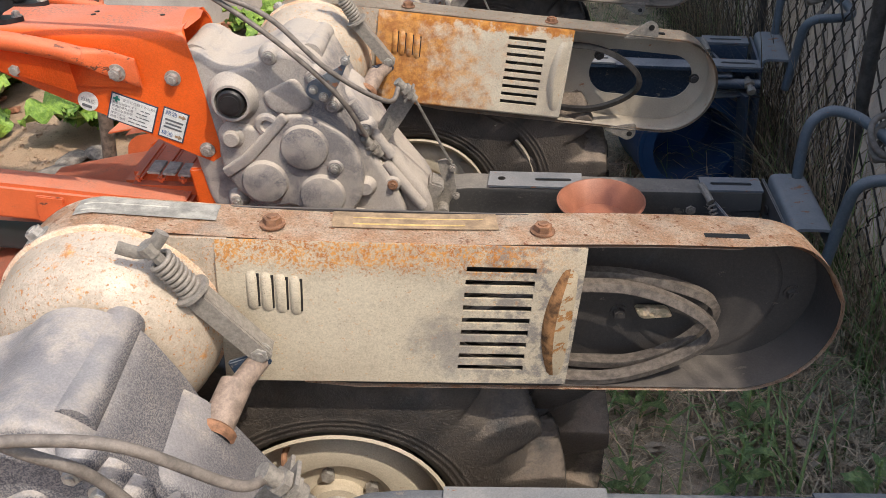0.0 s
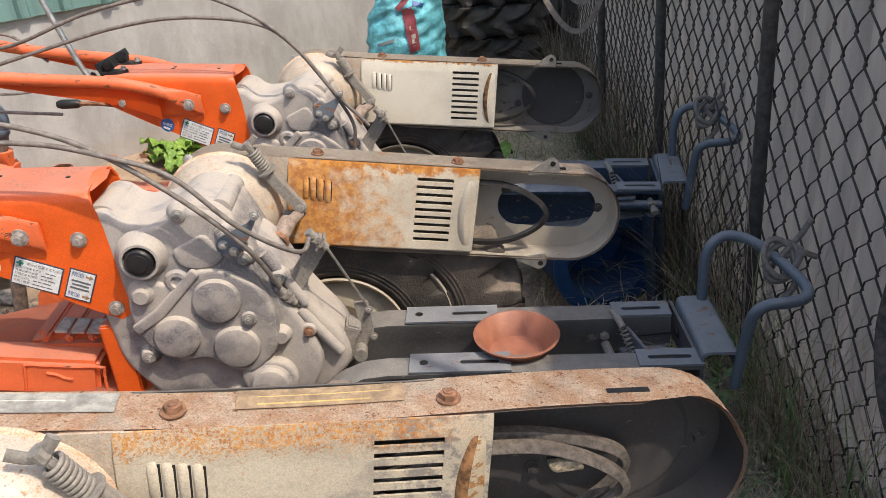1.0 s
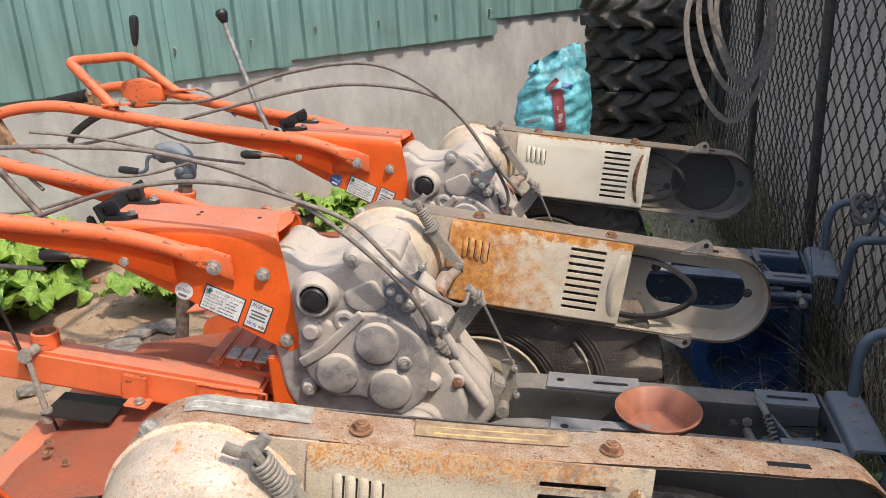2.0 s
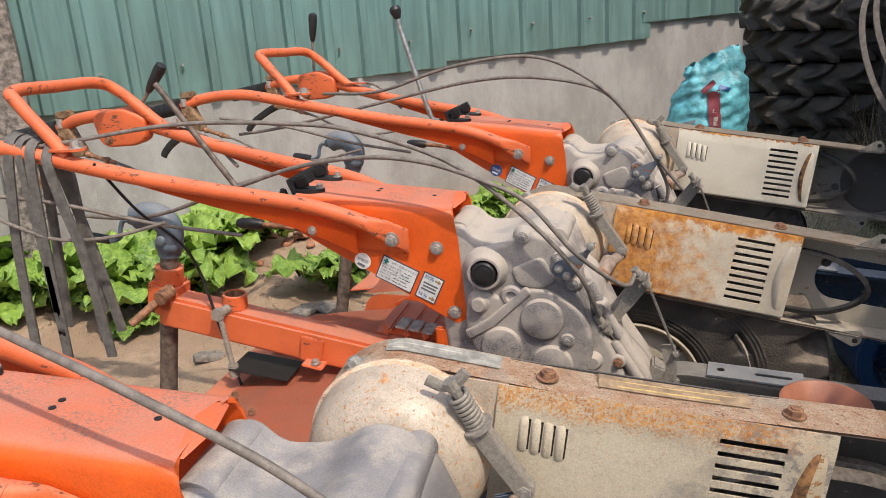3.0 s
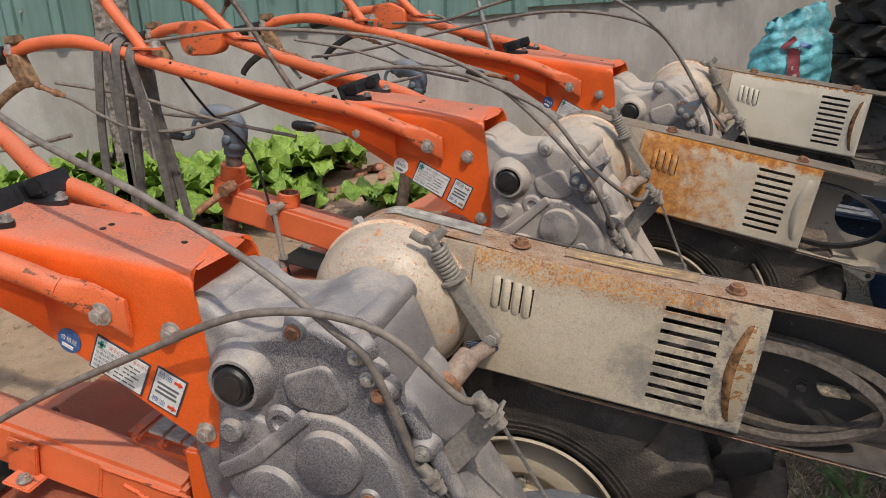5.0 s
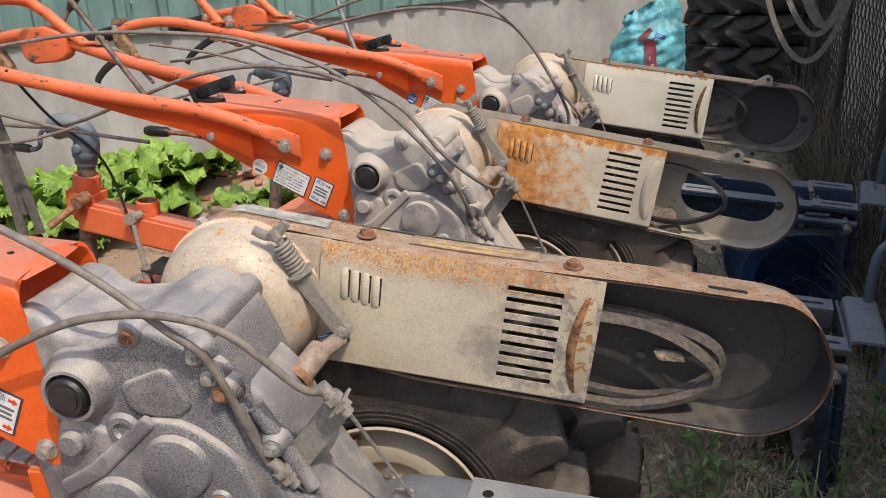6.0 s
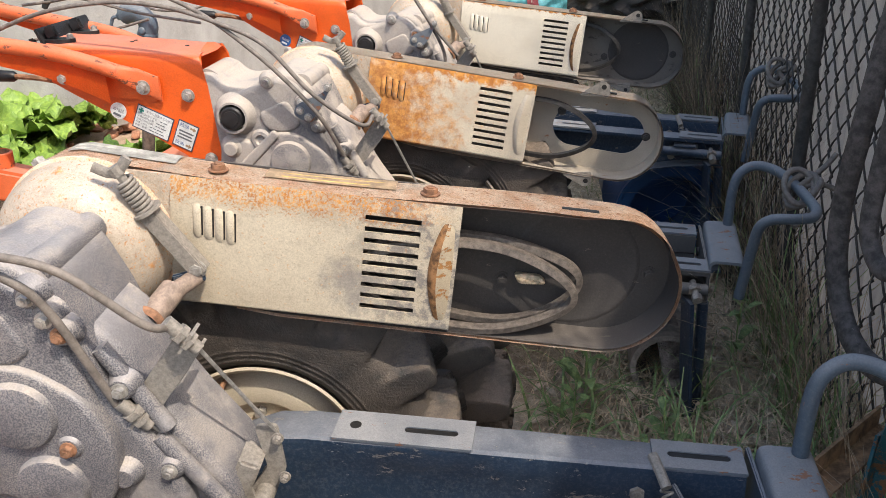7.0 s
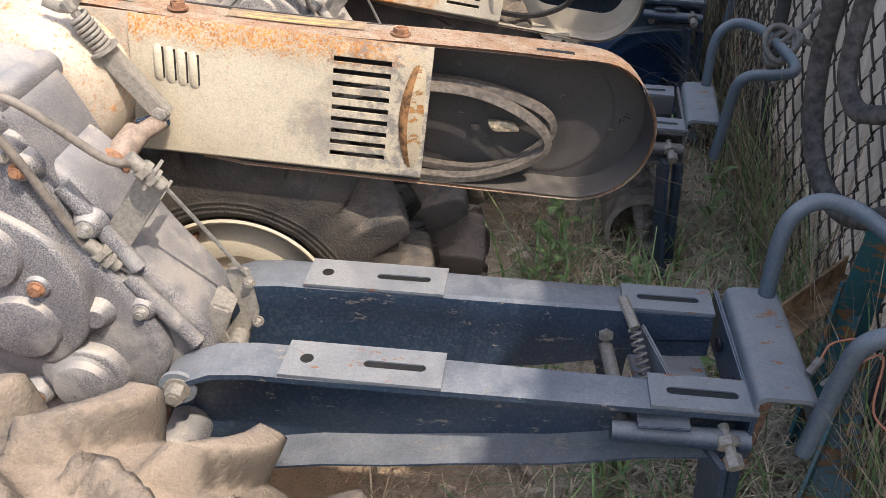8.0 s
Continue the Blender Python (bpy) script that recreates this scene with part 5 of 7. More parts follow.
def engine_frame(k, kind):
    """Two pressed rails with slotted pads, a cross plate, bumper box, bumper loop, stand and shaft."""
    before = set(k.root.children)
    mt, pad = M["blue_caked" if kind == 1 else "blue"], M["grey_blue"]
    def rail_y(x, far):
        return (0.648 if far else 0.456) - 0.100 * x
    rails = []
    for far in (0, 1):
        bm = bmesh.new()
        xs = [-0.205, -0.19, -0.165, -0.12, -0.07, 0.0, 0.09, 0.18, 0.30, 0.41, 0.528]
        rows = []
        for i, x in enumerate(xs):
            y = rail_y(x, far)
            top = 0.430 - 0.045 * (x - 0) + (0 if x > -0.08 else -0.012 * ((-0.08 - x) / 0.1) ** 2 * 3)
            if i == 0:
                top -= 0.035
            h = (0.12, 0.15, 0.165, 0.17, 0.165, 0.15, 0.14, 0.125, 0.11, 0.085, 0.07)[i]
            w = 0.033 - 0.006 * max(0, x) / 0.53
            dep = 0.012 * math.sin(min(1, max(0, (x + 0.15) / 0.5)) * math.pi)
            s = -1 if not far else 1
            # top flange, web, lower flange; the web faces inwards
            prof = [(-w * 1.0, -0.010), (-w, -0.002), (-w + 0.004, 0.0), (0, 0.0), (w - 0.006, 0), (w - 0.001, -0.004), (w, -0.012), (w - dep, -0.045), (w - dep * 1.2, -h * 0.6), (w - 0.004, -h * 0.88), (w - 0.002, -h), (w - 0.02, -h - 0.006), (-w * 0.8, -h - 0.004)]
            prof = [(-a * s if not far else -a, b) for a, b in prof]
            rows.append([bm.verts.new((x, y + a, top + b)) for a, b in prof])
        for p, q in zip(rows, rows[1:]):
            for j in range(len(p) - 1):
                bm.faces.new((p[j], p[j + 1], q[j + 1], q[j]))
        bmesh.ops.recalc_face_normals(bm, faces=bm.faces)
        bmesh.ops.solidify(bm, geom=bm.faces[:], thickness=0.003)
        r = k.part("rail", bm, mt, None, "navy pressed-steel frame rail, top dusty grey", 30)
        rails.append(r)
        for x0, x1, hole in ((-0.030, 0.168, True), (0.410, 0.532, False)):
            xm = (x0 + x1) / 2
            y = rail_y(xm, far)
            z = 0.4335 - 0.045 * xm
            m = Matrix.Translation((xm, y, z)) @ Matrix.Rotation(math.atan(-0.100), 4, "Z") @ Matrix.Rotation(radians(2.6), 4, "Y")
            bm = bmesh.new()
            l, w = (x1 - x0), (0.066 if hole else 0.058)
            su0, su1 = (0.0, l / 2 - 0.022) if hole else (-l / 2 + 0.02, l / 2 - 0.018)
            g = 0.0065
            for bx, by, sx, sy in (((-l / 2 + su0) / 2, 0, su0 + l / 2, w), ((su1 + l / 2) / 2, 0, l / 2 - su1, w), ((su0 + su1) / 2, (g + w / 2) / 2, su1 - su0, w / 2 - g), ((su0 + su1) / 2, -(g + w / 2) / 2, su1 - su0, w / 2 - g)):
                box(bm, (bx, by, -0.0010), (sx, sy, 0.004))
            bmesh.ops.remove_doubles(bm, verts=bm.verts, dist=0.0003)
            # rounded ends of the slot
            for e0, sd in ((su0, 1), (su1, -1)):
                arc = [(e0 + sd * g * (1 - 0.98 * math.cos(radians(a))), g * math.sin(radians(a))) for a in range(-90, 91, 15)]
                for half in (arc[:7], arc[6:]):
                    prism(bm, half + [(e0, math.copysign(g, half[0][1] + half[-1][1]))], -0.003, 0.001, 0.0, "z")
            bmesh.ops.transform(bm, matrix=m, verts=bm.verts)
            p = k.part("mount_pad", bm, pad, r, "grey slotted engine mounting pad with rust stains")
            bm = bmesh.new()
            box(bm, ((su0 + su1) / 2, 0, -0.0022), (su1 - su0 - 0.001, 2 * g - 0.001, 0.003))
            bmesh.ops.transform(bm, matrix=m, verts=bm.verts)
            k.part("slot", bm, M["dark_hole"], p)
            if hole:
                bm = bmesh.new()
                cyl(bm, m @ Vector((-l / 2 + 0.028, 0, -0.001)), m @ Vector((-l / 2 + 0.028, 0, 0.0014)), 0.0085, 14)
                k.part("hole", bm, M["dark_hole"], p)
    # dark trough bottom seen through the slots
    bm = bmesh.new()
    for x0, x1, y, sx in ((-0.02, 0.5, 0.0, 0),):
        box(bm, (0.47, 0.505, 0.33), (0.10, 0.17, 0.006), None, 0.002)
    k.part("floor_plate", bm, M["grey_blue"], rails[1])
    # end plate
    bm = bmesh.new()
    box(bm, (0.534, 0.500, 0.375), (0.006, 0.250, 0.072), Matrix.Rotation(math.atan(-0.08), 4, "Z"), 0.002)
    ep = k.part("end_plate", bm, mt)
    for y in (0.46, 0.54):
        bm = bmesh.new()
        cyl(bm, (0.5275, y, 0.38), (0.5305, y, 0.38), 0.010, 14)
        k.part("hole", bm, M["dark_hole"], ep)
    # rear end bolt and rounded cheek
    for y, d in ((0.436, -1),):
        bm = bmesh.new()
        cyl(bm, (-0.165, y + 0.010, 0.402), (-0.165, y + 0.004, 0.402), 0.024, 24)
        k.part("washer", bm, M["grey_blue"], rails[0])
        k.bolt((-0.165, y + 0.004, 0.402), (0, -1, 0), 0.0125, "bracket", rails[0], True, 0.018)
    # shaft and latch between the rails
    bm = bmesh.new()
    cyl(bm, (0.39, 0.42, 0.345), (0.39, 0.61, 0.345), 0.010, 12)
    k.part("cross_shaft", bm, M["bracket"], rails[1])
    bm = bmesh.new()
    prism(bm, round_outline([(0.355, 0.395), (0.41, 0.405), (0.425, 0.365), (0.415, 0.275), (0.385, 0.275)], 0.014), 0.585, 0.593, 0.002)
    lt = k.part("latch_plate", bm, mt, rails[1])
    k.bolt((0.388, 0.585, 0.368), (0, -1, 0), 0.011, "bracket", lt)
    bm = bmesh.new()
    tube(bm, [(0.41, 0.60, 0.415), (0.415, 0.572, 0.41), (0.42, 0.552, 0.40)], 0.0075, 10)
    k.part("latch_pin", bm, M["bracket"], lt)
    bm = bmesh.new()
    a, b = Vector((0.42, 0.553, 0.397)), Vector((0.432, 0.50, 0.345))
    ax = (b - a).normalized()
    e1 = ax.cross(Vector((0, 0, 1))).normalized()
    e2 = ax.cross(e1)
    pts = [a + (b - a) * (i / 96) + (e1 * math.cos(i * math.pi / 6) + e2 * math.sin(i * math.pi / 6)) * 0.0075 for i in range(97)]
    sweep(bm, pts, ring(0.0018, 6))
    k.part("spring", bm, M["bracket"], lt)
    bm = bmesh.new()
    box(bm, (0.447, 0.50, 0.365), (0.006, 0.19, 0.045), Matrix.Rotation(radians(8), 4, "Z"), 0.002)
    prism(bm, [(0.455, 0.45), (0.53, 0.43), (0.53, 0.50), (0.465, 0.53)], 0.345, 0.350, 0.0, "z")
    k.part("gusset", bm, M["grey_blue"], ep)
    # bumper box
    bm = bmesh.new()
    tilt = Matrix.Rotation(radians(-6), 4, "Z") @ Matrix.Rotation(radians(2), 4, "Y")
    arch = round_outline([(-0.034, -0.045), (-0.036, 0.006), (0.036, 0.006), (0.040, -0.045)], 0.016, 5)
    inner = [(x * 0.88, z - 0.006 if z > 0 else z * 0.999) for x, z in arch]
    lo, hi = [i for i, p in enumerate(arch) if p[1] < -0.028], [i for i, p in enumerate(arch) if p[1] >= -0.028]
    outer_line, inner_line = [(-0.037, -0.045)] + [arch[i] for i in hi] + [(0.040, -0.045)], [(-0.033, -0.045)] + [inner[i] for i in hi] + [(0.036, -0.045)]
    prism(bm, outer_line + inner_line[::-1], -0.111, 0.111)
    bmesh.ops.transform(bm, matrix=Matrix.Translation((0.572, 0.488, 0.424)) @ tilt, verts=bm.verts)
    bb = k.part("bumper_box", bm, M["grey_blue"], None, "folded grey steel bumper bracket, dusty")
    # bumper loop
    bm = bmesh.new()
    tube(bm, [(0.598, 0.583, 0.405), (0.599, 0.585, 0.46), (0.603, 0.588, 0.518), (0.616, 0.590, 0.551), (0.646, 0.590, 0.567), (0.682, 0.572, 0.563), (0.706, 0.525, 0.553), (0.720, 0.46, 0.544), (0.724, 0.40, 0.538),
              (0.708, 0.366, 0.535), (0.672, 0.354, 0.536), (0.632, 0.356, 0.534), (0.610, 0.359, 0.517), (0.602, 0.364, 0.474), (0.588, 0.372, 0.352)], 0.0108, 14)
    k.part("bumper_loop", bm, M["blue_tube"], bb, "bent blue-grey bumper tube", 60)
    # stub shaft with nut, near side
    bm = bmesh.new()
    cyl(bm, (0.365, 0.392, 0.372), (0.525, 0.378, 0.364), 0.013, 14)
    box(bm, (0.425, 0.392, 0.388), (0.060, 0.034, 0.005), Matrix.Rotation(math.atan(-0.1), 4, "Z"), 0.001)
    pv = k.part("stand_pivot", bm, mt, rails[0])
    bm = bmesh.new()
    cyl(bm, (0.496, 0.392, 0.378), (0.500, 0.348, 0.360), 0.0065, 10)
    cyl(bm, (0.4975, 0.376, 0.371), (0.4985, 0.366, 0.367), 0.014, 6)
    cyl(bm, (0.4995, 0.357, 0.363), (0.501, 0.343, 0.357), 0.0105, 6)
    k.part("stop_bolt", bm, M["bracket"], pv)
    # stand leg folded down to the ground
    bm = bmesh.new()
    sweep(bm, [Vector((0.488, 0.382, 0.34)), Vector((0.496, 0.384, 0.18)), Vector((0.51, 0.386, 0.02))], [(-0.025, -0.004), (0.025, -0.004), (0.025, 0.004), (-0.025, 0.004)])
    cyl(bm, (0.525, 0.41, 0.32), (0.535, 0.43, 0.02), 0.012, 10)
    box(bm, (0.52, 0.40, 0.012), (0.07, 0.10, 0.010), None, 0.002)
    k.part("stand", bm, M["blue"], rails[0], "front stand reaching the ground")
    # each machine's nose hangs a little differently
    hang = (Vector((0, 0, 0)), Vector((0.012, 0, -0.030)), Vector((0.055, 0, 0.032)))[kind]
    for ob in k.root.children:
        if ob not in before:
            ob.location += hang


def tyre_mesh(R=0.300, rin=0.166, w=0.078, lugs=17, lug_h=0.038):
    """A lugged tyre about the y axis: carcass with sidewall rings and broad chevron bars that flow out of it; the bars come as meshes of their own."""
    k = R - rin
    side = []
    for f in (0.13, 0.20, 0.27):
        y = w * (0.93 + 0.07 * f / 0.27)
        side += [(y - 0.0006, rin + (f - 0.022) * k), (y + 0.0004, rin + (f - 0.008) * k), (y + 0.0004, rin + (f + 0.008) * k), (y - 0.0006, rin + (f + 0.022) * k)]
    prof = [(-w * 0.78, rin, 0), (-w * 0.93, rin + 0.08 * k, 0)] + [(-y, q, 0) for y, q in side] + [(-w, rin + 0.34 * k, 0)]
    low = rin + 0.40 * k
    for a in range(-15, 16):
        t = radians(6 * a)
        sn, cs = math.sin(t), math.cos(t)
        prof.append((w * math.copysign(abs(sn) ** 0.75, sn), low + (R - low) * cs ** 0.62 if cs > 1e-6 else low, t))
    prof += [(w, rin + 0.34 * k, 0)] + [(y, q, 0) for y, q in side[::-1]] + [(w * 0.93, rin + 0.08 * k, 0), (w * 0.78, rin, 0)]
    step = lambda a, b, x: (lambda q: q * q * (3 - 2 * q))(min(1.0, max(0.0, (x - a) / (b - a))))
    n, pitch = lugs * 16, 2 * math.pi / lugs
    grid, owner = [], []
    for i in range(n):
        th = 2 * math.pi * i / n
        row, own = [], []
        for y, q, t in prof:
            best, who = 0.0, None
            if t:
                for sd in (1, -1):
                    c = sd * y / w
                    wt = step(-0.20, -0.08, c) * step(89, 74, math.degrees(abs(t)))
                    if wt <= 0 or (c < 0 and abs(t) > 1):
                        continue
                    f = (1 - c) / 1.12
                    off = th - (0.5 * pitch if sd > 0 else 0) - 0.34 * f * f - 0.04 * f
                    d = abs(off - pitch * round(off / pitch)) * R
                    g = min(1.0, max(0.0, (d - 0.0120 * R / 0.3) / (0.0185 * R / 0.3)))
                    h = wt * (1 - g) ** 1.5 * (1 + 1.5 * g)
                    if h > best:
                        best, who = h, (sd, round(off / pitch) % lugs)
            h = min(best, 1.0)
            q += 0.0015 * noise.noise((th * 6, y * 40, 2)) + h * (R + lug_h * (1 - 0.25 * (y / w) ** 2) - q)
            y *= 1 + 0.05 * h
            row.append((q * math.cos(th), y, q * math.sin(th)))
            own.append((best, who))
        grid.append(row)
        owner.append(own)
    packs = {}
    for i in range(n):
        b = (i + 1) % n
        for j in range(len(prof) - 1):
            top = max((owner[i][j], owner[b][j], owner[i][j + 1], owner[b][j + 1]), key=lambda o: o[0])
            packs.setdefault(top[1] if top[0] > 0.16 else None, []).append(((i, j), (b, j), (b, j + 1), (i, j + 1)))
    # normals over the whole relief, so that the bars flow into the carcass
    P = np.array(grid)
    across = np.gradient(P, axis=1)
    along = np.roll(P, -1, axis=0) - np.roll(P, 1, axis=0)
    N = np.cross(along, across)
    N /= np.maximum(np.linalg.norm(N, axis=2, keepdims=True), 1e-12)
    mid = len(prof) // 2
    out_ = 1.0 if N[0, mid, 0] > 0 else -1.0
    packed = []
    for who, quads in sorted(packs.items(), key=lambda q: q[0] is not None):
        seen, verts, norms, faces = {}, [], [], []
        for quad in quads:
            for c in quad:
                if c not in seen:
                    seen[c] = len(verts)
                    verts.append(grid[c[0]][c[1]])
                    norms.append(tuple(N[c[0], c[1]] * out_))
            f = [seen[c] for c in quad]
            faces.append(f if out_ > 0 else f[::-1])
        packed.append((verts, norms, faces))
    return packed


def tyre_piece(name, pack, turn, material, parent=None, label=""):
    """One patch of a tyre as an object, turned by a rotation matrix."""
    verts, norms, faces = pack
    me = bpy.data.meshes.new(name)
    me.from_pydata([turn @ Vector(v) for v in verts], [], faces)
    for p in me.polygons:
        p.use_smooth = True
    me.normals_split_custom_set_from_vertices([turn @ Vector(q) for q in norms])
    me.materials.append(material)
    ob = new(name, me)
    if parent is not None:
        ob.parent = parent
    return tagged(ob, label) if label else ob


def wheel(k, y, turn, near):
    c = Vector((AXLE[0], y, AXLE[1])) + k.axle
    w = new("wheel")
    w.parent = k.root
    w.location = c - O
    def sub(name, bm2, mat, label="", smooth=35.0):
        ob = finish(bm2, name, mat, w, label, c, smooth)
        return ob
    tagged(w, "lugged tractor wheel with a cream steel rim")
    spin = Matrix.Rotation(turn, 3, "Y")
    for i, pack in enumerate(tyre_mesh()):
        tyre_piece("lug" if i else "tyre", pack, spin, M["rubber_near" if near else "rubber"], w, "" if i else "dusty black lugged tractor tyre")
    bm = bmesh.new()
    s = -1
    lathe(bm, c, (0, 1, 0), [(-0.064, 0.162), (-0.070, 0.168), (-0.073, 0.164), (-0.066, 0.156), (-0.040, 0.148), (-0.010, 0.145), (0.010, 0.145), (0.04, 0.148), (0.066, 0.156), (0.073, 0.164), (0.070, 0.168), (0.064, 0.162)], 56)
    rim = sub("rim", bm, M["rim"], "dusty cream steel rim")
    bm = bmesh.new()
    lathe(bm, c, (0, 1, 0), [(-0.030, 0.147), (-0.044, 0.128), (-0.050, 0.115), (-0.046, 0.085), (-0.030, 0.070), (-0.030, 0.0)], 48)
    lathe(bm, c, (0, -1, 0), [(0.0, 0.045), (0.05, 0.042), (0.052, 0.0)], 20)
    sub("disc", bm, M["rim"])
    for i in range(5):
        t = 2 * math.pi * i / 5 + 0.4
        bm = bmesh.new()
        p = c + Vector((0.058 * math.cos(t), -0.030, 0.058 * math.sin(t)))
        cyl(bm, p, p + Vector((0, -0.012, 0)), 0.010, 6)
        sub("wheel_nut", bm, M["steel"])
    bm = bmesh.new()
    p = c + Vector((-0.05, -0.045, 0.128))
    tube(bm, [p, p + Vector((-0.002, -0.02, 0.0)), p + Vector((0, -0.035, -0.012))], 0.0045, 8)
    sub("valve", bm, M["rusty_steel"])


AXLE = (-0.187, 0.285)


def rear_unit(k, kind):
    """Square tail beam with socket and jack pipe, and the sheet hood of the rotary unit."""
    bm = bmesh.new()
    m = Matrix.Rotation(radians(11), 4, "Y")
    e = 0.0 if kind == 0 else -0.025
    box(bm, (-0.965, 0.54, 0.488), (0.68, 0.072, 0.080), m, 0.008)
    beam = k.part("tail_beam", bm, M["orange_dusty"], None, "dusty orange square tail beam")
    # raised weld beads round the beam's doubler plate
    bm = bmesh.new()
    rw = random.Random(kind + 40)
    for a, b in (((-0.17, 0.026), (-0.02, 0.028)), ((-0.17, 0.026), (-0.172, -0.030)), ((-0.02, 0.028), (-0.018, -0.030)), ((-0.13, 0.010), (-0.08, -0.004))):
        pts = [m @ Vector((a[0] + (b[0] - a[0]) * q / 12 + rw.uniform(-0.001, 0.001), -0.0365, a[1] + (b[1] - a[1]) * q / 12 + rw.uniform(-0.0015, 0.0015))) + Vector((-0.600, 0.54, 0.420)) for q in range(13)]
        sweep(bm, pts, ring(0.0032, 6))
    k.part("weld_bead", bm, M["orange_worn"], beam)
    bm = bmesh.new()
    tilt = Vector((0.2, 0, 1)).normalized()
    foot = Vector((-1.285, 0.545, 0.60)) if kind else Vector((-1.252, 0.548, 0.572))
    cyl(bm, foot - tilt * 0.065, foot + tilt * 0.055, 0.034, 20)
    box(bm, foot - tilt * 0.015, (0.078, 0.082, 0.075), m, 0.010)
    k.part("clamp", bm, M["orange_worn"], beam)
    bm = bmesh.new()
    lathe(bm, (-1.085 + e, 0.54, 0.540), (0.1, 0, 1), [(0, 0.030), (0.05, 0.029), (0.052, 0.024), (0.01, 0.023), (0.01, 0)], 20)
    sk = k.part("socket", bm, M["orange_worn"], beam)
    # darker lining, its colour standing in for the socket's shaded inside
    bm = bmesh.new()
    lathe(bm, (-1.085 + e, 0.54, 0.540), (0.1, 0, 1), [(0.050, 0.0228), (0.014, 0.0226), (0.013, 0)], 20)
    k.part("bore", bm, M["rusty_steel"], sk)
    bm = bmesh.new()
    cyl(bm, foot - tilt * 0.575, foot + tilt * 0.10, 0.022, 18)
    pipe = k.part("jack_pipe", bm, M["pipe_steel"], None, "worn steel depth-adjusting pipe")
    # elbow-shaped crank head on a collar
    bm = bmesh.new()
    q = foot + tilt * 0.085
    lathe(bm, q, tilt, [(0, 0.0225), (0.0, 0.027), (0.016, 0.028), (0.020, 0.033), (0.034, 0.034), (0.040, 0.030), (0.044, 0.028)], 24)
    q = foot + tilt * 0.118
    sweep(bm, smooth_path([q, q + Vector((0.008, 0, 0.026)), q + Vector((0.000, 0, 0.050)), q + Vector((-0.026, 0, 0.066)), q + Vector((-0.058, 0, 0.066)), q + Vector((-0.076, 0, 0.060))], 6), ring(0.0315, 18))
    lathe(bm, q + Vector((-0.070, 0, 0.062)), (-1, 0, -0.25), [(0, 0.0315), (0.008, 0.029), (0.014, 0.020), (0.024, 0.013), (0.030, 0.012), (0.030, 0)], 18)
    lathe(bm, q + Vector((0.0, -0.026, 0.012)), (0.1, -1, 0.2), [(0, 0.013), (0.012, 0.012), (0.015, 0.008), (0.015, 0)], 14)
    k.part("gear_head", bm, M["pump_grey"], pipe, "blue-grey cast crank head", 60)
    bm = bmesh.new()
    c0 = q + Vector((-0.095, 0, 0.055))
    tube(bm, [c0, c0 + Vector((-0.020, -0.004, -0.002)), c0 + Vector((-0.030, -0.006, -0.022)), c0 + Vector((-0.033, -0.008, -0.040)), c0 + Vector((-0.052, -0.008, -0.050)), c0 + Vector((-0.080, -0.008, -0.048))], 0.0062, 8)
    cr = k.part("crank", bm, M["pump_grey"], pipe)
    bm = bmesh.new()
    lathe(bm, c0 + Vector((-0.062, -0.008, -0.049)), (-1, 0, 0.12), [(0, 0.006), (0.004, 0.011), (0.05, 0.0125), (0.066, 0.010), (0.070, 0)], 14)
    k.part("grip", bm, M["black"], cr)
    bm = bmesh.new()
    cyl(bm, foot + Vector((0.023, -0.045, 0.002)), foot + Vector((-0.040, -0.115, -0.052)), 0.010, 12)
    cyl(bm, foot + Vector((0.028, -0.037, 0.006)), foot + Vector((0.023, -0.077, 0.0)), 0.017, 14)
    k.part("clamp_bar", bm, M["rusty_steel"], beam)
    # locking bolt with rod on the beam's side
    bm = bmesh.new()
    cyl(bm, (-1.095 + e, 0.49, 0.560), (-1.08 + e, 0.545, 0.565), 0.012, 12)
    cyl(bm, (-1.10 + e, 0.49, 0.560), (-1.095 + e, 0.475, 0.560), 0.016, 6)
    cyl(bm, (-1.095 + e, 0.485, 0.555), (-1.075 + e, 0.475, 0.430), 0.0065, 10)
    cyl(bm, (-1.075 + e, 0.475, 0.435), (-1.073 + e, 0.474, 0.405), 0.013, 10)
    k.part("lock_rod", bm, M["bracket"], beam)
    bm = bmesh.new()
    box(bm, (-0.90, 0.495, 0.475), (0.055, 0.008, 0.06), m, 0.002)
    box(bm, (-0.89, 0.480, 0.447), (0.05, 0.04, 0.006), m, 0.002)
    tab = k.part("tab", bm, M["orange_worn"], beam)
    k.bolt((-0.885, 0.475, 0.451), (0, 0, 1), 0.009, "steel", tab)
    # hood
    bm = bmesh.new()
    xs = np.linspace(-1.10, -0.60, 9)
    rows = []
    for i, x in enumerate(xs):
        f = i / 8
        row = []
        for y in np.linspace(0.22, 0.92, 12):
            rib = 0.006 if (0.33 < y < 0.36 or 0.76 < y < 0.80) else 0.0
            row.append(bm.verts.new((x, y, 0.372 + 0.035 * math.sin(f * math.pi * 0.7) + rib)))
        rows.append(row)
    for p, q in zip(rows, rows[1:]):
        for j in range(len(p) - 1):
            bm.faces.new((p[j], p[j + 1], q[j + 1], q[j]))
    bmesh.ops.solidify(bm, geom=bm.faces[:], thickness=0.004)
    hood = k.part("rotary_hood", bm, M["orange_dusty"], None, "dusty orange sheet hood over the rotary tines", 30)
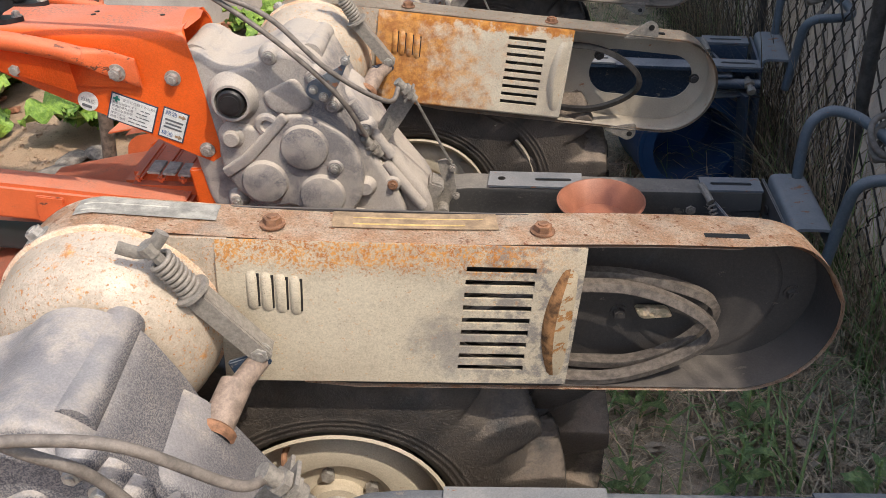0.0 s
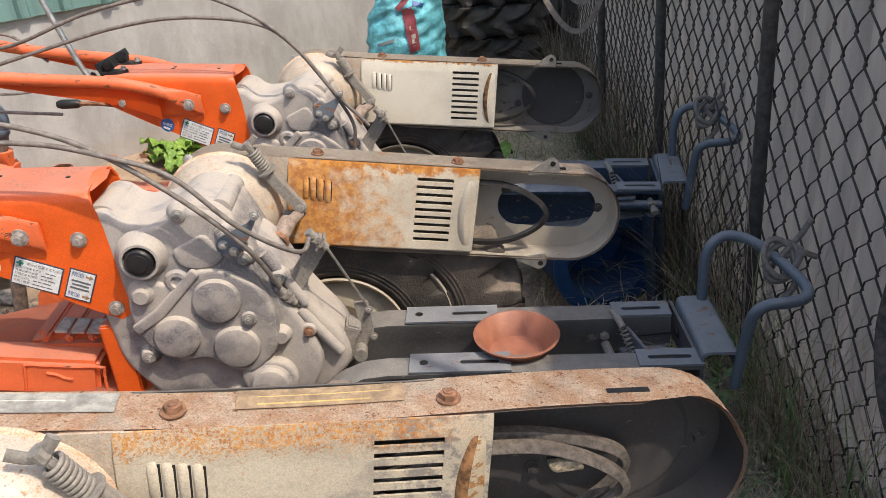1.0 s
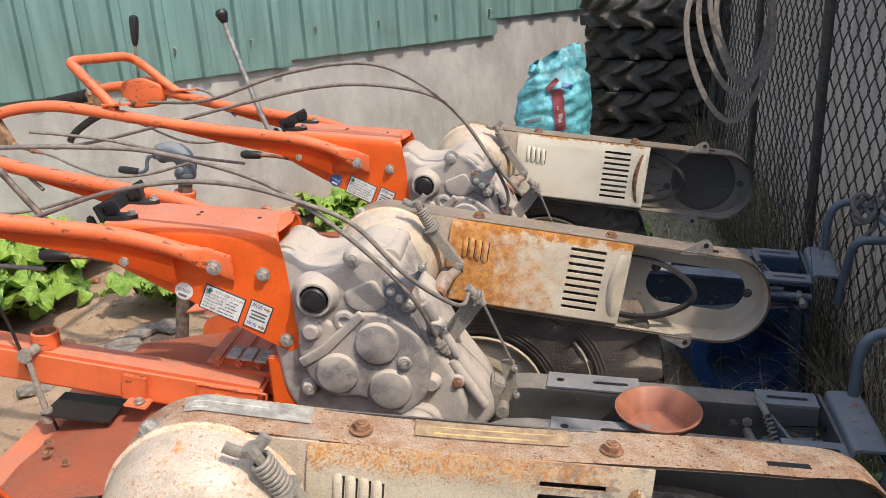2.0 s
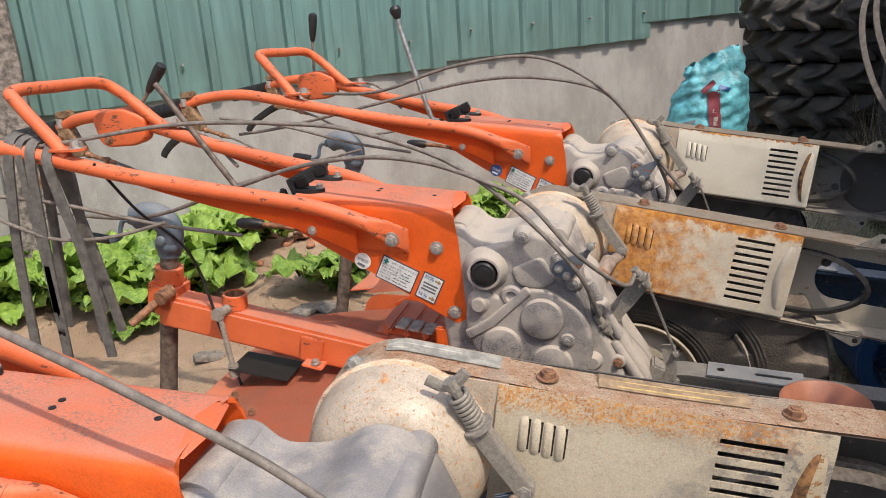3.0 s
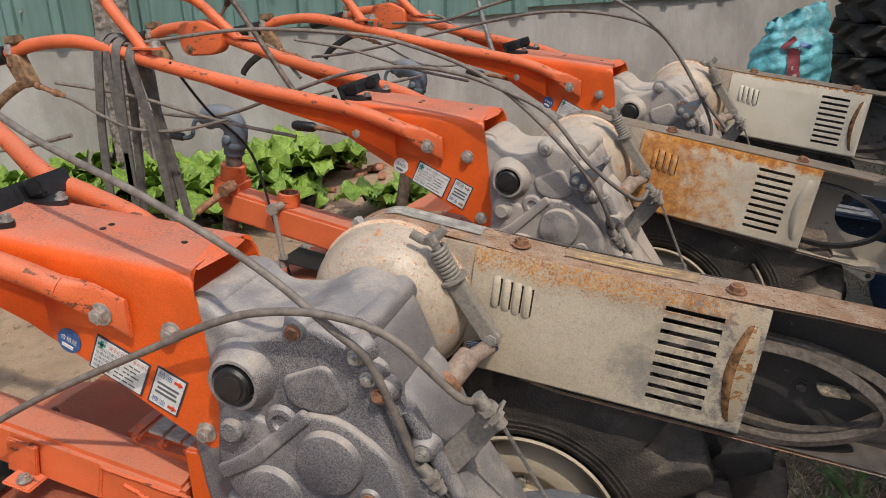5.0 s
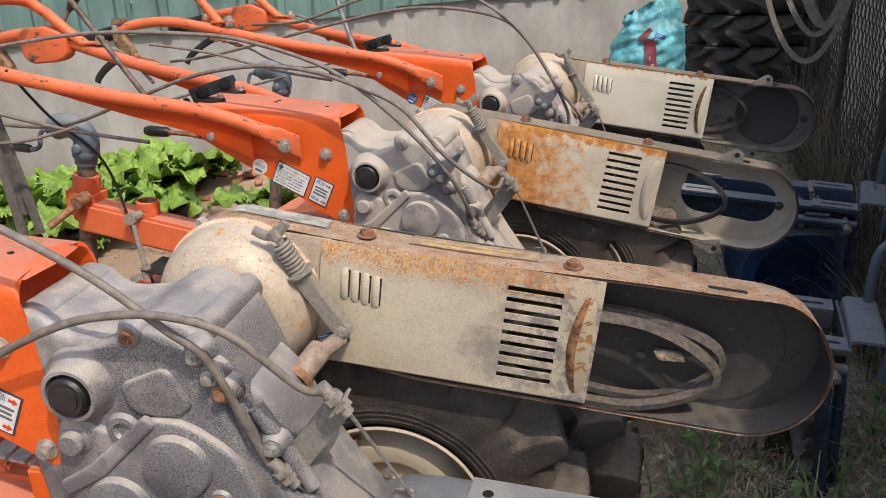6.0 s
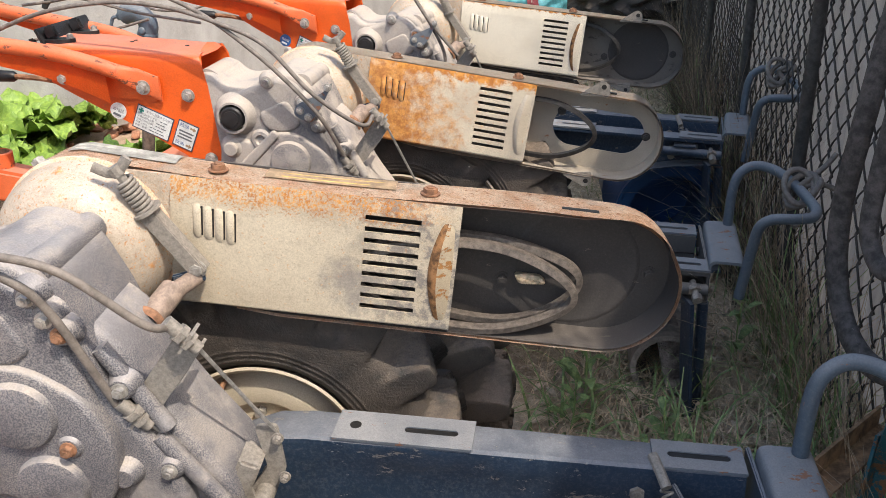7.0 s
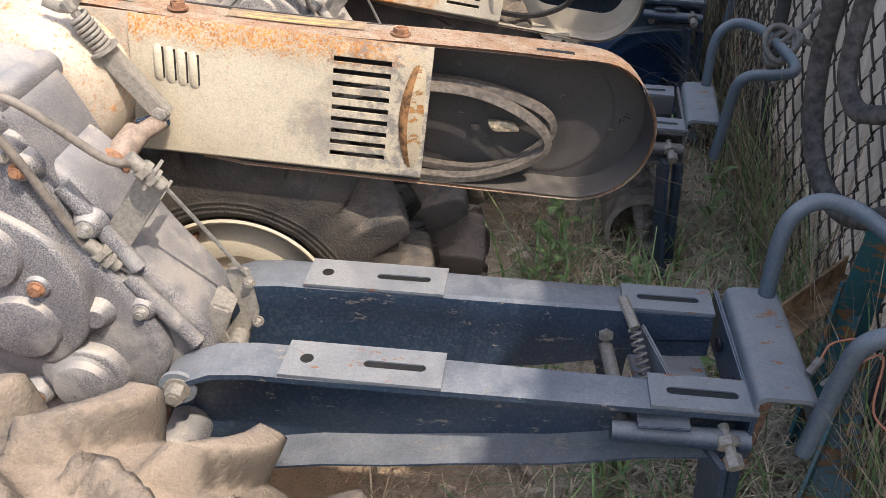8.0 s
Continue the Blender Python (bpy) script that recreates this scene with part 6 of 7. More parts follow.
    for y in (0.225, 0.915):
        bm = bmesh.new()
        prism(bm, round_outline([(-1.10, 0.37), (-0.60, 0.385), (-0.58, 0.25), (-0.70, 0.12), (-1.0, 0.12), (-1.12, 0.25)], 0.06), y - 0.003, y + 0.003)
        k.part("hood_cheek", bm, M["orange_dusty"], hood)
    bm = bmesh.new()
    box(bm, (-1.11, 0.57, 0.367), (0.14, 0.60, 0.005), Matrix.Rotation(radians(-8), 4, "Y"), 0.001)
    k.part("rear_flap", bm, M["orange_dusty"], hood, "hinged rear flap")
    for x, y in ((-1.06, 0.40), (-1.04, 0.36), (-1.06, 0.72), (-0.98, 0.33), (-0.75, 0.30)):
        k.bolt((x, y, 0.396), (0, 0, 1), 0.007, "rusty_steel", hood)
    bm = bmesh.new()
    box(bm, (-1.03, 0.51, 0.418), (0.15, 0.10, 0.004), Matrix.Rotation(radians(8), 4, "Y"), 0.001)
    k.part("rubber_flap", bm, M["black"], hood)
    # gear housing cover behind the console, with ribs and a worn nameplate
    bm = bmesh.new()
    box(bm, (-0.675, 0.66, 0.455), (0.20, 0.20, 0.09), Matrix.Rotation(radians(6), 4, "Y"), 0.02)
    for i in range(4):
        box(bm, (-0.73 + 0.045 * i, 0.63, 0.505 - 0.005 * i), (0.016, 0.17, 0.016), Matrix.Rotation(radians(6), 4, "Y"), 0.005)
    tr = k.part("transmission_cover", bm, M["orange_dusty"], None, "dusty orange ribbed casting cover")
    for i in range(3):
        bm = bmesh.new()
        box(bm, (-0.70 + 0.032 * i, 0.585 - 0.003 * i, 0.512 - 0.004 * i), (0.026, 0.055, 0.006), Matrix.Rotation(radians(8), 4, "Y"), 0.001)
        k.part("plate", bm, M["label_faint"], tr)
    bm = bmesh.new()
    prism(bm, [(-0.80, 0.47), (-0.60, 0.57), (-0.52, 0.55), (-0.52, 0.45), (-0.70, 0.40)], 0.80, 0.806, 0.0)
    k.part("side_plate", bm, M["orange"], tr)
    bm = bmesh.new()
    box(bm, (-0.57, 0.50, 0.47), (0.05, 0.03, 0.16), None, 0.004)
    k.part("upright", bm, M["orange"], tr)
    # tine shaft close above the ground
    bm = bmesh.new()
    cyl(bm, (-0.85, 0.24, 0.22), (-0.85, 0.90, 0.22), 0.02, 12)
    rr = random.Random(5)
    for i in range(9):
        y = 0.28 + 0.07 * i
        t = i * 2.4
        p = Vector((-0.85, y, 0.22))
        d = Vector((math.cos(t), 0, math.sin(t)))
        tube(bm, [p, p + d * 0.10, p + d * 0.16 + Vector((0, 0.03, -0.0))], 0.008, 6)
    k.part("tine_shaft", bm, M["rusty_steel"], hood)


def make_tiller(kind, at, yaw=0.0):
    label = ("orange walking tractor with a soot-stained cream belt cover",
             "orange walking tractor with a heavily rust-stained belt cover",
             "orange walking tractor with a fairly clean cream belt cover")[kind]
    turn = Matrix.Rotation(radians(yaw), 4, "Z")
    pivot = Vector((-0.575, 0.477, 0))
    root = thing("walking_tractor", Vector(at) + pivot + turn @ (O - pivot), label, "walking tractor", "tillers parked in a row")
    root.rotation_euler = (0, 0, radians(yaw))
    COVER["x"], COVER["z"], COVER["slope"] = ((-0.240, 0.777, radians(-8.3)), (-0.222, 0.750, radians(-10.4)), (-0.226, 0.772, radians(-7.5)))[kind]
    k = Kit(root)
    k.axle = Vector((0.035, 0, 0.045)) if kind == 2 else Vector((0, 0, 0))
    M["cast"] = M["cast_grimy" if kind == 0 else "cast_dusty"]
    gear_case(k, kind)
    console(k, kind)
    handle(k, 1, kind)
    handle(k, -1, kind)
    hoop_and_levers(k, kind)
    belt_cover(k, kind)
    tension_lever(k, kind)
    engine_frame(k, kind)
    wheel(k, (0.145, 0.05, 0.06)[kind], 0.03 + 0.3 * kind, True)
    wheel(k, 0.845, 0.25 + 0.2 * kind, False)
    rear_unit(k, kind)
    return k


TA, TB, TC = (0, 0, 0), (0.122, 0.948, 0), (0.31, 1.767, 0)
tillers = [make_tiller(0, TA), make_tiller(1, TB, -4.5), make_tiller(2, TC, -10.0)]


# ---- cables, brackets and straps on the machines ----
def cable(k, pts, r=0.0062, mat="cable", name="control_cable", parent=None, label=""):
    bm = bmesh.new()
    tube(bm, pts, r, 10, 8)
    return k.part(name, bm, M[mat], parent, label, 60)


def cable_bracket(k, kind):
    """Folded bracket on the gearbox's front edge that ends the two cable sheaths, with inner wires to the shift forks."""
    bm = bmesh.new()
    m = Matrix.Rotation(radians(-52), 4, "Y")
    box(bm, (-0.191, 0.505, 0.618), (0.115, 0.004, 0.034), m, 0.0)
    box(bm, (-0.153, 0.493, 0.671), (0.030, 0.028, 0.004), m)
    box(bm, (-0.231, 0.493, 0.566), (0.030, 0.028, 0.004), m)
    box(bm, (-0.176, 0.54, 0.611), (0.03, 0.07, 0.004), m)
    br = k.part("cable_bracket", bm, M["bracket"], None, "folded galvanised cable bracket")
    for p, d in (((-0.156, 0.488, 0.676), (0.55, 0.15, -0.8)), ((-0.231, 0.485, 0.571), (0.5, 0.2, -0.8))):
        bm = bmesh.new()
        p, d = Vector(p), Vector(d).normalized()
        cyl(bm, p - d * 0.028, p + d * 0.022, 0.0085, 12)
        cyl(bm, p - d * 0.010, p - d * 0.002, 0.013, 6)
        cyl(bm, p + d * 0.004, p + d * 0.010, 0.013, 6)
        k.part("cable_end", bm, M["bracket"], br)
    for a, b in (((-0.143, 0.492, 0.658), (-0.088, 0.565, 0.481)), ((-0.220, 0.49, 0.553), (-0.138, 0.545, 0.426))):
        bm = bmesh.new()
        cyl(bm, a, b, 0.0026, 8)
        k.part("wire", bm, M["steel"], br)
    # shift forks at the frame's rear end
    bm = bmesh.new()
    prism(bm, round_outline([(-0.118, 0.498), (-0.088, 0.500), (-0.084, 0.425), (-0.115, 0.382), (-0.140, 0.390), (-0.108, 0.432)], 0.008), 0.560, 0.566)
    prism(bm, round_outline([(-0.168, 0.435), (-0.135, 0.445), (-0.120, 0.390), (-0.150, 0.370)], 0.008), 0.535, 0.541)
    cyl(bm, (-0.116, 0.53, 0.391), (-0.116, 0.60, 0.391), 0.014, 14)
    box(bm, (-0.133, 0.55, 0.436), (0.03, 0.05, 0.06), Matrix.Rotation(radians(25), 4, "Y"), 0.004)
    fk = k.part("shift_fork", bm, M["bracket"], None, "dusty steel shift fork")
    for x, y, z in ((-0.088, 0.558, 0.481), (-0.138, 0.532, 0.424), (-0.086, 0.558, 0.418)):
        k.bolt((x, y, z), (0, -1, 0), 0.006, "bracket", fk)


def upper_plate(k):
    """Blued steel plate that holds the cables by the drum."""
    bm = bmesh.new()
    prism(bm, round_outline([(-0.240, 0.770), (-0.262, 0.748), (-0.325, 0.722), (-0.332, 0.700), (-0.300, 0.682), (-0.272, 0.712)], 0.010), 0.440, 0.444)
    p = k.part("cable_plate", bm, M["grey_blue"], None, "blue-grey steel guide plate")
    for x, z in ((-0.316, 0.710), (-0.300, 0.695), (-0.252, 0.758)):
        k.bolt((x, 0.440, z), (0, -1, 0), 0.0065, "steel", p)


for k, kind in zip(tillers, (0, 1, 2)):
    cable_bracket(k, kind)
    if kind:
        upper_plate(k)

# machine 0: two cables crossing over the gearbox
cable(tillers[0], [(-1.75, 0.35, 0.05), (-1.45, 0.40, 0.22), (-1.151, 0.45, 0.398), (-0.826, 0.45, 0.602), (-0.581, 0.445, 0.729), (-0.467, 0.435, 0.785), (-0.393, 0.43, 0.806), (-0.318, 0.43, 0.808), (-0.253, 0.44, 0.782), (-0.189, 0.46, 0.710), (-0.168, 0.484, 0.690)], 0.0050, label="grey-brown sheathed control cable")
cable(tillers[0], [(-1.33, 0.775, 0.985), (-1.21, 0.70, 1.03), (-1.06, 0.61, 1.045), (-0.90, 0.56, 1.01), (-0.755, 0.51, 0.970), (-0.557, 0.45, 0.924), (-0.418, 0.44, 0.856), (-0.330, 0.44, 0.788), (-0.286, 0.45, 0.737), (-0.248, 0.478, 0.590)], 0.0050, label="grey-brown sheathed control cable")
# machines 1 and 2: paired cables arching over the gearbox
cable(tillers[1], [(-1.60, 0.35, 0.99), (-1.40, 0.36, 0.99), (-1.1, 0.41, 1.02), (-0.831, 0.43, 1.011), (-0.692, 0.43, 0.989), (-0.527, 0.43, 0.931), (-0.391, 0.42, 0.835), (-0.281, 0.43, 0.711), (-0.238, 0.47, 0.600)], 0.0046, label="grey-brown sheathed control cable")
cable(tillers[1], [(-1.62, 0.52, 0.80), (-1.3, 0.50, 0.79), (-1.05, 0.46, 0.86), (-0.855, 0.43, 0.921), (-0.703, 0.43, 0.941), (-0.577, 0.43, 0.930), (-0.463, 0.42, 0.897), (-0.369, 0.42, 0.850), (-0.278, 0.42, 0.748), (-0.190, 0.45, 0.675), (-0.168, 0.484, 0.690)], 0.0046, label="grey-brown sheathed control cable")
cable(tillers[2], [(-1.60, 0.40, 0.83), (-1.435, 0.45, 0.849), (-1.036, 0.45, 0.933), (-0.801, 0.45, 0.978), (-0.618, 0.45, 0.986), (-0.438, 0.44, 0.956), (-0.351, 0.44, 0.889), (-0.266, 0.44, 0.763), (-0.19, 0.46, 0.66)], 0.0050, label="grey-brown sheathed control cable")
cable(tillers[2], [(-1.38, 0.60, 0.93), (-1.107, 0.46, 0.953), (-0.869, 0.45, 1.020), (-0.640, 0.45, 1.046), (-0.494, 0.45, 1.003), (-0.351, 0.43, 0.895), (-0.238, 0.46, 0.690), (-0.240, 0.475, 0.595)], 0.0050, label="grey-brown sheathed control cable")
# short leads at the handles
for kk in tillers:
    cable(kk, [(-1.60, 0.31, 0.90), (-1.50, 0.33, 0.885), (-1.38, 0.36, 0.86), (-1.2, 0.42, 0.80), (-1.02, 0.47, 0.76)], 0.0045)
    cable(kk, [(-1.33, 0.77, 0.95), (-1.25, 0.76, 0.93), (-1.15, 0.72, 0.86)], 0.0045)
# dark thin line hanging by machine 1's tail
cable(tillers[1], [(-1.28, 0.36, 0.95), (-1.24, 0.42, 0.83), (-1.18, 0.50, 0.70), (-1.13, 0.50, 0.50), (-1.08, 0.49, 0.30)], 0.0035, "black")


def strap(pts, w, label):
    bm = bmesh.new()
    # the belt's width always lies along the bar
    line, side, rows = smooth_path(pts, 10), Vector((0.96, 0, -0.26)), []
    for i, p in enumerate(line):
        d = (line[min(i + 1, len(line) - 1)] - line[max(i - 1, 0)]).normalized()
        s = (side - d * side.dot(d)).normalized()
        o = d.cross(s) * 0.0042
        rows.append([bm.verts.new(p - s * w + o), bm.verts.new(p - s * w * 0.8 - o), bm.verts.new(p + s * w * 0.8 - o), bm.verts.new(p + s * w + o)])
    for a, b in zip(rows, rows[1:]):
        for j in range(4):
            bm.faces.new((a[j], a[(j + 1) % 4], b[(j + 1) % 4], b[j]))
    bm.faces.new(rows[0])
    bm.faces.new(rows[-1])
    ob = finish(bm, "old_belt", M["strap"], smooth=30)
    return tagged(ob, label, "belt", "old belts hung over a handlebar")


def hung(x, dx, low, lean, y=1.375):
    """A loop of old belt over the handlebar of machine 1."""
    top = 0.962 + (-1.25 - x) * 0.27 + 0.018
    return [(x + lean + dx, y + 0.065, low + 0.02), (x + dx + lean * 0.5, y + 0.06, (top + low) / 2), (x + dx, y + 0.045, top - 0.05), (x + dx * 0.6, y + 0.022, top), (x, y - 0.002, top + 0.004), (x, y - 0.026, top - 0.025), (x + lean * 0.3, y - 0.03, top - 0.12), (x + lean * 0.7, y - 0.03, (top + low) / 2), (x + lean, y - 0.03, low)]


FLAT = "flat grey rubber belt hung over an orange handlebar"
strap(hung(-1.349, 0.02, 0.52, -0.043), 0.0115, FLAT)
strap(hung(-1.300, 0.03, 0.50, -0.014), 0.0115, FLAT)
strap(hung(-1.262, -0.03, 0.51, 0.060), 0.0115, FLAT)
strap(hung(-1.325, 0.05, 0.56, 0.010), 0.008, "narrow dark rubber belt hung over an orange handlebar")

# ---- loose things ----
# plastic bowl on machine 1's frame
bm = bmesh.new()
lathe(bm, (0.322, 1.392, 0.366), (0.03, -0.04, 1), [(0, 0), (0.0, 0.052), (0.004, 0.056), (0.046, 0.078), (0.048, 0.086), (0.052, 0.087), (0.053, 0.083), (0.048, 0.077), (0.010, 0.054), (0.006, 0.0)], 48)
bowl = finish(bm, "plant_saucer", M["bowl"], smooth=50)
tagged(bowl, "round reddish-brown plastic bowl standing on a frame rail", "bowl")


def tractor_tyre(at, R, w, turn, tilt=0.0):
    spin = Matrix.Rotation(turn, 3, "Z") @ Matrix.Rotation(radians(90), 3, "X")
    packs = tyre_mesh(R, R * 0.52, w, 14, 0.040)
    ob = tyre_piece("stacked_tyre", packs[0], spin, M["rubber_dark"])
    for pack in packs[1:]:
        tyre_piece("lug", pack, spin, M["rubber_dark"], ob)
    ob.location = at
    ob.rotation_euler = (tilt, tilt * 0.5, 0)
    return tagged(ob, "large black lugged tractor tyre lying in a stack", "tyre", "stack of tractor tyres")


for i in range(6):
    tractor_tyre((1.14 + 0.02 * math.sin(i * 2.1), 4.98 + 0.02 * math.cos(i * 1.7), 0.09 + 0.176 * i), 0.41, 0.085, i * 0.7, 0.01 * math.sin(i * 3))


def sack():
    """A slumped woven sack, knotted at its mouth."""
    bm = bmesh.new()
    n, m = 88, 68
    rows = []
    for j in range(m + 1):
        f = j / m
        z = 0.80 * f
        w = 0.215 * (1 - 0.10 * f) * min(1, 0.55 + f * 4)
        d = 0.15 * (1 - 0.35 * f) * min(1, 0.55 + f * 4)
        if f > 0.82:
            g = (f - 0.82) / 0.18
            w *= 1 - 0.35 * g
            d *= 1 - 0.55 * g
        row = []
        for i in range(n):
            t = 2 * math.pi * i / n
            p = Vector((w * math.cos(t), d * math.sin(t), z))
            fold = 0.022 * noise.noise((p.x * 9, p.y * 9, p.z * 5)) + (0.014 + 0.03 * max(0, f - 0.6)) * noise.noise((p.x * 9, p.y * 9, p.z * 26 + 3)) - 0.012 * abs(noise.noise((p.x * 17 + p.z * 11, p.y * 17, p.z * 21)))
            nrm = Vector((math.cos(t), math.sin(t), 0))
            p += nrm * fold * (1.6 if f > 0.75 else 1.0)
            p.z += 0.05 * f * math.cos(t) + 0.02 * max(0, f - 0.8) / 0.2 * noise.noise((math.cos(t) * 4, math.sin(t) * 4, 7))
            row.append(bm.verts.new(p))
        rows.append(row)
    for a, b in zip(rows, rows[1:]):
        for i in range(n):
            bm.faces.new((a[i], a[(i + 1) % n], b[(i + 1) % n], b[i]))
    bm.faces.new(rows[0][::-1])
    root = thing("woven_sack", (0.435, 4.27, 0.01), "turquoise woven plastic sack, crumpled, with a wine-red print", "sack")
    root.rotation_euler = (0, 0, radians(6))
    body = finish(bm, "sack_body", M["bag"], root, smooth=60)
    for x, z, w, h, mat, a in ((0.0, 0.53, 0.055, 0.22, "wine_print", 4), (0.005, 0.50, 0.022, 0.10, "label_faint", 4), (-0.125, 0.50, 0.075, 0.014, "label_ink", 6), (-0.03, 0.665, 0.07, 0.03, "wine_print", 35), (0.045, 0.64, 0.06, 0.02, "label_blue", -30)):
        bm = bmesh.new()
        g = 10
        rows = []
        for j in range(g + 1):
            row = []
            for i in range(g + 1):
                u, v = (i / g - 0.5) * w, (j / g - 0.5) * h
                ca, sa = math.cos(radians(a)), math.sin(radians(a))
                px, pz = x + u * ca - v * sa, z + u * sa + v * ca
                row.append((px, pz))
            rows.append(row)
        vs = []
        for row in rows:
            out = []
            for px, pz in row:
                f = pz / 0.80
                ww, dd = 0.215 * (1 - 0.10 * f), 0.15 * (1 - 0.35 * f)
                c = max(-0.98, min(0.98, px / ww))
                t = -math.acos(c)
                q = Vector((ww * math.cos(t), dd * math.sin(t), pz))
                fold = 0.022 * noise.noise((q.x * 9, q.y * 9, q.z * 5)) + (0.014 + 0.03 * max(0, f - 0.6)) * noise.noise((q.x * 9, q.y * 9, q.z * 26 + 3))
                q += Vector((math.cos(t), math.sin(t), 0)) * (fold + (0.006 if mat != "label_white" else 0.009))
                q.z += 0.05 * f * math.cos(t)
                out.append(bm.verts.new(q))
            vs.append(out)
        for p, q in zip(vs, vs[1:]):
            for i in range(g):
                bm.faces.new((p[i], p[i + 1], q[i + 1], q[i]))
        finish(bm, "print_patch", M[mat], body, smooth=60)


sack()

# slack grey hose loops hung on the fence
for i, (y, z, a, b) in enumerate(((2.75, 0.98, 0.14, 0.25), (2.82, 1.02, 0.12, 0.21), (2.9, 1.05, 0.10, 0.22), (2.98, 1.0, 0.09, 0.18))):
    bm = bmesh.new()
    cx = 0.86 + 0.04 * i
    pts = [Vector((cx + a * math.cos(t) + 0.02 * math.sin(2 * t), y + 0.05 * math.sin(t), z + b * math.sin(t))) for t in [2 * math.pi * j / 40 for j in range(40)]]
    sweep(bm, pts, [(-0.009, -0.003), (0.009, -0.003), (0.009, 0.003), (-0.009, 0.003)], True, (0, 1, 0))
    tagged(finish(bm, "hung_belt", M["cable"], smooth=40), "grey rubber belt loop hung on the wire fence", "belt", "belts hung on the fence")
# thick black rubber loop hung near the first bumper
bm = bmesh.new()
sweep(bm, smooth_path([(0.83, 0.93, 1.40), (0.77, 0.88, 1.05), (0.728, 0.848, 0.80), (0.72, 0.853, 0.66), (0.72, 0.825, 0.56), (0.722, 0.77, 0.505), (0.727, 0.698, 0.492), (0.738, 0.625, 0.52), (0.762, 0.575, 0.59), (0.80, 0.57, 0.78), (0.83, 0.62, 1.15)], 8), ring(0.0165, 12, 0.011))
tagged(finish(bm, "rubber_hose", M["hose"], smooth=60), "cracked grey-black rubber hose hanging from the fence", "hose", "hoses on the fence")
bm = bmesh.new()
sweep(bm, smooth_path([(0.82, 0.84, 1.30), (0.75, 0.79, 0.92), (0.722, 0.768, 0.71), (0.72, 0.738, 0.648), (0.726, 0.69, 0.640), (0.745, 0.645, 0.69), (0.79, 0.63, 0.92), (0.83, 0.66, 1.2)], 8), ring(0.0135, 12, 0.010))
tagged(finish(bm, "rubber_hose", M["hose"], smooth=60), "cracked grey-black rubber hose hanging from the fence", "hose", "hoses on the fence")


def tie(at, sx):
    """A rag knotted round the bumper and the fence wire."""
    at = Vector(at)
    bm = bmesh.new()
    for i in range(3):
        pts = [at + Vector((0.030 * math.cos(t) + 0.006 * i, 0.026 * math.sin(t), 0.030 * math.sin(t + i * 0.8) - 0.008 * i)) for t in [2 * math.pi * j / 18 for j in range(18)]]
        sweep(bm, pts, ring(0.0065, 8), True)
    tube(bm, [at, at + Vector((0.05, 0.02, 0.03)), at + Vector((sx, 0.03, 0.06))], 0.006, 8)
    tube(bm, [at, at + Vector((0.02, -0.03, -0.04)), at + Vector((-0.02, -0.05, -0.07))], 0.0065, 8)
    tube(bm, [at, at + Vector((0.05, 0.01, 0.0)), at + Vector((sx, 0.0, -0.01))], 0.006, 8)
    tagged(finish(bm, "rope_tie", M["cable"], smooth=60), "grey rag rope tying a bumper to the fence", "rope", "ropes on the bumpers")


tie((0.844, 1.337, 0.524), 0.08)
tie((1.028, 2.066, 0.604), 0.06)

# red wires with bullet plugs over the first bumper
wires = thing("wire_leads", (0.59, 0.37, 0.44), "two thin reddish-brown wires with bullet plugs", "wire")
for pts in ([(0.610, 0.43, 0.445), (0.625, 0.44, 0.46), (0.655, 0.43, 0.475), (0.675, 0.41, 0.49), (0.69, 0.39, 0.49)], [(0.62, 0.40, 0.445), (0.635, 0.40, 0.46), (0.66, 0.395, 0.475), (0.645, 0.36, 0.43), (0.66, 0.34, 0.41)]):
    bm = bmesh.new()
    tube(bm, [Vector(p) - Vector((0.59, 0.37, 0.44)) for p in pts], 0.0014, 6)
    w = finish(bm, "wire", M["bowl"], wires)
    bm = bmesh.new()
    a, b = Vector(pts[0]) - Vector((0.59, 0.37, 0.44)), Vector(pts[1]) - Vector((0.59, 0.37, 0.44))
    cyl(bm, a - (b - a).normalized() * 0.022, a, 0.005, 10)
    finish(bm, "plug", M["cable"], w)
    bm = bmesh.new()
    a, b = Vector(pts[-1]) - Vector((0.59, 0.37, 0.44)), Vector(pts[-2]) - Vector((0.59, 0.37, 0.44))
    cyl(bm, a - (b - a).normalized() * 0.022, a, 0.005, 10)
    finish(bm, "plug", M["cable"], w)


def angle_bar(parent, a, b, w, mat, up=(0, 0, 1)):
    bm = bmesh.new()
    sweep(bm, [Vector(a), Vector(b)], [(-w, -w), (w, -w), (w, -w + 0.005), (-w + 0.005, -w + 0.005), (-w + 0.005, w), (-w, w)], up=up)
    finish(bm, "angle_bar", M[mat], parent)


M["teal_rust"] = dusty("rusting_turquoise_paint", (0.028, 0.135, 0.17), 0.55, 0.3, 1.5, (0.30, 0.26, 0.22), (0.25, 0.13, 0.06), scale=14)
rack = thing("angle_iron_frame", (0, 0, 0), "old turquoise angle-iron frame, rusting, leaning by the fence", "metal frame")
angle_bar(rack, (0.640, 0.655, 0.295), (0.845, 0.832, 0.300), 0.020, "lever_brown")
angle_bar(rack, (0.865, 0.875, 0.02), (0.780, 0.662, 0.50), 0.028, "teal_rust")
angle_bar(rack, (0.640, 0.415, 0.03), (0.855, 0.705, 0.225), 0.030, "teal_rust")
angle_bar(rack, (0.760, 0.700, 0.02), (0.800, 0.735, 0.34), 0.018, "teal_rust")
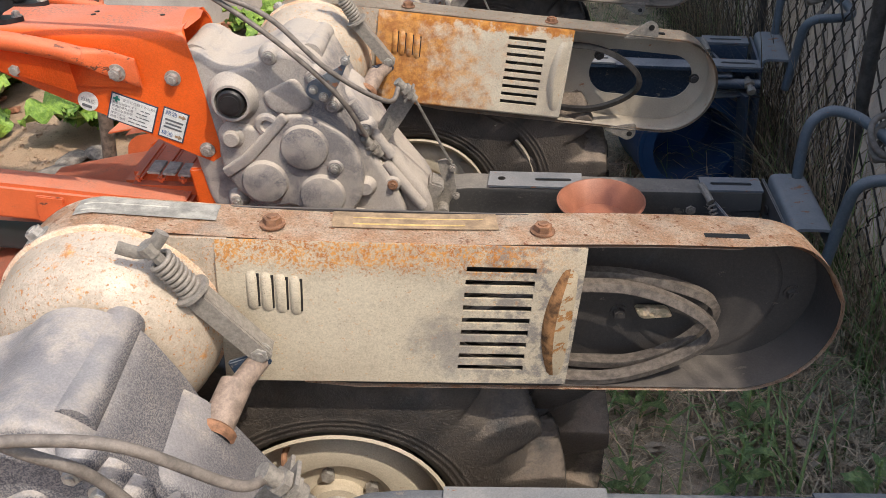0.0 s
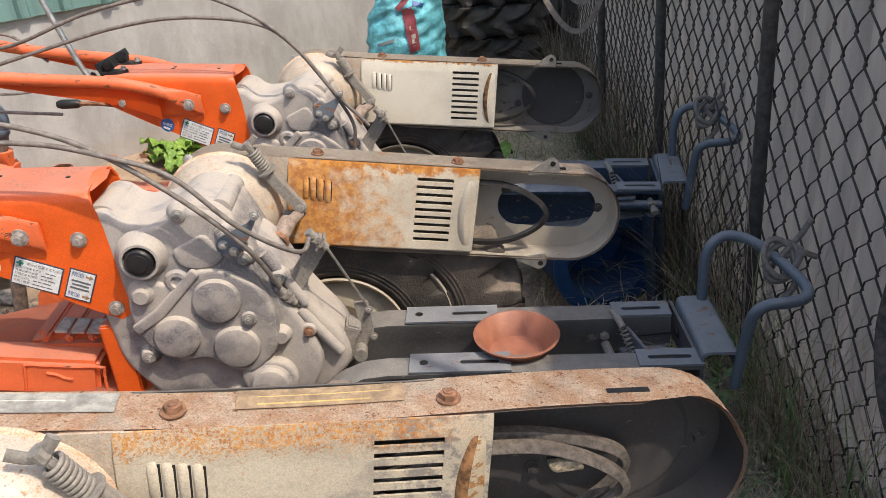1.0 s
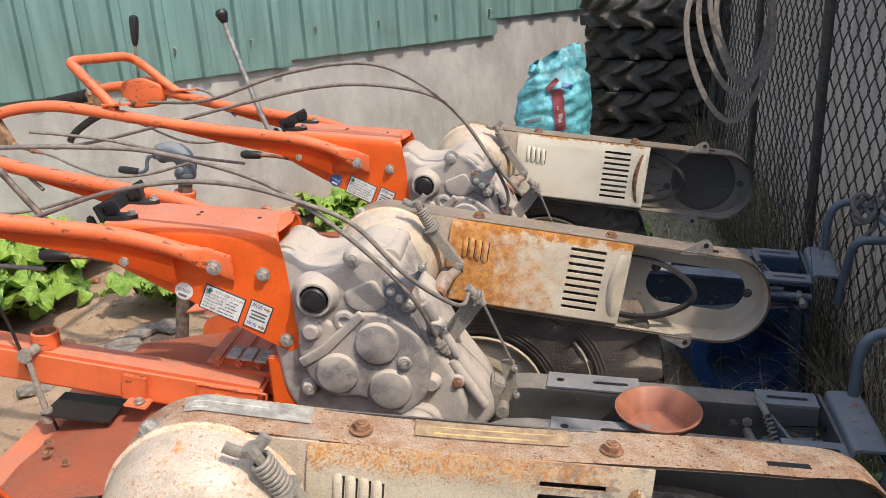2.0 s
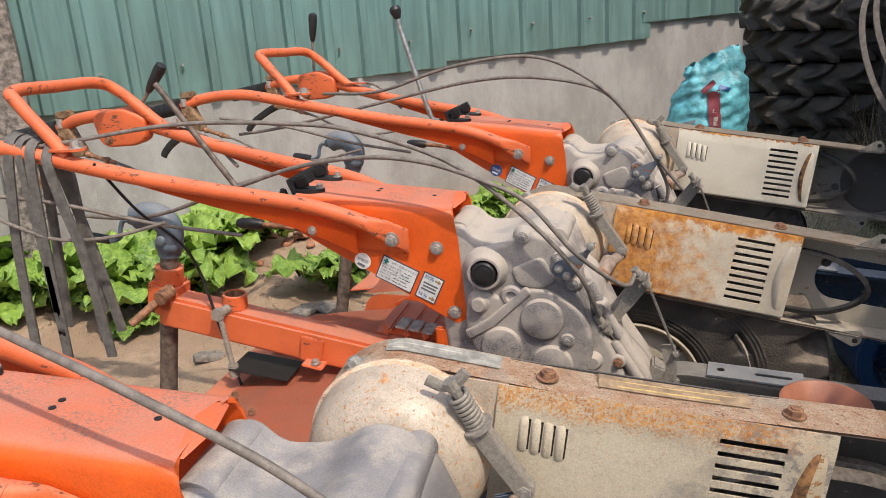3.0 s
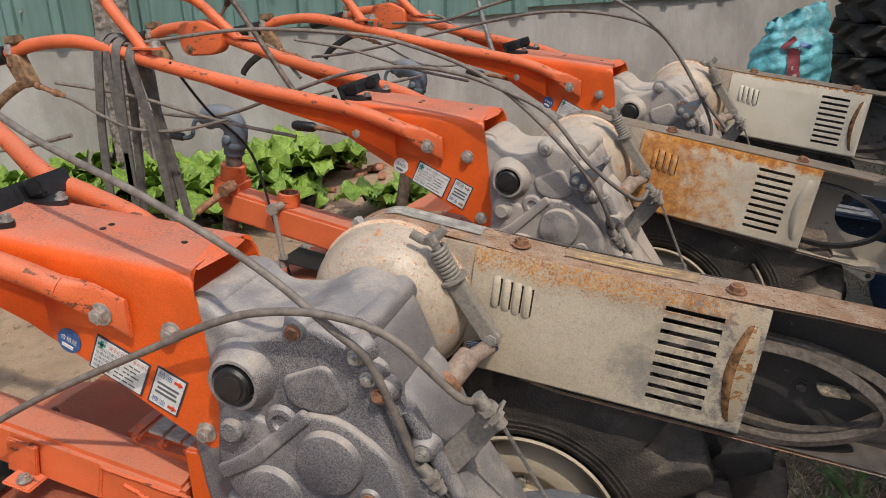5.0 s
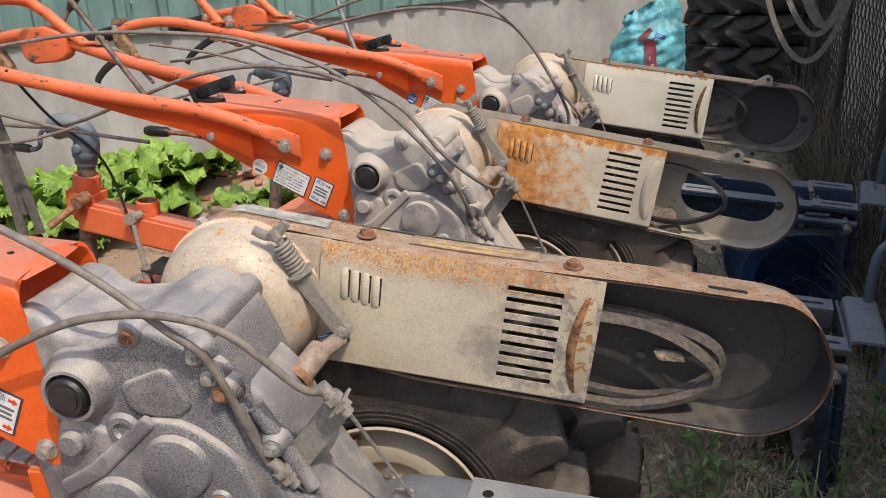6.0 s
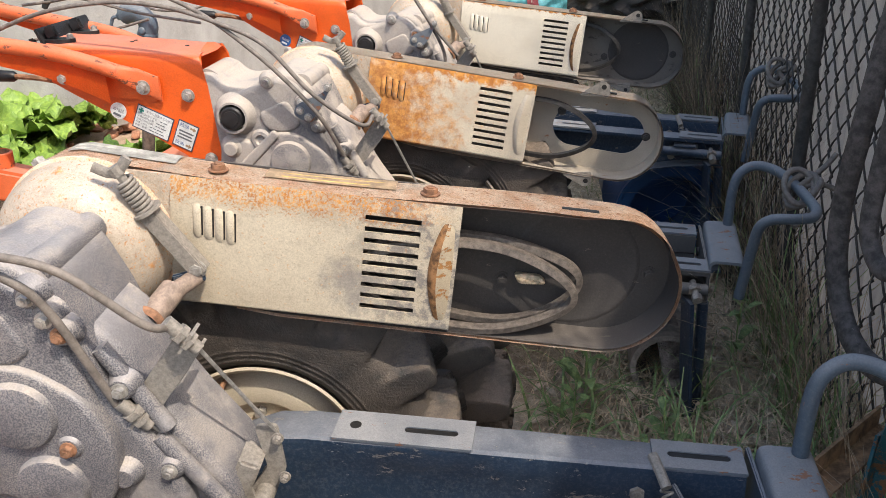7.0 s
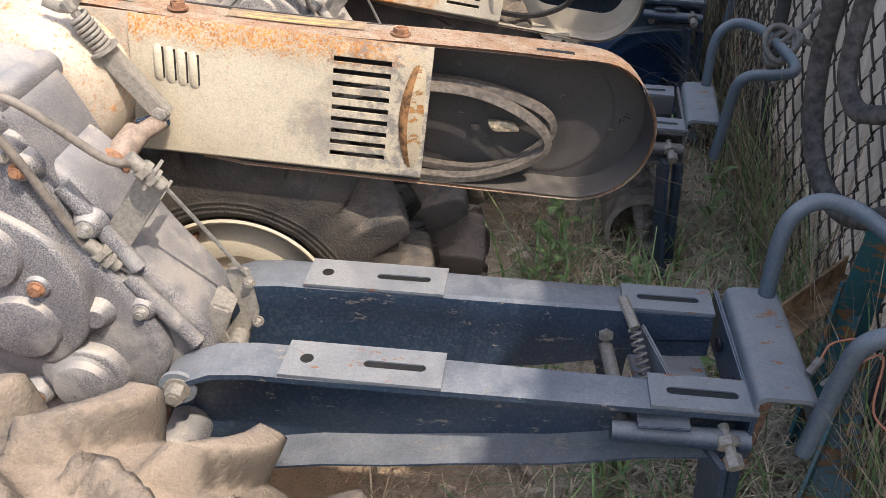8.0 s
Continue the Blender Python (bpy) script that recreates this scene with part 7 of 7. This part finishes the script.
angle_bar(rack, (0.46, 0.38, 0.02), (0.70, 0.74, 0.12), 0.016, "rusty_steel")

# half-buried pipe with a bent bracket, a scrap of plastic, a blue drum lying under machine 2's frame
bm = bmesh.new()
lathe(bm, (0.63, 1.60, 0.05), (-0.1, -1, 0.1), [(0, 0.085), (0.26, 0.085), (0.262, 0.072), (0, 0.072)], 26)
tagged(finish(bm, "pipe_piece", M["stone"], smooth=50), "short grey clay pipe half sunk in the soil", "pipe")
bm = bmesh.new()
sweep(bm, [Vector((0.60, 1.62, 0.28)), Vector((0.605, 1.50, 0.21)), Vector((0.615, 1.38, 0.12)), Vector((0.625, 1.335, 0.05)), Vector((0.63, 1.29, 0.04))], [(-0.028, -0.004), (0.028, -0.004), (0.028, 0.004), (-0.028, 0.004)])
cyl(bm, (0.635, 1.60, 0.30), (0.635, 1.56, 0.02), 0.010, 10)
tagged(finish(bm, "steel_strap", M["post_concrete"], smooth=30), "bent dusty steel strap standing on the soil", "steel strap")
bm = bmesh.new()
rs = random.Random(4)
rows = [[bm.verts.new((0.125 + 0.075 * i / 5 + rs.uniform(-0.004, 0.004), 1.44 + 0.09 * j / 5 + rs.uniform(-0.004, 0.004), 0.022 + rs.uniform(0, 0.014))) for i in range(6)] for j in range(6)]
for a, b in zip(rows, rows[1:]):
    for i in range(5):
        bm.faces.new((a[i], a[i + 1], b[i + 1], b[i]))
bmesh.ops.solidify(bm, geom=bm.faces[:], thickness=0.001)
tagged(finish(bm, "plastic_scrap", M["teal_scrap"], smooth=60), "crumpled teal plastic scrap on the soil", "scrap")
drum = thing("plastic_drum", (0.75, 2.27, 0.17), "dark blue plastic drum lying on its side in the grass", "drum")
bm = bmesh.new()
lathe(bm, (0, 0.20, 0), (0, -1, 0), [(0, 0), (0, 0.155), (0.02, 0.165), (0.15, 0.168), (0.16, 0.174), (0.18, 0.174), (0.19, 0.168), (0.36, 0.165), (0.385, 0.155), (0.387, 0.12), (0.37, 0.115), (0.2, 0.11), (0.2, 0)], 36)
body = finish(bm, "drum_body", M["drum_blue"], drum, smooth=40)
bm = bmesh.new()
lathe(bm, (0, -0.187, 0), (0, -1, 0), [(-0.012, 0.156), (-0.012, 0.163), (0.004, 0.163), (0.006, 0.158), (0.004, 0.150), (-0.012, 0.150)], 36)
finish(bm, "rim_ring", M["drum_blue"], body, smooth=40)

# concrete post by the wall
post_at = WALL_M @ Vector((5.80, -0.14, 0))
bm = bmesh.new()
rows = []
for j in range(26):
    z = -0.1 + 2.9 * j / 25
    s = 0.088 - 0.008 * j / 25
    row = []
    for i in range(16):
        t = 2 * math.pi * i / 16
        c, sn = math.cos(t), math.sin(t)
        q = max(abs(c), abs(sn))
        r = s / q * (0.93 if q < 0.8 else 1) + 0.008 * noise.noise((c * 3, sn * 3, z * 7))
        row.append(bm.verts.new((r * c + 0.02 * j / 25, r * sn, z)))
    rows.append(row)
for a, b in zip(rows, rows[1:]):
    for i in range(16):
        bm.faces.new((a[i], a[(i + 1) % 16], b[(i + 1) % 16], b[i]))
post = finish(bm, "concrete_post", M["post_concrete"], smooth=50)
post.location = post_at
post.rotation_euler = (0, 0, math.atan2(WALL_DIR.y, WALL_DIR.x))
tagged(post, "weathered square concrete post standing against the wall", "post")


# ---- plants ----
def leafy_plant(seed, size):
    """A mustard-green rosette: each leaf arches out, with a wavy, toothed edge and a pale midrib."""
    rng = random.Random(seed)
    root = thing("mustard_plant", (0, 0, 0), "bright green leafy mustard plant with crinkled leaves", "vegetable", "vegetables along the wall")
    for i in range(rng.randint(13, 17)):
        az = i * 2.4 + rng.uniform(-0.3, 0.3)
        L = size * rng.uniform(0.7, 1.15)
        W = L * rng.uniform(0.27, 0.36)
        rise = rng.uniform(0.65, 1.5)
        bend = rng.uniform(0.9, 2.1)
        twist = rng.uniform(-0.35, 0.35)
        bm = bmesh.new()
        n, m = 18, 10
        rows = []
        pos, ang = Vector((0.01, 0, 0)), rise
        for j in range(n + 1):
            f = j / n
            if j:
                ang -= bend / n
                pos = pos + Vector((math.cos(ang), 0, math.sin(ang))) * (L / n)
            w = W * (0.10 + 0.90 * math.sin(min(1, max(0, (f - 0.12) / 0.88)) ** 0.8 * math.pi * 0.93 + 0.06)) if f > 0.12 else W * 0.10
            row = []
            for q in range(m + 1):
                g = q / m * 2 - 1
                edge = abs(g)
                wav = 0.20 * W * edge * math.sin(f * 24 + g * 2 + seed + i) + 0.07 * W * math.sin(f * 40 + edge * 9 + i) + 0.10 * W * (edge > 0.05) * (1 - edge)
                tooth = 1 + edge * (0.10 * math.sin(f * 62 + i) + 0.10 * math.sin(f * 25 + 2 * i))
                row.append(bm.verts.new((pos.x - math.sin(ang) * (wav + 0.35 * W * edge * edge * -0.4), g * w * tooth, pos.z + math.cos(ang) * (wav + 0.22 * W * edge * edge) + g * w * twist)))
            rows.append(row)
        for a, b in zip(rows, rows[1:]):
            for q in range(m):
                bm.faces.new((a[q], a[q + 1], b[q + 1], b[q]))
        bmesh.ops.rotate(bm, cent=(0, 0, 0), matrix=Matrix.Rotation(az, 3, "Z"), verts=bm.verts)
        finish(bm, "leaf", M["leaf"], root, smooth=55)
    return root


variants = [leafy_plant(s, 0.29 + 0.04 * (s % 3)) for s in range(4)]
spots = []
rp = random.Random(12)
for s in np.arange(3.0, 6.5, 0.21):
    for d in (0.14, 0.36, 0.60, 0.82):
        if (d > 0.5 and 5.35 < s < 5.75) or (d > 0.7 and s > 6.35) or rp.random() < 0.06 + 0.30 * (d > 0.7):
            continue
        p = WALL_M @ Vector((s + rp.uniform(-0.08, 0.08), -d + rp.uniform(-0.06, 0.06), 0.0))
        spots.append((p.x, p.y, rp.uniform(0.85, 1.2) + (0.28 if 6.0 < s and d < 0.5 else 0.0)))
spots += [(-1.27, 3.08, 0.85), (-0.70, 4.10, 0.85), (-0.60, 4.20, 0.7), (-0.78, 4.20, 0.7), (0.52, 3.30, 0.7), (0.42, 3.36, 0.65), (0.62, 3.24, 0.6), (-0.30, 5.02, 0.55), (0.02, 5.05, 0.6), (-1.98, 2.60, 0.5)]
spots += [tuple((WALL_M @ Vector((a, -d, 0)))[:2]) + (q,) for a, d, q in ((6.52, 0.16, 1.3), (6.62, 0.30, 1.15), (6.74, 0.16, 0.95), (6.48, 0.45, 1.1))]
for i, (x, y, s) in enumerate(spots):
    m = Matrix.Translation((x, y, 0.0)) @ Matrix.Rotation(rp.uniform(0, 6.28), 4, "Z") @ Matrix.Rotation(rp.uniform(-0.15, 0.15), 4, "X")
    v = variants[i % 4]
    if i < 4:
        v.matrix_world = m
        v.scale = (s, s, s)
    else:
        c = copy_thing(v, m)
        c.scale = (s, s, s)


def blades(name, label, mat, count, place, length, width, droop, seed):
    """Many narrow bent blades in one mesh."""
    rng = random.Random(seed)
    verts, faces = [], []
    for _ in range(count):
        x, y = place(rng)
        az = rng.uniform(0, 2 * math.pi)
        L = rng.uniform(*length)
        w = rng.uniform(*width)
        lean = rng.uniform(*droop)
        d, s = Vector((math.cos(az), math.sin(az), 0)), Vector((-math.sin(az), math.cos(az), 0))
        pos, ang = Vector((x, y, 0.0)), math.pi / 2 - lean * 0.3
        b = len(verts)
        n = 4
        for j in range(n + 1):
            f = j / n
            ww = w * (1 - f * 0.85)
            verts += [tuple(pos - s * ww), tuple(pos + s * ww)]
            pos = pos + (d * math.cos(ang) + Vector((0, 0, 1)) * math.sin(ang)) * (L / n)
            ang -= lean * 0.45
            if pos.z < 0.012:
                pos.z = 0.012 + 0.01 * f
        for j in range(n):
            faces.append((b + 2 * j, b + 2 * j + 1, b + 2 * j + 3, b + 2 * j + 2))
    me = bpy.data.meshes.new(name)
    me.from_pydata(verts, [], faces)
    for p in me.polygons:
        p.use_smooth = True
    me.materials.append(M[mat])
    tagged(new(name, me), label, "grass", kind="stuff")


def strip(rng):
    while True:
        y = rng.uniform(-0.5, 4.6)
        x = fence_x(y) - abs(rng.gauss(0, 0.33))
        if x > -0.05 and noise.noise((x * 3, y * 3, 1)) > rng.uniform(-0.7, 0.35):
            return x, y


def close_fence(rng):
    y = rng.uniform(-0.5, 5.0)
    return fence_x(y) - rng.uniform(0, 0.10), y


def far_fence(rng):
    y = rng.uniform(1.75, 4.9)
    return fence_x(y) - rng.uniform(-0.03, 0.12), y


def clumps(rng):
    """Tufts in the open strip beside the frames."""
    cx, cy = ((0.42, 0.66), (0.30, 0.88), (0.50, 0.42), (0.22, 1.06), (0.55, 1.02), (0.36, 1.22), (0.62, 1.24), (0.33, 0.40), (0.66, 1.62), (0.50, 1.80))[rng.randrange(10)]
    return cx + rng.gauss(0, 0.045), cy + rng.gauss(0, 0.045)


blades("broad_grass", "tufts of broad bright green grass on the litter", "grass", 300, clumps, (0.10, 0.30), (0.0022, 0.0050), (0.5, 1.7), 7)
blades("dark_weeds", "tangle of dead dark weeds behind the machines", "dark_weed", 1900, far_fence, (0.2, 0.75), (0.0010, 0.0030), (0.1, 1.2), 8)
blades("fallen_straw", "long pale straws lying across the litter", "straw", 5200, strip, (0.14, 0.34), (0.0011, 0.0022), (2.2, 3.4), 9)
blades("grass", "thin green grass on shaded soil", "grass", 1100, strip, (0.06, 0.22), (0.0012, 0.0032), (0.4, 1.6), 1)
blades("dry_grass", "dead straw-coloured grass and stalks lying on the soil", "straw", 6500, strip, (0.08, 0.28), (0.0008, 0.0022), (1.2, 3.2), 2)
blades("fence_weeds", "dry weeds grown up into the wire fence", "dry_weed", 1700, close_fence, (0.2, 0.62), (0.0008, 0.0022), (0.1, 0.9), 3)
blades("fence_grass", "green weeds grown up along the wire fence", "grass", 1000, close_fence, (0.12, 0.45), (0.0015, 0.004), (0.2, 1.0), 4)


def leaf_litter(count, seed):
    """Dead curled leaves and bits of paper-pale husk on the shaded soil."""
    rng = random.Random(seed)
    verts, faces = [], []
    for _ in range(count):
        x, y = strip(rng)
        L, az, tip = rng.uniform(0.008, 0.026), rng.uniform(0, 6.28), rng.uniform(-0.5, 0.5)
        d, q = Vector((math.cos(az), math.sin(az), tip)), Vector((-math.sin(az), math.cos(az), rng.uniform(-0.4, 0.4)))
        c = Vector((x, y, 0.022 + rng.uniform(0, 0.012)))
        b = len(verts)
        for u, v, z in ((-1, 0, 0), (-0.3, 0.42, 0.25), (0.5, 0.34, 0.2), (1, 0, 0.1), (0.5, -0.34, 0.25), (-0.3, -0.42, 0.2), (0.1, 0, -0.05)):
            verts.append(tuple(c + d * (u * L) + q * (v * L) + Vector((0, 0, z * L))))
        faces += [(b + i, b + (i + 1) % 6, b + 6) for i in range(6)]
    me = bpy.data.meshes.new("leaf_litter")
    me.from_pydata(verts, [], faces)
    me.materials.append(M["litter"])
    tagged(new("leaf_litter", me), "dead brown and pale leaves scattered on the soil", "leaf litter", kind="stuff")


leaf_litter(1500, 31)


def weed(seed, height):
    rng = random.Random(seed)
    root = thing("weed", (0, 0, 0), "small upright green weed with narrow leaves", "weed", "weeds in the litter")
    bm = bmesh.new()
    tube(bm, [(0, 0, 0), (0.01, 0.005, height * 0.5), (0.0, 0.012, height)], 0.0022, 6)
    finish(bm, "stem", M["stalk"], root)
    for i in range(10):
        f = 0.2 + 0.8 * i / 10
        az = i * 2.4
        L = rng.uniform(0.04, 0.09) * (1.2 - 0.5 * f)
        bm = bmesh.new()
        rows = []
        for j in range(6):
            g = j / 5
            w = L * 0.20 * math.sin(g * math.pi * 0.95 + 0.05)
            p = Vector((L * g, 0, L * 0.5 * math.sin(g * 2.2)))
            rows.append([bm.verts.new(p + Vector((0, w * s, 0.1 * w * abs(s)))) for s in (-1, 0, 1)])
        for a, b in zip(rows, rows[1:]):
            for q in range(2):
                bm.faces.new((a[q], a[q + 1], b[q + 1], b[q]))
        bmesh.ops.rotate(bm, cent=(0, 0, 0), matrix=Matrix.Rotation(az, 3, "Z"), verts=bm.verts)
        bmesh.ops.translate(bm, vec=(0.005, 0.005, height * f), verts=bm.verts)
        finish(bm, "leaf", M["grass"], root, smooth=70)
    return root


w0 = weed(1, 0.22)
w0.matrix_world = pose(0.40, 1.28, 0)
for x, y, a, s in ((0.36, 1.18, 40, 0.7), (0.47, 0.95, 80, 0.8), (0.72, 1.75, 10, 1.0), (0.80, 1.45, 120, 0.9), (0.56, 1.10, 200, 0.7), (0.83, 2.5, 60, 1.2), (0.30, 0.98, 250, 0.6), (0.66, 0.88, 300, 0.9)):
    copy_thing(w0, pose(x, y, 0, 6, 4, a)).scale = (s, s, s)


# ---- rubble ----
def lump(name, seed, s, mat, label, category, group):
    rng = random.Random(seed)
    bm = bmesh.new()
    bmesh.ops.create_icosphere(bm, subdivisions=2, radius=1.0)
    for v in bm.verts:
        v.co *= 1 + 0.35 * noise.noise(v.co * 1.3 + Vector((seed * 3.1, 0, 0)))
        v.co = Vector((max(-0.75, min(0.75, v.co.x)) * s[0], max(-0.75, min(0.75, v.co.y)) * s[1], max(-0.7, min(0.7, v.co.z)) * s[2]))
    ob = finish(bm, name, M[mat], smooth=30)
    return tagged(ob, label, category, group)


bricks = [lump("brick_piece", i, (0.07, 0.045, 0.03), "brick", "broken orange-red brick piece on sandy soil", "brick", "brick rubble") for i in range(3)]
stones = [lump("stone_slab", i + 9, (0.15, 0.10, 0.035), "stone", "flat grey rubble slab lying on the soil", "stone", "rubble behind the machines") for i in range(3)]
rb = random.Random(8)
for lst, boxes, n in ((bricks, ((-2.0, -1.5, 3.3, 3.9), (-1.2, -0.3, 3.9, 4.7), (0.0, 0.7, 3.5, 4.3)), 34), (stones, ((0.0, 0.8, 3.4, 4.3), (-0.9, -0.2, 3.4, 4.4), (-1.6, -1.2, 2.2, 2.8)), 30)):
    for i in range(n):
        x0, x1, y0, y1 = boxes[i % 3]
        m = pose(rb.uniform(x0, x1), rb.uniform(y0, y1), rb.uniform(0.005, 0.03), rb.uniform(-14, 14), rb.uniform(-14, 14), rb.uniform(0, 360))
        s = rb.uniform(0.35, 1.0)
        if i < 3:
            lst[i].matrix_world = m
            lst[i].scale = (s, s, s)
        else:
            copy_thing(lst[i % 3], m).scale = (s, s, s)


def scatter_clods(count, seed):
    """Small clods and crumbs of soil lying on the bare ground."""
    rng = random.Random(seed)
    verts, faces = [], []
    for _ in range(count):
        x, y = rng.uniform(-3.6, -0.7), rng.uniform(0.2, 3.4)
        r = 0.003 + 0.012 * rng.random() ** 3
        spin = rng.uniform(0, 6.28)
        b = len(verts)
        for j, (h, q) in enumerate(((-0.3, 0.9), (0.35, 0.85), (0.8, 0.35))):
            for i in range(5):
                t = spin + 2 * math.pi * i / 5 + 0.4 * j
                w = r * q * rng.uniform(0.75, 1.3)
                verts.append((x + w * math.cos(t), y + w * math.sin(t), 0.014 + r * h * rng.uniform(0.8, 1.2) + 0.03 * noise.noise((x * 1.3, y * 1.3, 0)) + 0.012 * noise.noise((x * 5, y * 5, 3)) - 0.012))
        for j in range(2):
            for i in range(5):
                faces.append((b + 5 * j + i, b + 5 * j + (i + 1) % 5, b + 5 * j + 5 + (i + 1) % 5, b + 5 * j + 5 + i))
        faces.append(tuple(b + 10 + i for i in range(5)))
    me = bpy.data.meshes.new("clods")
    me.from_pydata(verts, [], faces)
    me.materials.append(M["ground"])
    tagged(new("clods", me), "small crumbs and clods of sandy soil", "soil", kind="stuff")


scatter_clods(2600, 21)
